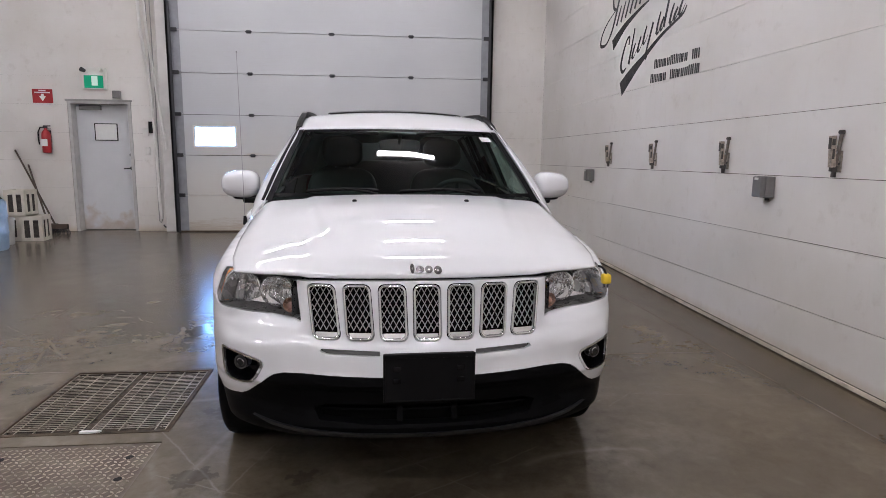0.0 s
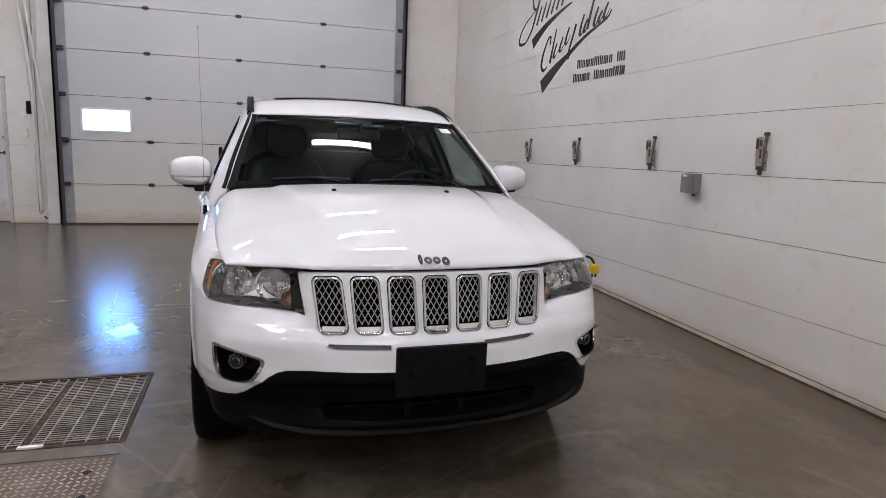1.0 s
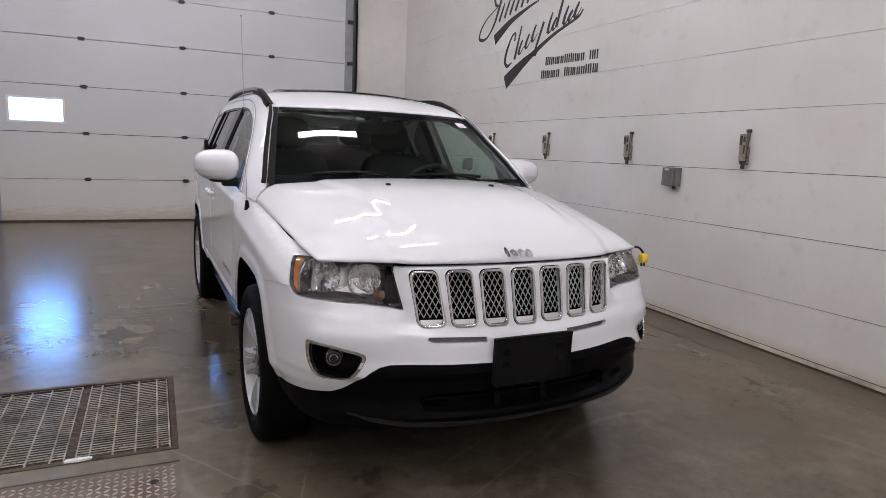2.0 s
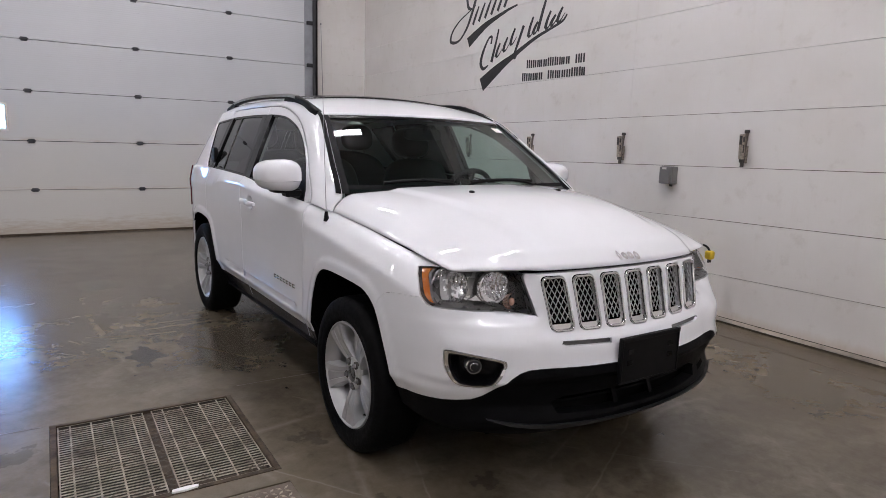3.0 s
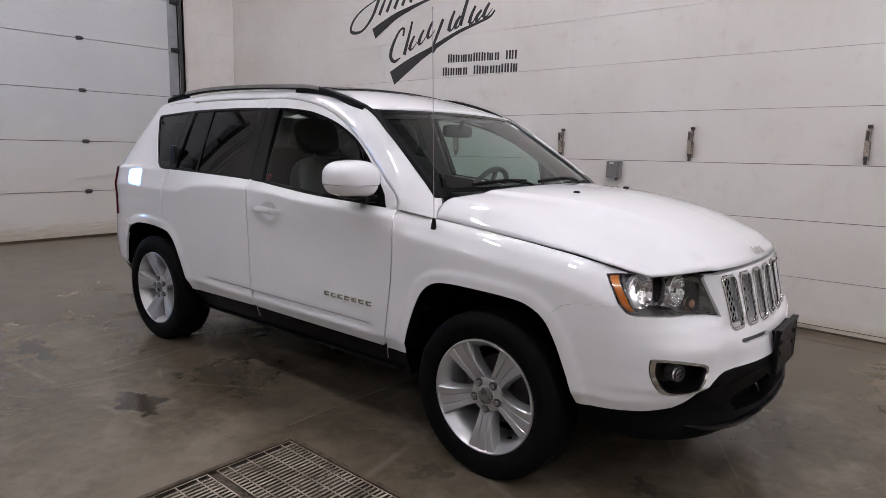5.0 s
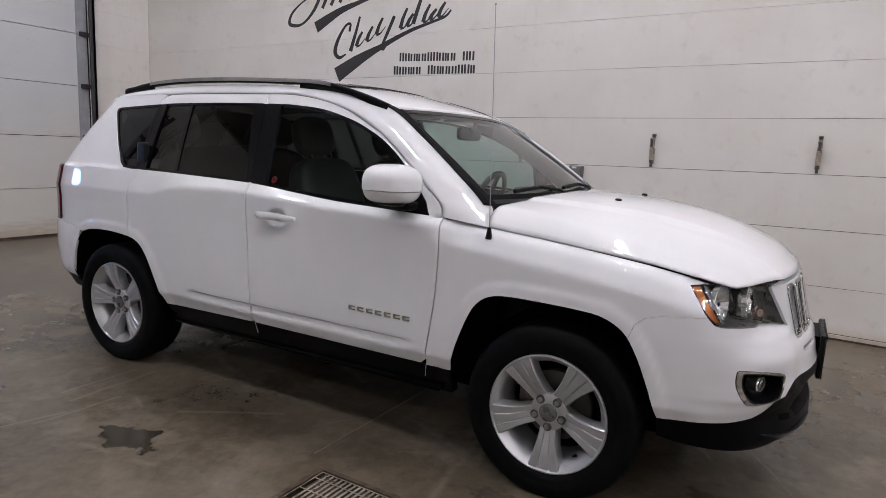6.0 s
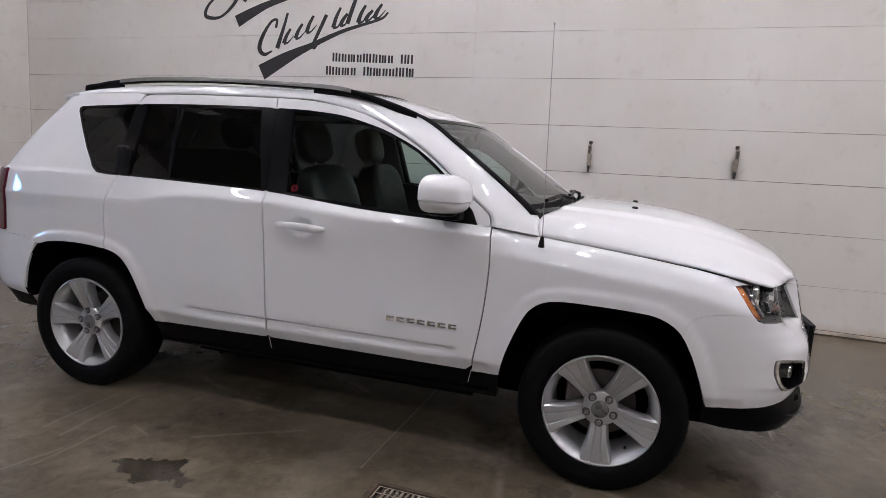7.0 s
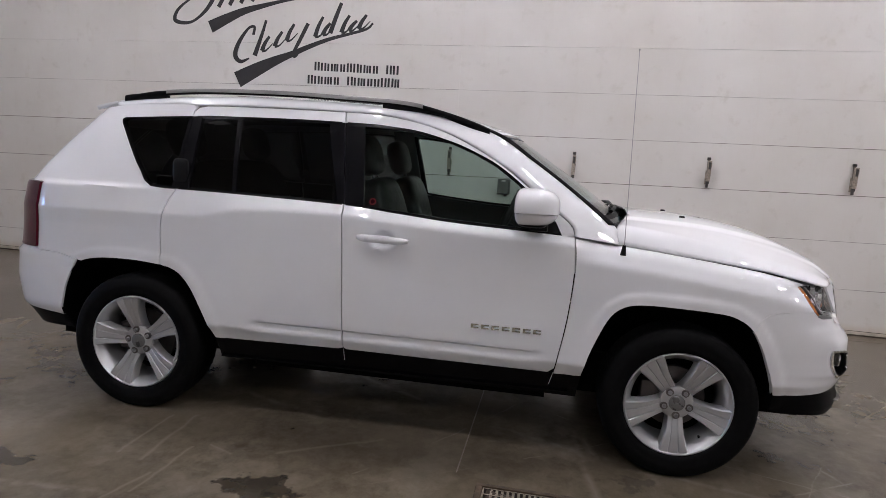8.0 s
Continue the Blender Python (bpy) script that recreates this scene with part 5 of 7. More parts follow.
# doors
def door_pieces(side):
    lo = [p for p in front_edge if p[1] > SILL(0.57) + 0.003]
    f_poly = [(y + GAPW, z) for y, z in lo] + [(y + 0.004, z - 0.004) for y, z in top_edge[:-1]] + [(split_y(1.551) - GAPW, 1.551)] + [(split_y(z) - GAPW, z) for z in np.linspace(1.50, 0.425, 30)]
    f_poly += [(y, SILL(y)) for y in np.linspace(1.56, 0.60, 12)]
    cut_f = [p for p in dlo if p[0] < split_y(p[1]) - 0.006]
    i = max(range(len(cut_f)), key=lambda k: math.hypot(cut_f[k][0] - cut_f[k - 1][0], cut_f[k][1] - cut_f[k - 1][1]))
    cut_f = cut_f[i:] + cut_f[:i]
    # the opening of the front door ends just before the split
    f_hole = cut_f + [(split_y(z) - 0.006, z) for z in np.linspace(cut_f[-1][1], cut_f[0][1], 12)][0:]
    d1 = sheet("front_door", ss(f_poly), [ss(f_hole)], body, MAT["paint"], car, "white front door with a pressed step and door-mounted mirror", sides=(side,), thick=0.02, du=0.016, dv=0.011)
    rear_arch = [p for p in arch_r if p[0] < 2.52 and p[1] > 0.406]
    r_poly = [(split_y(z) + GAPW, z) for z in np.linspace(0.425, 1.50, 30)] + [(split_y(1.551) + GAPW, 1.551), (2.0, 1.551), (2.30, 1.546), (2.40, 1.542), (2.440, 1.532), (2.462, 1.512), (2.464, 1.49)]
    r_poly += [(2.459, z) for z in np.linspace(1.47, 1.13, 10)] + [(y - GAPW, z) for y, z in spline(REAR_EDGE, 24).tolist()]
    r_poly += [(y - 0.001, z) for y, z in rear_arch[::-1]] + [(y, SILL(y)) for y in np.linspace(2.235, 1.60, 12)]
    cut_r = [p for p in dlo if split_y(p[1]) + 0.006 < p[0] < 2.452]
    i = max(range(len(cut_r)), key=lambda k: math.hypot(cut_r[k][0] - cut_r[k - 1][0], cut_r[k][1] - cut_r[k - 1][1]))
    cut_r = cut_r[i:] + cut_r[:i]
    r_hole = cut_r
    d2 = sheet("rear_door", ss(r_poly), [ss(r_hole)], body, MAT["paint"], car, "white rear door with dark privacy glass", sides=(side,), thick=0.02, du=0.018, dv=0.011)
    return d1, d2


DOORS = {side: door_pieces(side) for side in SIDES}

# quarter panels, tail lamps, tailgate, rear bumper
S_LAMP = s_y(3.225, 0.95)
S_GATE = float(np.interp(3.44, PLAN[:, 1], ARC))
QW_LOW = [(2.464, 1.1255), (2.52, 1.124), (2.598, 1.130), (2.640, 1.156), (2.672, 1.200)]
QW_TOP = [(2.712, 1.245), (2.780, 1.338), (2.848, 1.435), (2.853, 1.452), (2.838, 1.463), (2.70, 1.473), (2.468, 1.489)]
quarter_edge = [(y + GAPW, z) for y, z in spline(REAR_EDGE, 24).tolist()][::-1]
quarter = ss(quarter_edge + QW_LOW + QW_TOP + [(2.468, 1.512), (2.452, 1.540), (2.50, 1.547), (2.70, 1.538), (2.88, 1.522)])
quarter += [(S_GATE, 1.500)] + [(S_GATE, z) for z in np.linspace(1.47, 1.13, 10)] + [(S_GATE, 1.112), (S_LAMP, 1.112), (S_LAMP, 0.775), (S_LAMP - 0.02, 0.762)]
quarter += ss([(3.10, 0.760), (2.986, 0.736)] + [p for p in arch_r if 2.52 < p[0] < 2.96 and p[1] > 0.7][::-1])
for side in SIDES:
    sheet("quarter_panel", quarter, [], body, MAT["paint"], car, sides=(side,), du=0.022, dv=0.009)


def tail(q, z, off=0.0):
    return body(TAIL_S - q, z, off)


Q_GATE, Q_LAMP = TAIL_S - S_GATE - 0.003, TAIL_S - S_LAMP - 0.003
tailgate = both("tailgate", [(0, 0.77), (0.50, 0.77), (0.50, 1.114), (Q_GATE, 1.114), (Q_GATE, 1.30), (Q_GATE, 1.50), (0, 1.53)], [[(0.02, 1.14), (0.52, 1.14), (0.52, 1.42), (0.02, 1.42)]], tail, MAT["paint"], car, "white tailgate", du=0.05, dv=0.03)
both("rear_glass", [(0, 1.135), (0.525, 1.135), (0.525, 1.425), (0, 1.425)], [], tail, MAT["glass_dark"], tailgate, "dark rear glass", du=0.08, dv=0.05, off=0.006, thick=0.004)
for side in SIDES:
    sheet("tail_lamp", [(S_LAMP + 0.003, 0.775), (S_LAMP + 0.003, 1.108), (S_LAMP + 0.08, 1.110), (TAIL_S - 0.505, 1.108), (TAIL_S - 0.505, 0.775)], [], body, MAT["tail_red"], car, "dark red tail lamp lens", off=-0.012, thick=0.03, sides=(side,))
RA = [(3.092, 0.432), (3.086, 0.48), (3.061, 0.58), (3.027, 0.66), (2.988, 0.7325), (3.10, 0.7575)]
both("rear_bumper", [(0, 0.445)] + [(q, 0.445) for q in np.linspace(0.1, 0.85, 8)] + [(TAIL_S - s, z) for s, z in ss(RA)] + [(Q_LAMP + 0.02, 0.7595), (Q_LAMP, 0.768), (0.3, 0.765), (0, 0.765)], [], tail, MAT["paint"], car, "white rear bumper cover", du=0.05, dv=0.02)
both("rear_valance", [(0, 0.34), (0.6, 0.34), (TAIL_S - s_y(3.05, 0.36), 0.36), (TAIL_S - s_y(3.090, 0.43), 0.43), (0.85, 0.442), (0, 0.442)], [], tail, MAT["clad"], car, "black rear valance", du=0.05, dv=0.02, off=0.006)

# roof sides and windscreen pillars
D_LINE = [(0.531, 1.046), (0.540, 1.085), (0.565, 1.115), (0.640, 1.168), (0.858, 1.330), (1.135, 1.472), (1.422, 1.543), (1.677, 1.556), (2.10, 1.556), (2.45, 1.547), (2.70, 1.540), (2.90, 1.520)]
C_LINE = [(0.802, 0.335, 1.026), (0.776, 0.345, 1.062), (0.738, 0.360, 1.108), (0.693, 0.542, 1.245), (0.647, 0.731, 1.374), (0.602, 0.925, 1.494), (0.588, 1.22, 1.572), (0.584, 1.50, 1.596), (0.580, 2.00, 1.606), (0.575, 2.45, 1.596), (0.568, 2.75, 1.572), (0.560, 2.96, 1.548)]
KN = 110
d_curve, c_curve = spline(D_LINE, KN), spline(C_LINE, KN)


def cant(u, v):
    k = v * KN
    i = min(int(k), KN - 1)
    f = k - i
    dy, dz = d_curve[i] * (1 - f) + d_curve[i + 1] * f
    c = c_curve[i] * (1 - f) + c_curve[i + 1] * f
    a = np.array(body(s_y(dy, dz), dz))
    m = np.array((a[0] * 0.72 + c[0] * 0.28, a[1] * 0.5 + c[1] * 0.5, a[2] * 0.25 + c[2] * 0.75)) + np.array((0.006, 0, 0.004))
    return a * (1 - u) ** 2 + m * 2 * u * (1 - u) + c * u * u


for side in SIDES:
    grid_mesh("roof_side", lambda u, v: tuple(cant(u, v) * np.array((side, 1, 1))), 10, KN, MAT["paint"], car, thick=0.012)


for side in SIDES:
    grid_mesh("pillar_moulding", lambda u, v: tuple((cant(0.86 + 0.14 * u, 0.178 + 0.29 * v) + np.array((0.003, -0.002, 0.004))) * np.array((side, 1, 1))), 4, 40, MAT["trim_rubber"], car, "black moulding along the windscreen pillar", thick=0.004)


def c_at(y):
    return np.array([np.interp(y, c_curve[:, 1], c_curve[:, k]) for k in range(3)])


def roof(u, v):
    q = 2 * u - 1
    y = 0.925 + v * 2.035
    c = c_at(y)
    f = 1 - abs(q) ** 2.2
    lead = 0.084 * (1 - smooth(0, 0.35, v)) - 0.06 * smooth(0.7, 1.0, v)
    return q * c[0], y - lead * f, c[2] + f * (0.013 + 0.029 * smooth(0.0, 0.30, v))


roof_skin = grid_mesh("roof", roof, 36, 60, MAT["paint"], car, thick=0.015)


def sunroof(u, v):
    x, y, z = roof(0.12 + 0.76 * u, 0.20 + 0.22 * v)
    return x, y, z + 0.007 + 0.006 * math.sin(math.pi * v)


grid_mesh("sunroof", sunroof, 20, 12, MAT["gloss_black"], roof_skin, "dark glass sunroof", thick=0.004)


def screen(u, v):
    """Windscreen surface from the cowl up to the header; u in -1..1."""
    sag = 0.0054 * 4 * v * (1 - v)
    c = (0.738 - 0.136 * v, 0.360 + 0.565 * v - 0.57 * sag, 1.108 + 0.386 * v + 0.82 * sag)
    g = 1 - abs(u) ** 2.08
    return u * (c[0] - 0.004), c[1] - g * (0.121 - 0.040 * v), c[2] - 0.004 + g * (0.0105 * v - 0.001)


windscreen = grid_mesh("windscreen", lambda u, v: screen((2 * u - 1) * 0.952, 0.02 + v * 0.945), 48, 36, MAT["glass_front"], car, "green-tinted windscreen")
for side in SIDES:
    grid_mesh("windscreen_edge", lambda u, v: tuple(np.array(screen(side * (0.955 + 0.047 * u), v)) + np.array((0, -0.003, 0.003))), 4, 24, MAT["trim_rubber"], windscreen, "black windscreen edge trim")
grid_mesh("windscreen_header", lambda u, v: tuple(np.array(screen((2 * u - 1) * 0.95, 0.962 + 0.038 * v)) + np.array((0, -0.002, 0.002))), 30, 3, MAT["gloss_black"], windscreen, "black windscreen header band")
grid_mesh("cowl", lambda u, v: tuple(np.array(screen((2 * u - 1) * 0.985, -0.10 + 0.20 * v)) + np.array((0, -0.004, 0.001 - 0.02 * (1 - v)))), 30, 6, MAT["clad"], car, "black plastic cowl below the windscreen")

# spoiler at the roof's rear edge
def spoiler(u, v):
    q = 2 * u - 1
    a = np.array(roof(0.02 + 0.96 * u, 1.0))
    w = v
    return a[0], a[1] - 0.05 + 0.225 * w - 0.03 * q * q, a[2] + 0.008 - 0.040 * w * w


grid_mesh("roof_spoiler", spoiler, 24, 8, MAT["paint"], car, "white roof spoiler", thick=0.022)

# bonnet
E_X = table([(0, 0.728), (0.06, 0.742), (0.15, 0.758), (0.4, 0.774), (0.7, 0.783), (1, 0.790)])
C_Z = [(0, 0.912), (0.012, 0.926), (0.035, 0.945), (0.08, 0.983), (0.14, 1.012), (0.22, 1.043), (0.33, 1.076), (0.47, 1.106), (0.62, 1.127), (0.80, 1.137), (1.0, 1.141)]
c_profile = spline(C_Z, 120)


def bonnet(u, v):
    q = 2 * u - 1
    s = s_x(abs(q) * 0.728 / 0.965)
    fx, fy, _ = body(s, 0.902)
    x_end = abs(q) * 0.79
    y_end = float(np.interp(abs(q), (0, 0.5, 0.85, 0.95, 1), (0.225, 0.258, 0.328, 0.351, 0.343)))
    y = fy + (y_end - fy) * v
    ex = E_X(v)
    x = abs(q) * ex
    ey = -0.515 + (0.338 + 0.515) * v
    ze = GAP(ey) + 0.002 + 0.003 * (1 - smooth(0.0, 0.10, v))
    zc = float(np.interp(v, c_profile[:, 0], c_profile[:, 1]))
    rise = zc - ze
    p = 2.6 - 0.35 * smooth(0.05, 0.4, v)
    # a facet along the seam, tallest at the windscreen
    facet = min(0.008 + 0.062 * smooth(0.10, 1.0, v), 0.6 * rise)
    e = max(0.0, (abs(q) - 0.865) / 0.135)
    z = ze + facet * (1 - e ** 2.0) + (rise - facet) * (1 - abs(q) ** p)
    # raised middle with soft creases
    xc = 0.34 + 0.16 * v
    z += 0.010 * smooth(0.1, 0.4, v) * (1 - smooth(xc - 0.03, xc + 0.03, x))
    return (x if q >= 0 else -x), y, z


hood = grid_mesh("bonnet", bonnet, 110, 64, MAT["paint"], car, "white bonnet with a raised middle", thick=0.008)

# ---- front end ----
def fx(points):
    """Points given by distance from the middle."""
    return [(s_x(x), z) for x, z in points]


LAMP = fx([(0.468, 0.750), (0.491, 0.893), (0.56, 0.896), (0.64, 0.900)]) + ss([(-0.545, 0.903), (-0.50, 0.905), (-0.437, 0.903), (-0.471, 0.857), (-0.508, 0.806), (-0.528, 0.787), (-0.545, 0.779)]) + fx([(0.720, 0.776), (0.65, 0.767), (0.56, 0.758)])
white_low = fx([(0, 0.560), (0.17, 0.561), (0.30, 0.563), (0.45, 0.567), (0.53, 0.567), (0.565, 0.559), (0.595, 0.540), (0.64, 0.497), (0.675, 0.467), (0.705, 0.450)]) + ss([(-0.60, 0.437), (-0.50, 0.430), (-0.43, 0.427), (-0.378, 0.425)])


def round_rect(x0, x1, z0, z1, r, lean=0.0, n=4):
    out = []
    for cx, cz, a in ((x1 - r, z0 + r, -90), (x1 - r, z1 - r, 0), (x0 + r, z1 - r, 90), (x0 + r, z0 + r, 180)):
        for i in range(n + 1):
            t = radians(a + 90 * i / n)
            x, z = cx + r * math.cos(t), cz + r * math.sin(t)
            out.append((x + lean * (z1 - z) / (z1 - z0), z))
    return out


def shrink(poly, d, low=None):
    """A smaller outline about the same middle; low: more off the foot."""
    p = np.array(poly)
    c = (p.min(0) + p.max(0)) / 2
    h = (p.max(0) - p.min(0)) / 2
    q = c + (p - c) * (h - d) / h
    if low:
        q[:, 1] = q[:, 1].max() - (q[:, 1].max() - q[:, 1]) * ((q[:, 1].max() - q[:, 1].min()) - low) / (q[:, 1].max() - q[:, 1].min())
    return q.tolist()


SLOTS = [(0.0, 0.0), (0.130, -0.007), (0.261, -0.015), (0.392, -0.024)]
slot_polys = [round_rect(c - 0.053, c + 0.053, 0.680 + 0.002 * i, 0.889, 0.024, lean) for i, (c, lean) in enumerate(SLOTS)]
half_slot = [p for p in slot_polys[0] if p[0] > 0.001]
half_slot = sorted([p for p in half_slot], key=lambda p: math.atan2(p[1] - 0.7865, p[0]))
FOG = [(0.772, 0.634), (0.712, 0.627), (0.622, 0.606), (0.606, 0.592), (0.610, 0.574), (0.636, 0.530), (0.662, 0.508), (0.70, 0.501), (0.742, 0.504), (0.766, 0.520), (0.779, 0.560), (0.782, 0.618)]
FOG = [tuple(p) for p in spline(FOG[1:] + FOG[:2], 44)[:-1]]
fog_poly = fx(FOG)
SLIT = [(0.176, 0.633), (0.37, 0.639), (0.396, 0.648), (0.389, 0.659), (0.176, 0.653)]
fascia = fx([(0, 0.899), (0.2, 0.899), (0.40, 0.897), (0.486, 0.894), (0.463, 0.745), (0.56, 0.753), (0.65, 0.762), (0.72, 0.771)]) + ss([(-0.543, 0.775), (-0.524, 0.782), (-0.5045, 0.8045), (-0.44, 0.8028), (-0.36, 0.7958), (-0.3088, 0.7808), (-0.2770, 0.7522), (-0.2590, 0.6992)]) + ss([p for p in arch_f if p[0] < -0.2 and 0.43 < p[1] < 0.695])
fascia += white_low[::-1] + fx([(0, 0.6795)] + [p for p in half_slot] + [(0, 0.8895)])
both("front_fascia", fascia, [[(s_x(x), z) for x, z in p] for p in slot_polys[1:]] + [fog_poly, fx(SLIT)], body, MAT["paint"], car, "white front fascia with seven upright grille slots", du=0.018, dv=0.009, thick=0.03)


def front_sheet(name, poly, holes, mat, parent, label="", off=0.0, thick=0.01, du=0.012, dv=0.012, mirror=1):
    """A piece of the nose given by distance from the middle, on either side."""
    def surf(x, z, o):
        px, py, pz = body(s_x(abs(x)), z, o)
        return (px if x >= 0 else -px), py, pz
    pts = [(mirror * x, z) for x, z in poly]
    hs = [[(mirror * x, z) for x, z in h] for h in holes]
    v, f = fill(pts, hs, du, dv)
    count = {}
    for t in f:
        for i in range(3):
            a, b = t[i], t[(i + 1) % 3]
            count.setdefault((min(a, b), max(a, b)), []).append((a, b))
    border = [e[0] for e in count.values() if len(e) == 1]
    rim = sorted({a for e in border for a in e})
    inner = {a: len(v) + i for i, a in enumerate(rim)}
    verts = [surf(*p, off) for p in v] + ([surf(*v[a], off + thick) for a in rim] if thick else [])
    faces = list(f) + ([(b, a, inner[a], inner[b]) for a, b in border] if thick else [])
    ob = mesh_object(name, verts, faces, mat, parent, label, True, 35)
    return ob


def clip_line(poly, p, d):
    """Where the line p + t d runs inside a convex outline."""
    lo, hi = -1e9, 1e9
    n = len(poly)
    area = sum(poly[i][0] * poly[(i + 1) % n][1] - poly[(i + 1) % n][0] * poly[i][1] for i in range(n))
    for i in range(n):
        a, b = poly[i], poly[(i + 1) % n]
        e = (b[0] - a[0], b[1] - a[1])
        nx, nz = (-e[1], e[0]) if area > 0 else (e[1], -e[0])
        num = (p[0] - a[0]) * nx + (p[1] - a[1]) * nz
        den = d[0] * nx + d[1] * nz
        if abs(den) < 1e-12:
            if num < 0:
                return None
            continue
        t = -num / den
        if den > 0:
            lo = max(lo, t)
        else:
            hi = min(hi, t)
    return (lo, hi) if hi - lo > 0.006 else None


def grille_slot(c, lean, poly, mirror):
    inner = shrink(poly, 0.0105, 0.022)
    bm = bmesh.new()
    path = [p for p in shrink(poly, 0.0075)]
    rows = []
    n = len(path)
    for i in range(n):
        a, b = path[i - 1], path[(i + 1) % n]
        d = np.array((b[0] - a[0], b[1] - a[1]))
        d = d / (np.hypot(*d) + 1e-9)
        row = []
        for k in range(8):
            t = 2 * math.pi * k / 8
            x, z = path[i][0] + 0.0046 * math.cos(t) * -d[1], path[i][1] + 0.0046 * math.cos(t) * d[0]
            q = body(s_x(abs(x)), z, -0.001 - 0.0060 * math.sin(t))
            row.append(bm.verts.new((mirror * (q[0] if x >= 0 else -q[0]), q[1], q[2])))
        rows.append(row)
    for i in range(n):
        a, b = rows[i], rows[(i + 1) % n]
        for k in range(8):
            bm.faces.new((a[k], a[(k + 1) % 8], b[(k + 1) % 8], b[k]))
    ring = part("grille_slot", bm, MAT["chrome"], car, "chrome-framed grille slot with dark mesh", True, 60)
    lo, hi = np.array(poly).min(0), np.array(poly).max(0)
    foot = [p for p in shrink(poly, 0.008) if p[1] < lo[1] + 0.02]
    zf = lo[1] + 0.028
    xs = [p[0] for p in foot]
    foot = [(min(xs), zf)] + sorted(foot, key=lambda p: p[0]) + [(max(xs), zf)]
    front_sheet("chrome_foot", foot, [], MAT["chrome"], ring, off=0.004, thick=0.02, mirror=mirror)
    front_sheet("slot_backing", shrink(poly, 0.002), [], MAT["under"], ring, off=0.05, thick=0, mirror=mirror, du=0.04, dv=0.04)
    bm = bmesh.new()
    lo, hi = np.array(inner).min(0), np.array(inner).max(0)
    for slope in (1, -1):
        d = (0.50, slope * 0.866)
        for k in range(-13, 21):
            p = (lo[0] + k * 0.0225, (lo[1] + hi[1]) / 2)
            seg = clip_line(inner, p, d)
            if not seg:
                continue
            ends = []
            for t in seg:
                x, z = p[0] + d[0] * t, p[1] + d[1] * t
                q = body(s_x(abs(x)), z, 0.012)
                ends.append((mirror * (q[0] if x >= 0 else -q[0]), q[1], q[2]))
            cyl(bm, ends[0], ends[1], 0.0018, seg=6, cap=False)
    part("grille_mesh", bm, MAT["mesh_grey"], ring, "grey diamond mesh")


for i, (c, lean) in enumerate(SLOTS):
    for mirror in ((1,) if i == 0 else (1, -1)):
        grille_slot(c, lean, slot_polys[i], mirror)

# slim openings above the plate
for m in (1, -1):
    slit = front_sheet("bumper_slit", shrink(SLIT, -0.002), [], MAT["under"], car, "dark slim opening with a chrome strip", off=0.02, thick=0, mirror=m)
    front_sheet("strip", [(0.178, 0.6355), (0.37, 0.6415), (0.390, 0.6505), (0.384, 0.6535), (0.178, 0.6485)], [], MAT["satin_strip"], slit, off=0.008, thick=0.01, mirror=m)

# black lower fascia with its intake
INTAKE_X, INTAKE_LO, INTAKE_HI = 0.40, 0.372, 0.446
low_top = [(s, z - 0.003) for s, z in white_low]
lower = low_top + ss([(-0.378, 0.345), (-0.45, 0.335)]) + fx([(0.70, 0.322), (0.60, 0.308), (0.45, 0.300), (0.25, 0.296), (0, 0.295), (0, INTAKE_LO), (0.20, INTAKE_LO), (INTAKE_X, INTAKE_LO + 0.012), (INTAKE_X + 0.02, INTAKE_HI - 0.02), (INTAKE_X - 0.03, INTAKE_HI), (0, INTAKE_HI)])
lower_fascia = both("lower_fascia", lower, [], body, MAT["clad"], car, "black textured lower fascia", du=0.025, dv=0.012, off=0.002, thick=0.05)
front_sheet("intake_backing", [(-0.45, 0.35), (0.45, 0.35), (0.45, 0.47), (-0.45, 0.47)], [], MAT["under"], lower_fascia, off=0.07, thick=0, du=0.05, dv=0.05)
for z in (0.405,):
    front_sheet("intake_bar", [(-0.41, z), (0.41, z), (0.41, z + 0.007), (-0.41, z + 0.007)], [], MAT["clad"], lower_fascia, off=0.045, thick=0.02, du=0.04)
for x in (-0.105, 0.105):
    front_sheet("intake_post", [(x - 0.012, INTAKE_LO - 0.005), (x + 0.012, INTAKE_LO - 0.005), (x + 0.012, INTAKE_HI + 0.005), (x - 0.012, INTAKE_HI + 0.005)], [], MAT["clad"], lower_fascia, off=0.035, thick=0.03)
for m in (1, -1):
    # flat dark patches coloured as the shade in the side dimples
    front_sheet("side_dimple_shade", [(0.455, 0.392), (0.545, 0.404), (0.530, 0.424), (0.455, 0.414)], [], MAT["under"], lower_fascia, off=-0.0005, thick=0, mirror=m)
    front_sheet("lip", [(0.0, 0.322), (0.25, 0.324), (0.45, 0.333), (0.58, 0.352), (0.66, 0.378), (0.60, 0.366), (0.45, 0.349), (0.25, 0.339), (0.0, 0.337)], [], MAT["lip"], lower_fascia, off=-0.012, thick=0.03, mirror=m)

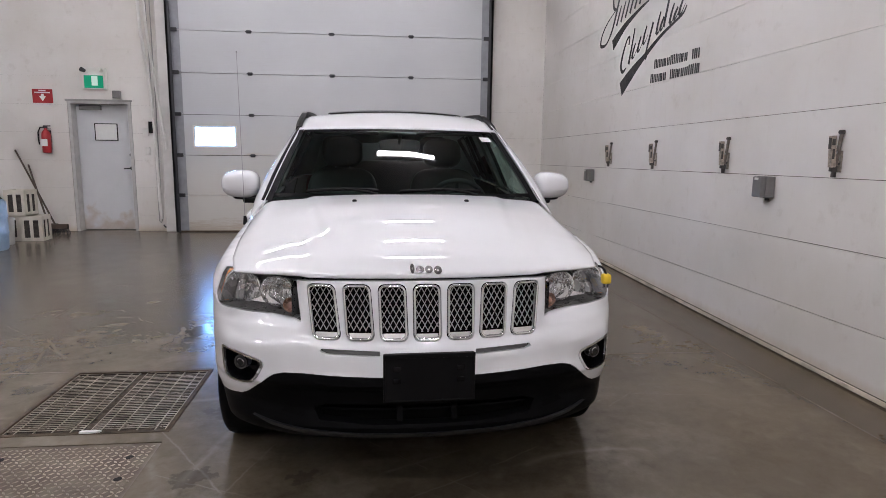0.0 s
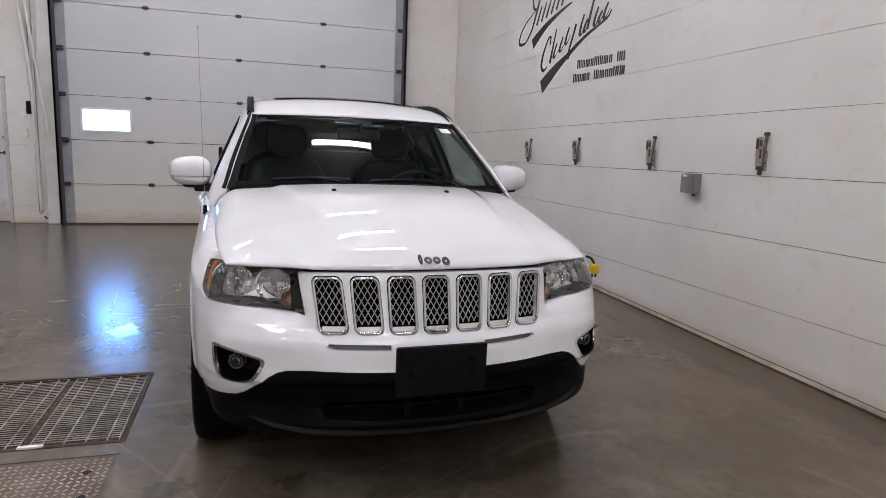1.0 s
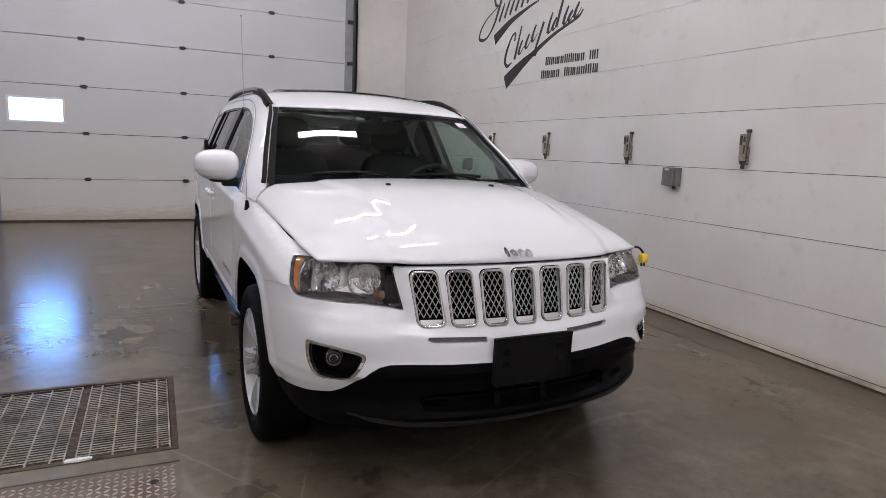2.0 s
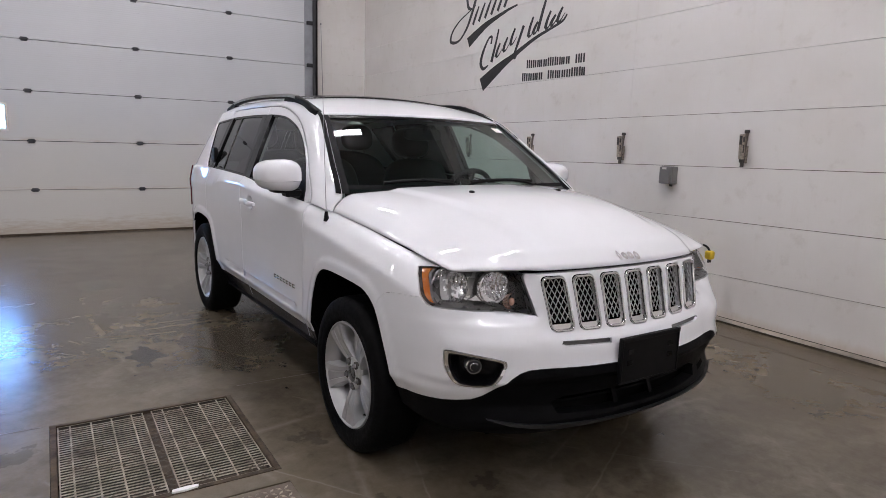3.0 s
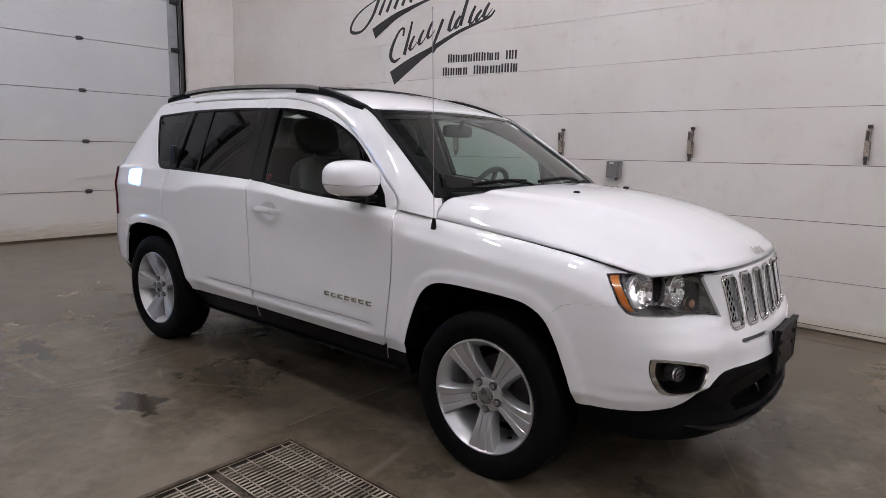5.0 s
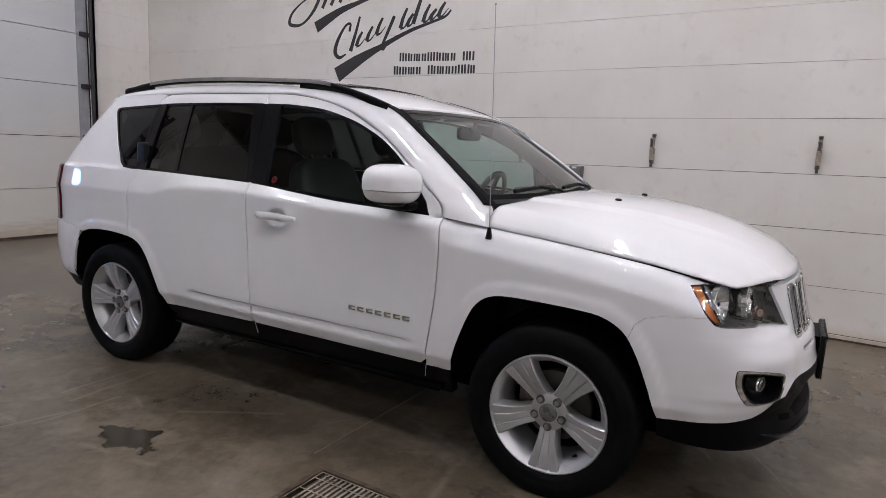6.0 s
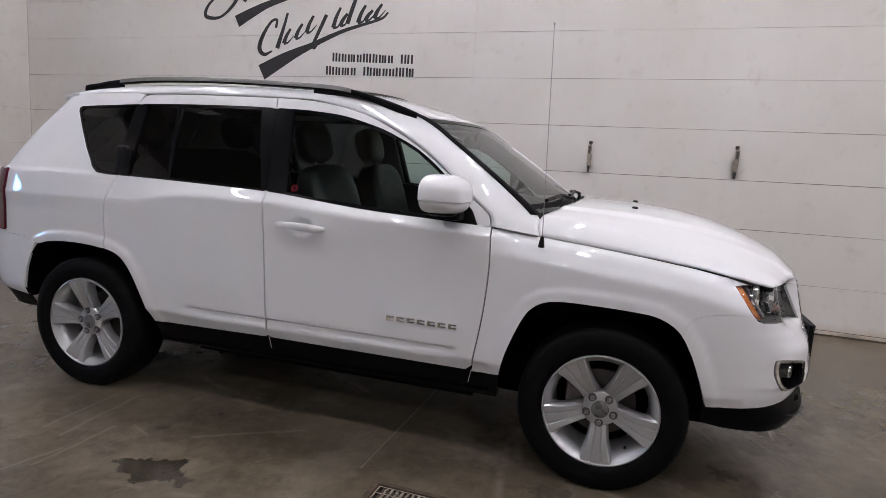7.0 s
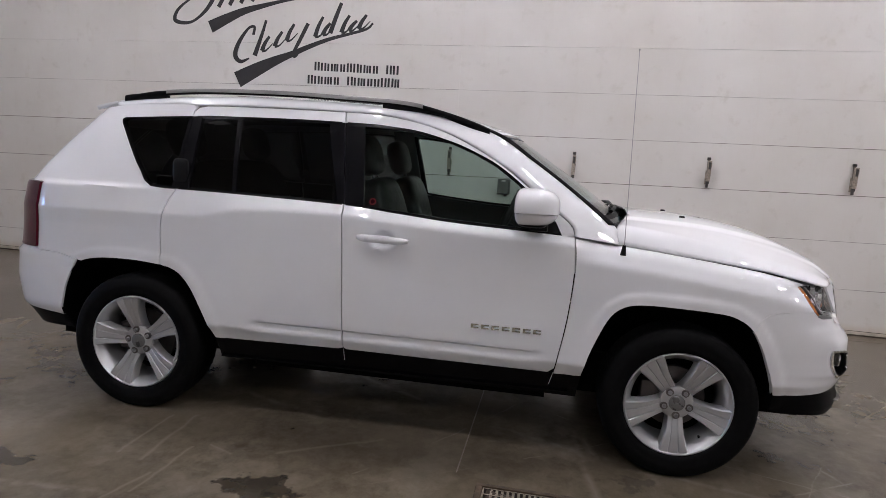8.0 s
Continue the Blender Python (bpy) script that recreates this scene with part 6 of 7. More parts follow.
# number plate bracket, empty
def plate_bracket():
    y0 = -0.890
    b = part("plate_bracket", boxes((-0.167, 0.167, y0, y0 + 0.018, 0.474, 0.656), bevel=0.006), MAT["black_plastic"], car, "empty black number plate bracket")
    part("bracket_rim", boxes((-0.167, 0.167, y0 - 0.006, y0, 0.640, 0.657), (-0.167, 0.167, y0 - 0.004, y0, 0.474, 0.480), (-0.167, -0.159, y0 - 0.004, y0, 0.480, 0.64), (0.159, 0.167, y0 - 0.004, y0, 0.480, 0.64), bevel=0.002), MAT["black_plastic"], b)
    for x in (-0.118, 0.114):
        for z in (0.60, 0.555):
            part("clip", boxes((x - 0.014, x + 0.014, y0 - 0.004, y0 + 0.001, z - 0.010, z + 0.010), bevel=0.002), MAT["gloss_black"], b)


plate_bracket()
part("bracket_mount", boxes((-0.12, 0.136, -0.885, -0.83, 0.50, 0.64)), MAT["clad"], car)

# fog lamps
for m in (1, -1):
    inner = shrink(FOG, 0.016)
    bez = front_sheet("fog_lamp", shrink(FOG, 0.001), [inner], MAT["gloss_black"], car, "round fog lamp in a black pocket with a chrome edge", off=0.004, thick=0.05, mirror=m)
    front_sheet("pocket", shrink(FOG, 0.001), [], MAT["gloss_black"], bez, off=0.05, thick=0, mirror=m, du=0.03, dv=0.03)
    inner_edge = [(x + (0.700 - x) * 0.13, z + (0.570 - z) * 0.15) for x, z in FOG]
    front_sheet("chrome_edge", shrink(FOG, 0.002), [inner_edge], MAT["chrome"], bez, off=-0.002, thick=0.014, mirror=m, du=0.006, dv=0.006)
    q = body(s_x(0.711), 0.577, 0.026)
    bm = bmesh.new()
    n = Vector((m * 0.40, -0.91, 0))
    c = Vector((m * q[0], q[1], q[2]))
    cyl(bm, c - n * 0.03, c + n * 0.012, 0.0285, seg=28)
    lamp = part("lamp_barrel", bm, MAT["lamp_grey"], bez, "", True)
    bm = bmesh.new()
    cyl(bm, c + n * 0.010, c + n * 0.0145, 0.0300, 0.0272, seg=28, cap=False)
    cyl(bm, c + n * 0.0150, c + n * 0.0160, 0.0150, 0.0135, seg=24, cap=False)
    part("chrome_ring", bm, MAT["reflector"], bez, "", True)
    bm = bmesh.new()
    bmesh.ops.create_uvsphere(bm, u_segments=20, v_segments=10, radius=0.0272, matrix=Matrix.Translation(c + n * 0.009) @ n.to_track_quat("Z", "Y").to_matrix().to_4x4() @ Matrix.Diagonal((1, 1, 0.22, 1)))
    part("fog_lens", bm, MAT["fog_glass"], bez, "", True)


# headlamps
def headlamp(side):
    back = sheet("headlamp", LAMP, [], body, MAT["lamp_grey"], car, "headlamp with two chrome reflectors behind a clear lens", off=0.17, thick=-0.166, sides=(side,))
    lens = sheet("lens", LAMP, [], body, MAT["lens"], back, "clear lens", off=0.002, thick=0, sides=(side,))
    lens.visible_shadow = False
    for x, y, z, r, out in ((0.706, -0.528, 0.838, 0.069, 0.24), (0.563, -0.607, 0.836, 0.060, 0.10)):
        q = (x, y, z)
        n = Vector((side * out, -1, 0.05)).normalized()
        c = Vector((side * q[0], q[1], q[2]))
        rot = n.to_track_quat("Z", "Y").to_matrix().to_4x4()
        bm = bmesh.new()
        rings = []
        prof = [(r + 0.004, -0.012), (r + 0.004, 0.004), (r, 0.006)] + [(r * f, -0.042 * (1 - f * f)) for f in np.linspace(0.95, 0.10, 22)] + [(0.0005, -0.042)]
        for j, (rr, h) in enumerate(prof):
            row = []
            for k in range(96):
                x0, y0 = rr * math.cos(2 * math.pi * k / 96), rr * math.sin(2 * math.pi * k / 96)
                # pressed vertical flutes, stepped across the middle
                flute = 0.0032 * math.cos(2 * math.pi * x0 / 0.0125 + (1.5 if abs(y0) > r * 0.45 else 0)) if 3 <= j < len(prof) - 1 else 0
                row.append(bm.verts.new(Matrix.Translation(c) @ rot @ Vector((x0, y0, h + flute))))
            rings.append(row)
        for a, b in zip(rings, rings[1:]):
            for k in range(96):
                bm.faces.new((a[k], a[(k + 1) % 96], b[(k + 1) % 96], b[k]))
        refl = part("reflector", bm, MAT["reflector"], back, "round chrome reflector bowl", True, 35)
        bm = bmesh.new()
        cyl(bm, c - n * 0.036, c - n * 0.004, 0.013, 0.010, seg=16)
        part("bulb", bm, MAT["chrome"], back, "", True)
    # silver web joining the two bowls
    web_off = 0.104
    ring = [(0.706, 0.838, 0.068), (0.563, 0.836, 0.058)]
    scan = np.linspace(s_x(0.45), s_x(0.85), 160)
    holes = []
    for x, z, r in ring:
        near = min(scan, key=lambda q: abs(body(q, z, web_off)[0] - x))
        holes.append([(near + 1.06 * r * math.cos(a), z + r * math.sin(a)) for a in np.linspace(0, 2 * math.pi, 25)[:-1]])
    web = fx([(0.505, 0.832), (0.52, 0.888), (0.62, 0.893)]) + ss([(-0.56, 0.897), (-0.50, 0.899), (-0.515, 0.860), (-0.545, 0.802)]) + fx([(0.70, 0.783), (0.60, 0.772), (0.55, 0.770)])
    lo, hi = np.array(web).min(0), np.array(web).max(0)
    holes = [[(min(max(s, lo[0] + 0.012), hi[0] - 0.02), min(max(z, 0.781), 0.886)) for s, z in h] for h in holes]
    sheet("reflector_web", web, holes, body, MAT["bezel"], back, "silver web round the reflectors", off=web_off, thick=0.01, sides=(side,), du=0.02, dv=0.012)
    chin = [(s_x(0.575), 0.784), (s_x(0.60), 0.784), (s_x(0.70), 0.797), (s_x(0.665), 0.808), (s_x(0.635), 0.822), (s_x(0.615), 0.806)]
    sheet("chrome_chin", chin, [], body, MAT["chrome"], back, off=0.045, thick=0.02, sides=(side,))
    amber = ss([(-0.548, 0.786), (-0.531, 0.788), (-0.509, 0.810), (-0.473, 0.858), (-0.443, 0.899), (-0.468, 0.900), (-0.500, 0.856)])
    sheet("side_marker", amber, [], body, MAT["amber"], back, "amber side marker", off=0.018, thick=0.02, sides=(side,))
    bez = ss([(-0.580, 0.792), (-0.556, 0.790), (-0.516, 0.858), (-0.486, 0.901), (-0.520, 0.899), (-0.545, 0.850)])
    sheet("bezel", bez, [], body, MAT["bezel"], back, "silver lamp bezel", off=0.060, thick=0.02, sides=(side,))
    rib = ss([(-0.556, 0.790), (-0.549, 0.790), (-0.507, 0.858), (-0.476, 0.901), (-0.486, 0.901), (-0.516, 0.858)])
    sheet("lamp_rib", rib, [], body, MAT["lamp_grey"], back, "", off=0.006, thick=0.05, sides=(side,))
    q = (0.510, -0.655, 0.786)
    bm = bmesh.new()
    bmesh.ops.create_uvsphere(bm, u_segments=18, v_segments=10, radius=0.012, matrix=Matrix.Translation((side * q[0], q[1] + 0.004, q[2])) @ Matrix.Diagonal((1, 0.9, 1.3, 1)))
    part("turn_bulb", bm, MAT["bulb_amber"], back, "amber turn signal bulb", True)
    n = Vector((side * 0.25, -1, 0)).normalized()
    c = Vector((side * q[0], q[1] + 0.016, q[2]))
    bm = bmesh.new()
    cyl(bm, c - n * 0.014, c + n * 0.004, 0.012, 0.030, seg=28, cap=False)
    cyl(bm, c - n * 0.015, c - n * 0.013, 0.013, 0.013, seg=20)
    part("turn_cup", bm, MAT["amber_cup"], back, "brown tinted cup round the turn bulb", True)


for side in SIDES:
    headlamp(side)

# ---- windows ----
F_PANE = [(0.775, 1.070), (1.085, 1.082), (1.35, 1.101), (1.512, 1.114), (1.540, 1.30), (1.572, 1.489), (1.45, 1.484), (1.299, 1.467), (1.135, 1.427), (1.025, 1.387), (0.915, 1.334), (0.81, 1.262), (0.775, 1.232)]
R_PANE = [(1.632, 1.124), (1.85, 1.130), (2.150, 1.134), (2.178, 1.30), (2.205, 1.486), (1.95, 1.491), (1.745, 1.490), (1.69, 1.30)]
V_PANE = [(2.170, 1.134), (2.395, 1.137), (2.405, 1.30), (2.412, 1.479), (2.226, 1.486), (2.198, 1.30)]
Q_PANE = [(2.475, 1.137), (2.59, 1.141), (2.628, 1.163), (2.700, 1.247), (2.767, 1.340), (2.834, 1.436), (2.826, 1.453), (2.70, 1.461), (2.475, 1.477)]
half_f = [p for p in dlo if p[0] < split_y(p[1]) - 0.004]
i = max(range(len(half_f)), key=lambda k: math.hypot(half_f[k][0] - half_f[k - 1][0], half_f[k][1] - half_f[k - 1][1]))
half_f = half_f[i:] + half_f[:i]
half_r = [p for p in dlo if split_y(p[1]) + 0.004 < p[0] < 2.456]
LOW_R = [(split_y(1.11) + 0.004, 1.1115)] + [p for p in half_r if p[1] < 1.3] + [(2.456, 1.125)]
TOP_R = [(2.456, 1.490)] + [p for p in half_r if p[1] > 1.3] + [(split_y(1.502) + 0.004, 1.502)]
for side in SIDES:
    d1, d2 = DOORS[side]
    sheet("window_trim", ss(half_f), [ss(F_PANE)], body, MAT["gloss_black"], d1, "black window trim", off=0.004, thick=0.02, sides=(side,))
    p = sheet("window_glass", ss(F_PANE), [], body, MAT["glass_door"], d1, "clear green-tinted glass", off=0.012, thick=0, sides=(side,), du=0.06, dv=0.04)
    sheet("window_trim", ss(LOW_R + TOP_R), [ss(R_PANE), ss(V_PANE)], body, MAT["gloss_black"], d2, "black window trim", off=0.004, thick=0.02, sides=(side,))
    for poly in (R_PANE, V_PANE):
        sheet("window_glass", ss(poly), [], body, MAT["glass_dark"], d2, "dark privacy glass", off=0.010, thick=0, sides=(side,), du=0.06, dv=0.04)
    trim = sheet("quarter_window", ss(QW_LOW + QW_TOP), [ss(Q_PANE)], body, MAT["gloss_black"], car, "dark quarter window with black trim", off=0.004, thick=0.02, sides=(side,))
    sheet("window_glass", ss(Q_PANE), [], body, MAT["glass_dark"], trim, "dark privacy glass", off=0.008, thick=0, sides=(side,), du=0.06, dv=0.04)

# gloss black pillar covers between the windows
for side in SIDES:
    d1, d2 = DOORS[side]
    zs = np.linspace(1.114, 1.500, 8)
    cover = [(split_y(z) - 0.0015, z) for z in zs] + [(float(np.interp(z, (1.114, 1.30, 1.489), (1.510, 1.538, 1.570))), z) for z in zs[::-1]]
    sheet("pillar_cover", ss(cover), [], body, MAT["gloss_black"], d1, "gloss black pillar cover", off=-0.0015, thick=0.006, sides=(side,))
    zs = np.linspace(1.116, 1.500, 8)
    cover = [(float(np.interp(z, (1.124, 1.30, 1.490), (1.634, 1.692, 1.747))), z) for z in zs] + [(split_y(z) + 0.0015, z) for z in zs[::-1]]
    sheet("pillar_cover", ss(cover), [], body, MAT["gloss_black"], d2, "gloss black pillar cover", off=-0.0015, thick=0.006, sides=(side,))
    cover = [(2.397, 1.130), (2.4605, 1.127), (2.4605, 1.30), (2.4605, 1.487), (2.414, 1.490), (2.407, 1.30)]
    sheet("pillar_cover", ss(cover), [], body, MAT["gloss_black"], d2, "gloss black pillar cover", off=-0.0015, thick=0.006, sides=(side,))
    cover = [(2.4625, 1.127), (2.482, 1.127), (2.482, 1.30), (2.482, 1.486), (2.4625, 1.488)]
    sheet("pillar_cover", ss(cover), [], body, MAT["gloss_black"], car, "gloss black pillar cover", off=-0.0015, thick=0.006, sides=(side,))

# sills, liners, underbody
for side in SIDES:
    low = [p for p in arch_f if p[0] > 0.4 and p[1] < 0.415][::-1]
    poly = ss([(0.462, 0.30), (0.452, 0.41)] + [(y, SILL(y) - 0.003) for y in np.linspace(0.48, 2.225, 20)] + [(2.238, 0.398), (2.225, 0.30)])
    sill = sheet("sill_cladding", poly, [], body, MAT["sill"], car, "black sill cladding", off=0.004, thick=0.05, sides=(side,))
    sheet("sill_ridge", ss([(0.50, 0.318), (2.22, 0.298), (2.22, 0.306), (0.50, 0.328)]), [], body, MAT["gloss_black"], sill, "", off=-0.008, thick=0.02, sides=(side,))
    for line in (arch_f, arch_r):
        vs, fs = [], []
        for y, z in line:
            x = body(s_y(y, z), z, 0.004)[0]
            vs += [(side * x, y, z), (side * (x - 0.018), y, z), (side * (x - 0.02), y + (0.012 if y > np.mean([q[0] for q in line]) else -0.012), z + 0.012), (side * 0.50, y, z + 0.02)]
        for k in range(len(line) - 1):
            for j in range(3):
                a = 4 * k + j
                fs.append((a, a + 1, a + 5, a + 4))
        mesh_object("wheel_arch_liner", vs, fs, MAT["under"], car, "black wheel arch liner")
for side in SIDES:
    d1, d2 = DOORS[side]
    sheet("door_edge", ss([(split_y(0.37) - 0.0012, 0.356), (split_y(0.37) + 0.0010, 0.356), (split_y(0.42) + 0.0010, 0.417), (split_y(0.42) - 0.0012, 0.417)]), [], body, MAT["paint"], d2, "white door edge", off=0.003, thick=0.002, sides=(side,))
    sheet("door_edge", ss([(0.588, 0.352), (0.5902, 0.352), (0.5752, 0.416), (0.573, 0.416)]), [], body, MAT["paint"], d1, "white door edge", off=0.003, thick=0.002, sides=(side,))
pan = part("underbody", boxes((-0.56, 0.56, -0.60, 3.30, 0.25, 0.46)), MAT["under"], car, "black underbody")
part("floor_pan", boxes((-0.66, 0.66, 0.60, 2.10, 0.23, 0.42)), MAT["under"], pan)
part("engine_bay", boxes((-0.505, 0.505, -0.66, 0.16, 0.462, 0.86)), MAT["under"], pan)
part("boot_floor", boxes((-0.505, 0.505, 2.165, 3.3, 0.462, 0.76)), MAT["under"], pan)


# ---- wheels ----
def lathe(profile, seg, axis_x=0.0):
    """A ring of (radius, x) points turned round the wheel's axle."""
    bm = bmesh.new()
    rings = [[bm.verts.new((x + axis_x, r * math.cos(2 * math.pi * k / seg), r * math.sin(2 * math.pi * k / seg))) for k in range(seg)] for r, x in profile]
    for a, b in zip(rings, rings[1:]):
        for k in range(seg):
            bm.faces.new((a[k], a[(k + 1) % seg], b[(k + 1) % seg], b[k]))
    return bm


def spoke_mesh(a0, s):
    """A broad twin-ridged spoke; x is outward."""
    bm = bmesh.new()
    a = radians(a0 + 72 * s)
    rows = []
    for i in range(13):
        f = i / 12
        r = 0.058 + f * 0.171
        half = 0.034 - 0.003 * math.sin(math.pi * f) + 0.034 * f ** 1.5
        depth = -0.020 + 0.010 * math.sin(math.pi * f) + 0.039 * f ** 1.1
        row = []
        for w, dx in ((-1.12, -0.050), (-1.0, -0.006), (-0.90, 0.0), (-0.42, -0.002), (-0.36, -0.0065), (-0.28, -0.003), (0.28, -0.003), (0.36, -0.0065), (0.42, -0.002), (0.90, 0.0), (1.0, -0.006), (1.12, -0.050)):
            ch = dx if abs(w) > 0.5 else dx * smooth(0.0, 0.25, f) * 1.0
            y = w * half
            rr = math.sqrt(max(r * r - y * y * 0.25, 1e-6))
            p = (depth + ch, math.cos(a) * rr - math.sin(a) * y, math.sin(a) * rr + math.cos(a) * y)
            row.append(bm.verts.new(p))
        rows.append(row)
    for u, v in zip(rows, rows[1:]):
        for k in range(len(u) - 1):
            bm.faces.new((u[k], u[k + 1], v[k + 1], v[k]))
    return bm


def rim_mesh():
    """Rim barrel and hub in one casting."""
    bm = bmesh.new()
    hub = lathe([(0.074, -0.055), (0.076, -0.022), (0.070, -0.012), (0.050, -0.006), (0.036, -0.008), (0.034, -0.02), (0.001, -0.02)], 40)
    tmp = bpy.data.meshes.new("hub")
    hub.to_mesh(tmp)
    hub.free()
    bm.from_mesh(tmp)
    bpy.data.meshes.remove(tmp)
    barrel = lathe([(0.192, -0.15), (0.196, -0.04), (0.210, -0.002), (0.220, 0.008), (0.226, 0.016), (0.231, 0.023), (0.236, 0.021), (0.238, 0.012), (0.234, 0.002), (0.226, -0.01), (0.220, -0.18)], 72)
    tmp = bpy.data.meshes.new("barrel")
    barrel.to_mesh(tmp)
    barrel.free()
    bm.from_mesh(tmp)
    bpy.data.meshes.remove(tmp)
    return bm


def wheel(y, side, a0, label):
    hub_x, hub_z = 0.842, 0.341
    m = Matrix.Translation((side * hub_x, y, hub_z)) @ Matrix.Diagonal((side, 1, 1, 1))

    def put(name, bm, mat, parent, lab="", sharp=40):
        bmesh.ops.transform(bm, matrix=m, verts=bm.verts[:])
        return part(name, bm, mat, parent, lab, True, sharp)
    w = put("wheel", rim_mesh(), MAT["alloy"], car, label, 28)
    for k in range(5):
        put("spoke", spoke_mesh(a0, k), MAT["alloy"], w, "", 28)
    prof = [(0.224, -0.195), (0.232, -0.208), (0.27, -0.216), (0.31, -0.213), (0.335, -0.200), (0.342, -0.185), (0.3445, -0.16), (0.3450, -0.10), (0.3445, -0.045), (0.342, -0.018), (0.336, -0.004), (0.322, 0.006), (0.30, 0.011), (0.285, 0.0125), (0.282, 0.0115), (0.265, 0.011), (0.251, 0.008), (0.241, 0.000), (0.232, -0.012)]
    t = put("tyre", lathe([(r, x + 0.02) for r, x in prof], 96), MAT["rubber"], w, "black rubber tyre")
    bm = bmesh.new()
    for k in range(60):
        a = 2 * math.pi * k / 60
        for x0, x1, sh in ((-0.160, -0.120, 0.03), (-0.042, -0.004, -0.03)):
            rot = Matrix.Rotation(a, 4, "X")
            vs = [bm.verts.new(rot @ Vector((x, math.sin(d) * r, math.cos(d) * r))) for r in (0.3453,) for x, d in ((x0, sh), (x1, 0), (x1, 0.028), (x0, sh + 0.028))]
            bm.faces.new(vs)
    put("tread", bm, MAT["rubber"], w)["kind"] = "stuff"
    put("centre_cap", lathe([(0.036, -0.010), (0.036, -0.003), (0.031, 0.0), (0.020, 0.002), (0.001, 0.002)], 32), MAT["cap_grey"], w, "grey centre cap")
    put("cap_ring", lathe([(0.043, -0.0085), (0.042, -0.0045), (0.0365, -0.0045), (0.0362, -0.010)], 32), MAT["alloy"], w, "silver ring round the cap")
    for k in range(5):
        a = radians(a0 + 72 * k)
        bm = cyl(bmesh.new(), (-0.03, 0.0572 * math.cos(a), 0.0572 * math.sin(a)), (0.006, 0.0572 * math.cos(a), 0.0572 * math.sin(a)), 0.0115, 0.0095, 6)
        cyl(bm, (-0.03, 0.0572 * math.cos(a), 0.0572 * math.sin(a)), (-0.008, 0.0572 * math.cos(a), 0.0572 * math.sin(a)), 0.0155, seg=14)
        # dark disc round each nut, coloured as the shade of its pocket
        pocket = cyl(bmesh.new(), (-0.03, 0.0572 * math.cos(a), 0.0572 * math.sin(a)), (-0.0050, 0.0572 * math.cos(a), 0.0572 * math.sin(a)), 0.0175, seg=16)
        put("lug_shade", pocket, MAT["disc"], w, "dark disc for the shade round a lug nut")
        put("lug_nut", bm, MAT["galv"], w, "steel lug nut")
    put("brake_disc", lathe([(0.001, -0.10), (0.140, -0.10), (0.142, -0.104), (0.142, -0.124), (0.06, -0.126)], 48), MAT["disc"], w, "dull steel brake disc")
    a = radians(a0 + 36)
    put("valve", cyl(bmesh.new(), (-0.03, 0.192 * math.cos(a), 0.192 * math.sin(a)), (-0.008, 0.186 * math.cos(a), 0.186 * math.sin(a)), 0.006, 0.004, 10), MAT["black_plastic"], w)
    bm = boxes((-0.14, -0.07, 0.06, 0.15, -0.07, 0.07), bevel=0.01)
    put("brake_caliper", bm, MAT["disc"], w)
    put("hub_backing", lathe([(0.001, -0.15), (0.19, -0.15), (0.19, -0.17)], 40), MAT["under"], w)


wheel(0.018, -1, 197.0, "silver five-spoke alloy front wheel")
wheel(0.018, 1, 210.0, "silver five-spoke alloy front wheel")
wheel(2.655, -1, 77.0, "silver five-spoke alloy rear wheel")
wheel(2.655, 1, 160.0, "silver five-spoke alloy rear wheel")


# ---- mirrors, handles, rails, antenna, wipers ----
def blob(c, r, e1, e2, nu=40, nv=24, squash=None):
    """A rounded box: centre c, radii r, exponents below 1 square it off."""
    bm = bmesh.new()

    def f(w, e):
        return math.copysign(abs(w) ** e, w)
    rows = []
    for j in range(nv + 1):
        v = -math.pi / 2 + math.pi * j / nv
        row = []
        for i in range(nu):
            u = 2 * math.pi * i / nu
            p = Vector((f(math.cos(v), e1) * f(math.cos(u), e2), f(math.cos(v), e1) * f(math.sin(u), e2), f(math.sin(v), e1)))
            if squash:
                p = squash(p)
            row.append(bm.verts.new((c[0] + r[0] * p.x, c[1] + r[1] * p.y, c[2] + r[2] * p.z)))
        rows.append(row)
    for a, b in zip(rows, rows[1:]):
        for i in range(nu):
            bm.faces.new((a[i], a[(i + 1) % nu], b[(i + 1) % nu], b[i]))
    bmesh.ops.remove_doubles(bm, verts=bm.verts[:], dist=0.0004)
    return bm


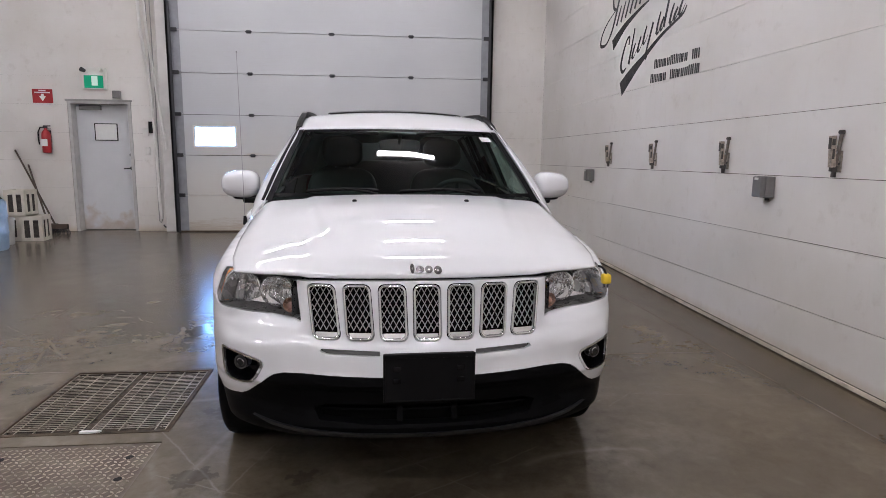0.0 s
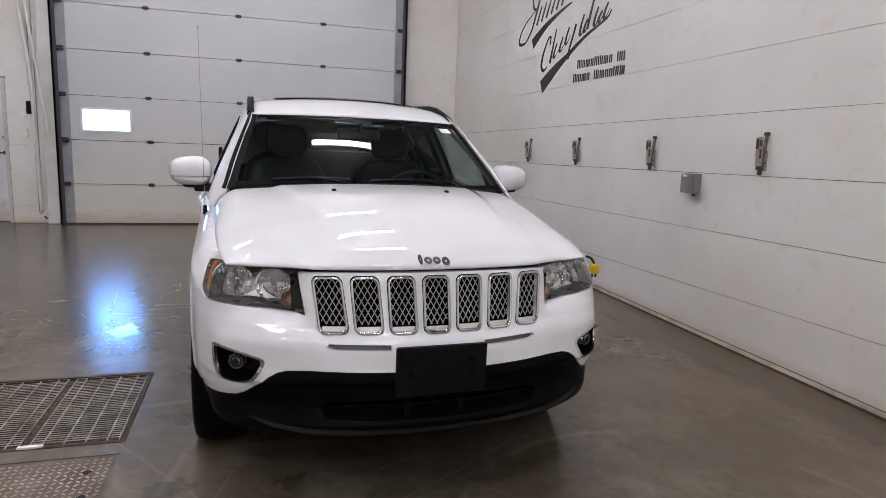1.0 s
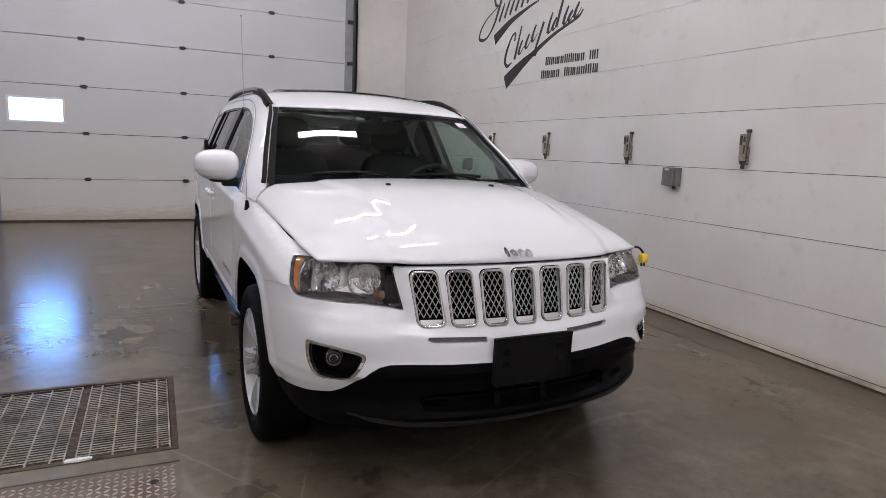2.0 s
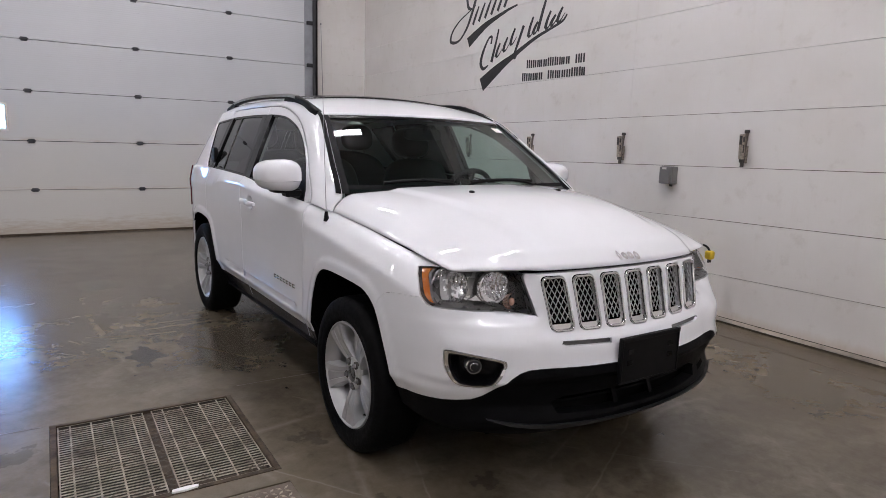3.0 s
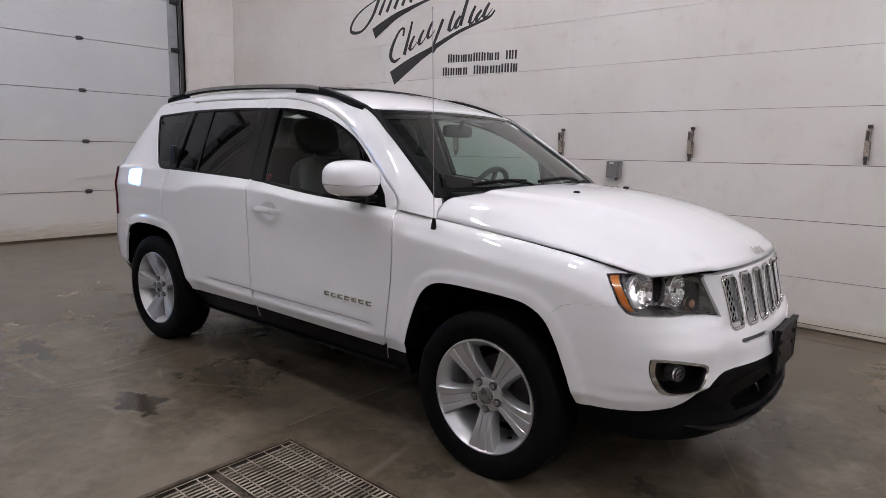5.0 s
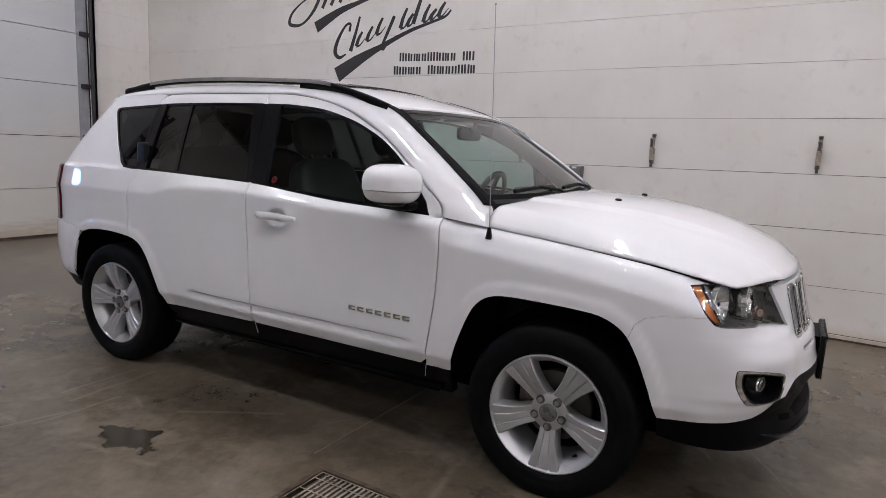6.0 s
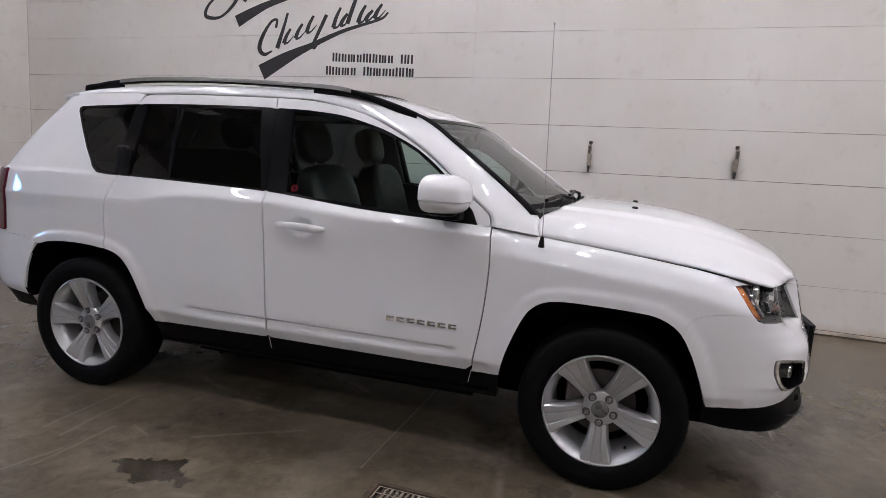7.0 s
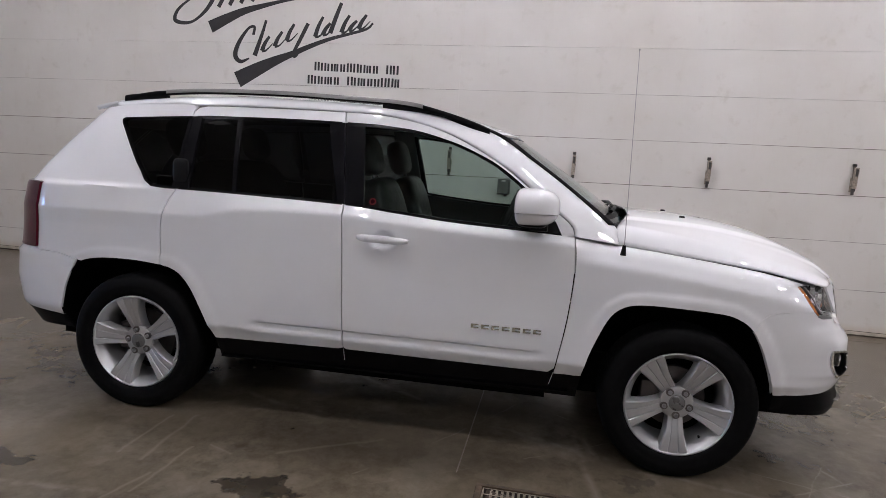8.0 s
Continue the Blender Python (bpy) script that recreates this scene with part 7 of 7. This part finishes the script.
for side in SIDES:
    d1 = DOORS[side][0]

    def mould(p):
        q = p.copy()
        if q.y > 0.35:
            q.y = 0.35 + (q.y - 0.35) * 0.25
        q.z *= 1 - 0.10 * side * q.x
        q.y += 0.10 * side * q.x * (1 if q.y > 0 else 1.4)
        return q
    for z0, up, name, grow in ((1.149, True, "mirror", 1.0), (1.1462, False, "mirror_lower_shell", 0.97)):
        bm = blob((side * 0.920, 0.738, 1.172), (0.106 * grow, 0.124 * grow, 0.080), 0.70, 0.72, 56, 32, squash=mould)
        bmesh.ops.bisect_plane(bm, geom=bm.verts[:] + bm.edges[:] + bm.faces[:], plane_co=(0, 0, z0), plane_no=(0, 0, 1), clear_inner=up, clear_outer=not up)
        part(name, bm, MAT["paint"], d1, "white door mirror cap above a black foot" if up else "white lower mirror shell", True, 60)
    bm = blob((side * 0.885, 0.725, 1.098), (0.075, 0.062, 0.016), 0.7, 0.6)
    part("mirror_foot", bm, MAT["black_plastic"], d1, "black mirror foot", True)
    part("mirror_arm", boxes((min(side * 0.80, side * 0.90), max(side * 0.80, side * 0.90), 0.655, 0.735, 1.066, 1.100), bevel=0.010), MAT["black_plastic"], d1)
    tri = ss([(0.598, 1.056), (0.768, 1.066), (0.768, 1.236), (0.70, 1.178), (0.625, 1.104)])
    sheet("mirror_sail", tri, [], body, MAT["black_plastic"], d1, "black mirror sail panel", off=0.001, thick=0.004, sides=(side,))
    # door handles: bar over a scooped cup
    def bar(y0, y1, z, parent):
        n = 14
        vs = []
        bm = bmesh.new()
        rows = []
        for i in range(n + 1):
            f = i / n
            y = y0 + (y1 - y0) * f
            out = 0.030 * (1 - (2 * f - 1) ** 4) + 0.006
            x = body(s_y(y, z), z)[0]
            h = 0.0185 * (1 - 0.5 * abs(2 * f - 1) ** 5)
            row = []
            for k in range(10):
                a = 2 * math.pi * k / 10
                row.append(bm.verts.new((side * (x + out + 0.009 * math.cos(a)), y, z + 0.004 * f + h * math.sin(a))))
            rows.append(row)
        for a, b in zip(rows, rows[1:]):
            for k in range(10):
                bm.faces.new((a[k], a[(k + 1) % 10], b[(k + 1) % 10], b[k]))
        bm.faces.new(rows[0])
        bm.faces.new(rows[-1][::-1])
        hdl = part("door_handle", bm, MAT["paint"], parent, "white pull handle", True, 50)
    bar(1.280, 1.525, 0.969, d1)
    # rear door's upright black handle in the window pillar
    q = body(s_y(2.44, 1.20), 1.20)
    part("pillar_handle", blob((side * (q[0] + 0.004), 2.448, 1.213), (0.016, 0.038, 0.062), 0.45, 0.45), MAT["black_plastic"], DOORS[side][1], "black upright handle in the pillar", True, 60)
    # roof rail: long bar on end feet
    pts = [(0.603, 0.965, 1.498), (0.606, 1.06, 1.535), (0.603, 1.18, 1.575), (0.600, 1.30, 1.606), (0.597, 1.42, 1.621), (0.594, 1.6, 1.628), (0.592, 2.0, 1.637), (0.588, 2.40, 1.632), (0.584, 2.66, 1.614), (0.580, 2.80, 1.594), (0.576, 2.90, 1.566)]
    c = spline(pts, 70)
    bm = bmesh.new()
    rows = []
    for i, p in enumerate(c):
        f = i / 70
        foot = max(1 - smooth(0.0, 0.30, f), smooth(0.90, 1.0, f))
        h = 0.013 + 0.013 * foot
        w = 0.019 + 0.004 * foot
        zlow = p[2] - h
        row = []
        for k in range(12):
            a = 2 * math.pi * k / 12
            row.append(bm.verts.new((side * (p[0] + w * math.copysign(abs(math.cos(a)) ** 0.6, math.cos(a))), p[1], p[2] - 0.010 + h * math.copysign(abs(math.sin(a)) ** 0.6, math.sin(a)))))
        rows.append(row)
    for a, b in zip(rows, rows[1:]):
        for k in range(12):
            bm.faces.new((a[k], a[(k + 1) % 12], b[(k + 1) % 12], b[k]))
    bm.faces.new(rows[0])
    bm.faces.new(rows[-1][::-1])
    rail = part("roof_rail", bm, MAT["clad"], car, "dark grey roof rail on moulded end feet", True, 50)
    for y0, y1 in ((1.02, 1.50), (2.66, 2.89)):
        bm = bmesh.new()
        n = 20
        rows = []
        for i in range(n + 1):
            y = y0 + (y1 - y0) * i / n
            top = float(np.interp(y, c[:, 1], c[:, 2])) - 0.010
            base = c_at(y)
            xs = float(np.interp(y, c[:, 1], c[:, 0]))
            rows.append([bm.verts.new((side * (xs - 0.016), y, base[2] - 0.01)), bm.verts.new((side * (xs + 0.020), y, base[2] - 0.014)), bm.verts.new((side * (xs + 0.014), y, top)), bm.verts.new((side * (xs - 0.012), y, top))])
        for a, b in zip(rows, rows[1:]):
            for k in range(4):
                bm.faces.new((a[k], a[(k + 1) % 4], b[(k + 1) % 4], b[k]))
        bm.faces.new(rows[0])
        bm.faces.new(rows[-1][::-1])
        part("rail_foot", bm, MAT["clad"], rail, "black rail foot", True)
    # satin strip let into the rail's top
    bm = bmesh.new()
    rows = []
    for p in c:
        if 1.29 < p[1] < 2.68:
            rows.append([bm.verts.new((side * (p[0] + dx), p[1], p[2] + dz)) for dx, dz in ((0.0212, -0.015), (0.0205, -0.003), (0.0145, 0.0045), (-0.0145, 0.0045))])
    for a, b in zip(rows, rows[1:]):
        for k in range(3):
            bm.faces.new((a[k], a[k + 1], b[k + 1], b[k]))
    part("rail_strip", bm, MAT["rail_satin"], rail, "satin grey strip", True)
    # badge on the doors as plain chrome bars
    for k in range(7):
        y = 0.965 - k * 0.0475
        sheet("badge_bar", ss([(y, 0.596), (y, 0.617), (y - 0.036, 0.617), (y - 0.036, 0.610), (y - 0.012, 0.610), (y - 0.012, 0.603), (y - 0.036, 0.603), (y - 0.036, 0.596)]), [], body, MAT["chrome"], d1, "small chrome badge piece" if k == 0 else "", off=-0.004, thick=0.006, sides=(side,), du=0.02, dv=0.02)

# round red sticker low on the near front door glass
rim = [(1.474 + 0.016 * math.cos(a), 1.136 + 0.016 * math.sin(a)) for a in np.linspace(0, 2 * math.pi, 21)[:-1]]
core = [(1.474 + 0.010 * math.cos(a), 1.136 + 0.010 * math.sin(a)) for a in np.linspace(0, 2 * math.pi, 17)[:-1]]
dot = sheet("window_sticker", ss(rim), [ss(core)], body, MAT["red"], DOORS[-1][0], "small round red window sticker", off=0.013, thick=0.001, sides=(-1,))
sheet("sticker_core", ss(core), [], body, MAT["tail_red"], dot, "", off=0.0135, thick=0.001, sides=(-1,))

# radio antenna on the near fender
q = body(s_y(0.31, 0.995), 0.995)
bm = cyl(bmesh.new(), (-q[0] - 0.004, 0.318, 0.985), (-q[0] - 0.006, 0.316, 1.030), 0.014, 0.007, 14)
ant = part("antenna", bm, MAT["black_plastic"], car, "thin upright radio antenna on a black foot", True)
part("mast", cyl(bmesh.new(), (-q[0] - 0.006, 0.316, 1.028), (-0.848, 0.340, 1.862), 0.0016, 0.0011, 8), MAT["galv"], ant, "thin steel mast", True)
part("tip", blob((-0.848, 0.340, 1.862), (0.0035, 0.0035, 0.005), 1, 1, 10, 6), MAT["galv"], ant)

# wipers lying at the windscreen's foot
def wiper(u0, v0, u1, v1, u2, v2):
    def at(u, v, lift):
        p = np.array(screen(u, v))
        return Vector(p) + Vector((0, -0.55, 0.83)) * lift
    bm = tube([at(u0, v0, 0.0), at((u0 + u1) / 2, (v0 + v1) / 2, 0.035), at(u1, v1, 0.03)], [0.010, 0.008, 0.006])
    arm = part("wiper", bm, MAT["black_plastic"], car, "black windscreen wiper", True)
    pts = [at(u1 + (u2 - u1) * k / 8 * 1.0 - (u2 - u1) * 0.5, v1 + (v2 - v1) * k / 8 - (v2 - v1) * 0.5, 0.012 + 0.012 * math.sin(math.pi * k / 8)) for k in range(9)]
    part("wiper_blade", tube(pts, 0.0095), MAT["black_plastic"], arm, "", True)


wiper(-0.06, 0.01, -0.46, 0.115, -0.98, 0.095)
wiper(0.64, 0.01, 0.26, 0.115, -0.35, 0.115)
for x in (-0.268, 0.268):
    part("washer_nozzle", blob((x, -0.035, 1.139), (0.011, 0.015, 0.008), 0.7, 0.7, 16, 8), MAT["black_plastic"], hood, "small black washer nozzle", True)

# badge on the bonnet: four plain chrome shapes
for k, (x, w, h, dz) in enumerate(((-0.052, 0.017, 0.032, 0.003), (-0.023, 0.031, 0.023, 0.0), (0.010, 0.031, 0.023, 0.0), (0.044, 0.031, 0.027, -0.003))):
    def face(a, b, o, x=x, w=w, h=h, dz=dz):
        z = 0.938 + dz + (b - 0.5) * h
        v = float(np.interp(z, c_profile[:, 1], c_profile[:, 0]))
        q = bonnet(0.5 + (x + (a - 0.5) * w) / (2 * 0.74), v)
        return q[0], q[1] - 0.006 + o, q[2] + 0.002
    ring = [(0.5 + 0.5 * math.cos(t), 0.5 + 0.5 * math.sin(t)) for t in np.linspace(0, 2 * math.pi, 17)[:-1]]
    hole = [(0.5 + 0.13 * math.cos(t), 0.5 + 0.12 * math.sin(t)) for t in np.linspace(0, 2 * math.pi, 13)[:-1]]
    v2, f2 = fill(ring, [hole], 0.3, 0.3)
    vs = [face(p[0], p[1], 0.0) for p in v2]
    mesh_object("bonnet_badge", vs, f2, MAT["chrome"], hood, "plain chrome badge piece", True)

# yellow block-heater plug by the far headlamp
def heater_plug():
    e = part("heater_plug", blob((0.770, -0.588, 0.858), (0.019, 0.019, 0.022), 0.5, 0.5, 24, 12), MAT["yellow"], car, "yellow block heater plug on a short black cord", True)
    part("plug_cord", tube([tuple(p) for p in spline([(0.752, -0.545, 0.905), (0.760, -0.566, 0.902), (0.766, -0.580, 0.890), (0.770, -0.588, 0.874)], 16)], 0.005), MAT["black_plastic"], e, "black cord", True)
    for d in (-0.008, 0.008):
        part("prong", boxes((0.770 + d - 0.003, 0.770 + d + 0.003, -0.592, -0.585, 0.820, 0.840)), MAT["dark_metal"], e)


heater_plug()
stk = [tuple(np.array(screen(u, v)) + np.array((0, -0.002, 0.002))) for u, v in ((0.80, 0.835), (0.905, 0.835), (0.895, 0.905), (0.79, 0.905))]
mesh_object("sticker", stk, [(0, 1, 2, 3)], MAT["paper"], windscreen, "pale inspection sticker")


# ---- interior ----
def seat(x, y, z, w, label, bench=False):
    e = part("seat", blob((x, y, z), (w, 0.27, 0.10), 0.45, 0.45), MAT["seat"], car, label, True, 60)
    m = Matrix.Translation((x, y + 0.26, z + 0.02)) @ Matrix.Rotation(radians(-16), 4, "X")
    bm = blob((0, 0, 0.31), (w, 0.085, 0.34), 0.5, 0.5)
    bmesh.ops.transform(bm, matrix=m, verts=bm.verts[:])
    part("backrest", bm, MAT["seat"], e, "", True, 60)
    for dx in ((0,) if not bench else (-0.42, 0.42)):
        bm = blob((dx, 0.02, 0.775), (0.140, 0.060, 0.108), 0.65, 0.65)
        bmesh.ops.transform(bm, matrix=m, verts=bm.verts[:])
        part("headrest", bm, MAT["seat"], e, "", True, 60)
        bm = bmesh.new()
        for s in (-0.05, 0.05):
            cyl(bm, (dx + s, 0.01, 0.58), (dx + s, 0.015, 0.74), 0.006, seg=8)
        bmesh.ops.transform(bm, matrix=m, verts=bm.verts[:])
        part("headrest_post", bm, MAT["galv"], e, "", True)


seat(-0.36, 1.135, 0.59, 0.25, "charcoal leather front seat with headrest")
seat(0.36, 1.135, 0.59, 0.25, "charcoal leather front seat with headrest")
seat(0.0, 2.16, 0.62, 0.64, "charcoal leather rear bench", True)


def dash(u, v):
    q = 2 * u - 1
    pts = ((0.30, 1.085), (0.42, 1.100), (0.60, 1.105), (0.72, 1.085), (0.78, 1.02), (0.77, 0.88), (0.74, 0.60))
    k = v * 6
    i = min(int(k), 5)
    f = k - i
    y = pts[i][0] * (1 - f) + pts[i + 1][0] * f
    z = pts[i][1] * (1 - f) + pts[i + 1][1] * f
    hump = 0.045 * math.exp(-((q * 0.74 - 0.36) / 0.17) ** 2) * smooth(0.2, 0.5, v) * (1 - smooth(0.6, 0.8, v))
    return q * (0.745 - 0.02 * v), y - 0.06 * (1 - q * q) * (1 - v), z - 0.02 * q * q + hump


grid_mesh("dashboard", dash, 40, 18, MAT["dark_in"], car, "dark dashboard")
bm = bmesh.new()
m = Matrix.Translation((0.36, 0.90, 1.02)) @ Matrix.Rotation(radians(-68), 4, "X")
R, r = 0.185, 0.016
rings = [[bm.verts.new(m @ Vector(((R + r * math.cos(b)) * math.cos(a), (R + r * math.cos(b)) * math.sin(a), r * math.sin(b)))) for b in [2 * math.pi * k / 10 for k in range(10)]] for a in [2 * math.pi * k / 48 for k in range(48)]]
for i in range(48):
    for k in range(10):
        bm.faces.new((rings[i][k], rings[i][(k + 1) % 10], rings[(i + 1) % 48][(k + 1) % 10], rings[(i + 1) % 48][k]))
wheel_rim = part("steering_wheel", bm, MAT["dark_in"], car, "dark steering wheel", True)
bm = blob((0, 0, 0), (0.075, 0.065, 0.03), 0.6, 0.6)
for ang in (0, 180, 270):
    c, s = math.cos(radians(ang)), math.sin(radians(ang))
    cyl(bm, (0.05 * c, 0.05 * s, 0), (R * c, R * s, 0), 0.014, seg=8)
cyl(bm, (0, 0, -0.25), (0, 0, 0), 0.03, seg=12)
bmesh.ops.transform(bm, matrix=m, verts=bm.verts[:])
part("wheel_hub", bm, MAT["dark_in"], wheel_rim, "", True)
part("rear_view_mirror", blob((0.0, 0.86, 1.405), (0.125, 0.018, 0.036), 0.5, 0.5), MAT["black_plastic"], windscreen, "black interior mirror", True, 60)
part("mirror_stem", cyl(bmesh.new(), (0, 0.82, 1.46), (0, 0.855, 1.41), 0.012, seg=10), MAT["black_plastic"], windscreen, "", True)
for x in (-0.32, 0.32):
    part("sun_visor", blob((x, 1.03, 1.478), (0.20, 0.085, 0.010), 0.4, 0.4), MAT["inner_grey"], roof_skin, "grey sun visor", True)


def liner(u, v):
    x, y, z = roof(u, 0.03 + 0.93 * v)
    return x * 0.985, y, z - 0.035


grid_mesh("headliner", liner, 16, 20, MAT["headliner"], car, "grey cloth headliner")
part("cabin_floor", boxes((-0.74, 0.74, 0.52, 3.0, 0.43, 0.47), (-0.12, 0.12, 0.70, 1.75, 0.47, 0.74), (-0.68, 0.68, 2.60, 3.32, 0.76, 0.80)), MAT["dark_in"], car, "dark carpeted floor")
for side in SIDES:
    poly_f = ss([(0.62, 0.45), (0.60, 1.05), (1.08, 1.066), (1.575, 1.104), (1.575, 0.45)])
    sheet("door_card", poly_f, [], body, MAT["dark_in"], DOORS[side][0], "dark door trim", off=0.075, thick=-0.03, sides=(side,), du=0.1, dv=0.1)
    poly_r = ss([(1.63, 0.45), (1.63, 1.108), (2.04, 1.118), (2.44, 1.120), (2.44, 0.80), (2.25, 0.45)])
    sheet("door_card", poly_r, [], body, MAT["dark_in"], DOORS[side][1], "dark door trim", off=0.075, thick=-0.03, sides=(side,), du=0.1, dv=0.1)
    pillar = ss([(1.535, 1.06), (1.66, 1.06), (1.735, 1.53), (1.60, 1.53)])
    sheet("pillar_trim", pillar, [], body, MAT["inner_grey"], car, "grey inner pillar trim", off=0.05, thick=-0.03, sides=(side,), du=0.06, dv=0.06)
    cargo = ss([(2.46, 0.80), (2.46, 1.118), (2.62, 1.12), (2.95, 1.12), (3.2, 1.10), (3.2, 0.80)])
    sheet("cargo_trim", cargo, [], body, MAT["dark_in"], car, "dark cargo trim", off=0.08, thick=-0.03, sides=(side,), du=0.1, dv=0.1)
    grid_mesh("pillar_liner", lambda u, v: tuple(cant(u, 0.2 + 0.8 * v) * np.array((side, 1, 1)) * np.array((0.955, 1, 1)) + np.array((0, 0.01, -0.02))), 6, 60, MAT["inner_grey"], car, "grey inner roof side trim")


# ---- wall boards, each its own piece ----
def board_rows():
    rows = [0.012, 0.350, 0.793] + [1.217 + 0.4255 * k for k in range(10)]
    return list(zip(rows, [r for r in rows[1:]] + [CEILING]))


SLOPE = 0.018


def east_board(y0, y1, z0, z1):
    g = 0.0023 if z0 < 1.3 else 0.0015
    bm = bmesh.new()
    wav = [(y0 + (y1 - y0) * k / 12) for k in range(13)]
    low = [(y, max(0.003, z0 + g * random.uniform(0.6, 1.5) - SLOPE * (y - 4.9) * (1 if z0 > 0.1 else 0))) for y in wav]
    high = [(y, min(CEILING - 0.002, z1 - g * random.uniform(0.6, 1.5) - SLOPE * (y - 4.9))) for y in wav]
    a = [bm.verts.new((XE, y, z)) for y, z in low]
    b = [bm.verts.new((XE, y, z)) for y, z in high]
    c = [bm.verts.new((XE + 0.011, y, z)) for y, z in low]
    d = [bm.verts.new((XE + 0.011, y, z)) for y, z in high]
    for k in range(12):
        bm.faces.new((a[k], a[k + 1], b[k + 1], b[k]))
        bm.faces.new((b[k], b[k + 1], d[k + 1], d[k]))
        bm.faces.new((a[k + 1], a[k], c[k], c[k + 1]))
    bm.faces.new((a[0], b[0], d[0], c[0]))
    bm.faces.new((a[-1], c[-1], d[-1], b[-1]))
    part("board", bm, MAT["wall"], wall_east)


for z0, z1 in board_rows():
    for y0, y1 in ((YS, -1.25), (-1.249, 4.8798), (4.8802, YN - 0.002)):
        east_board(y0 + 0.0002, y1 - 0.0002, z0, z1)


def north_board(x0, x1, z0, z1):
    g = 0.0007
    part("board", boxes((x0, x1, YN, YN + 0.011, z0 + g, z1 - g)), MAT["wall"], wall_north)


for z0, z1 in board_rows():
    z0, z1 = z0 - 0.098, min(z1 - 0.098, CEILING)
    z0 = max(z0, 0.003)
    if z0 < 4.4:
        spans = [(DOOR_R + 0.025, XE - 0.001), (MAN_R, DOOR_L - 0.025)]
        if z1 > MAN_H > z0:
            spans += [(XW + 0.001, MAN_L)]
            north_board(MAN_L, MAN_R, MAN_H, z1)
        elif z0 > MAN_H:
            spans = [(DOOR_R + 0.025, XE - 0.001), (XW + 0.001, DOOR_L - 0.025)]
        else:
            spans += [(XW + 0.001, MAN_L)]
    else:
        spans = [(XW + 0.001, XE - 0.001)]
    for a, b in spans:
        north_board(a, b, z0, z1)
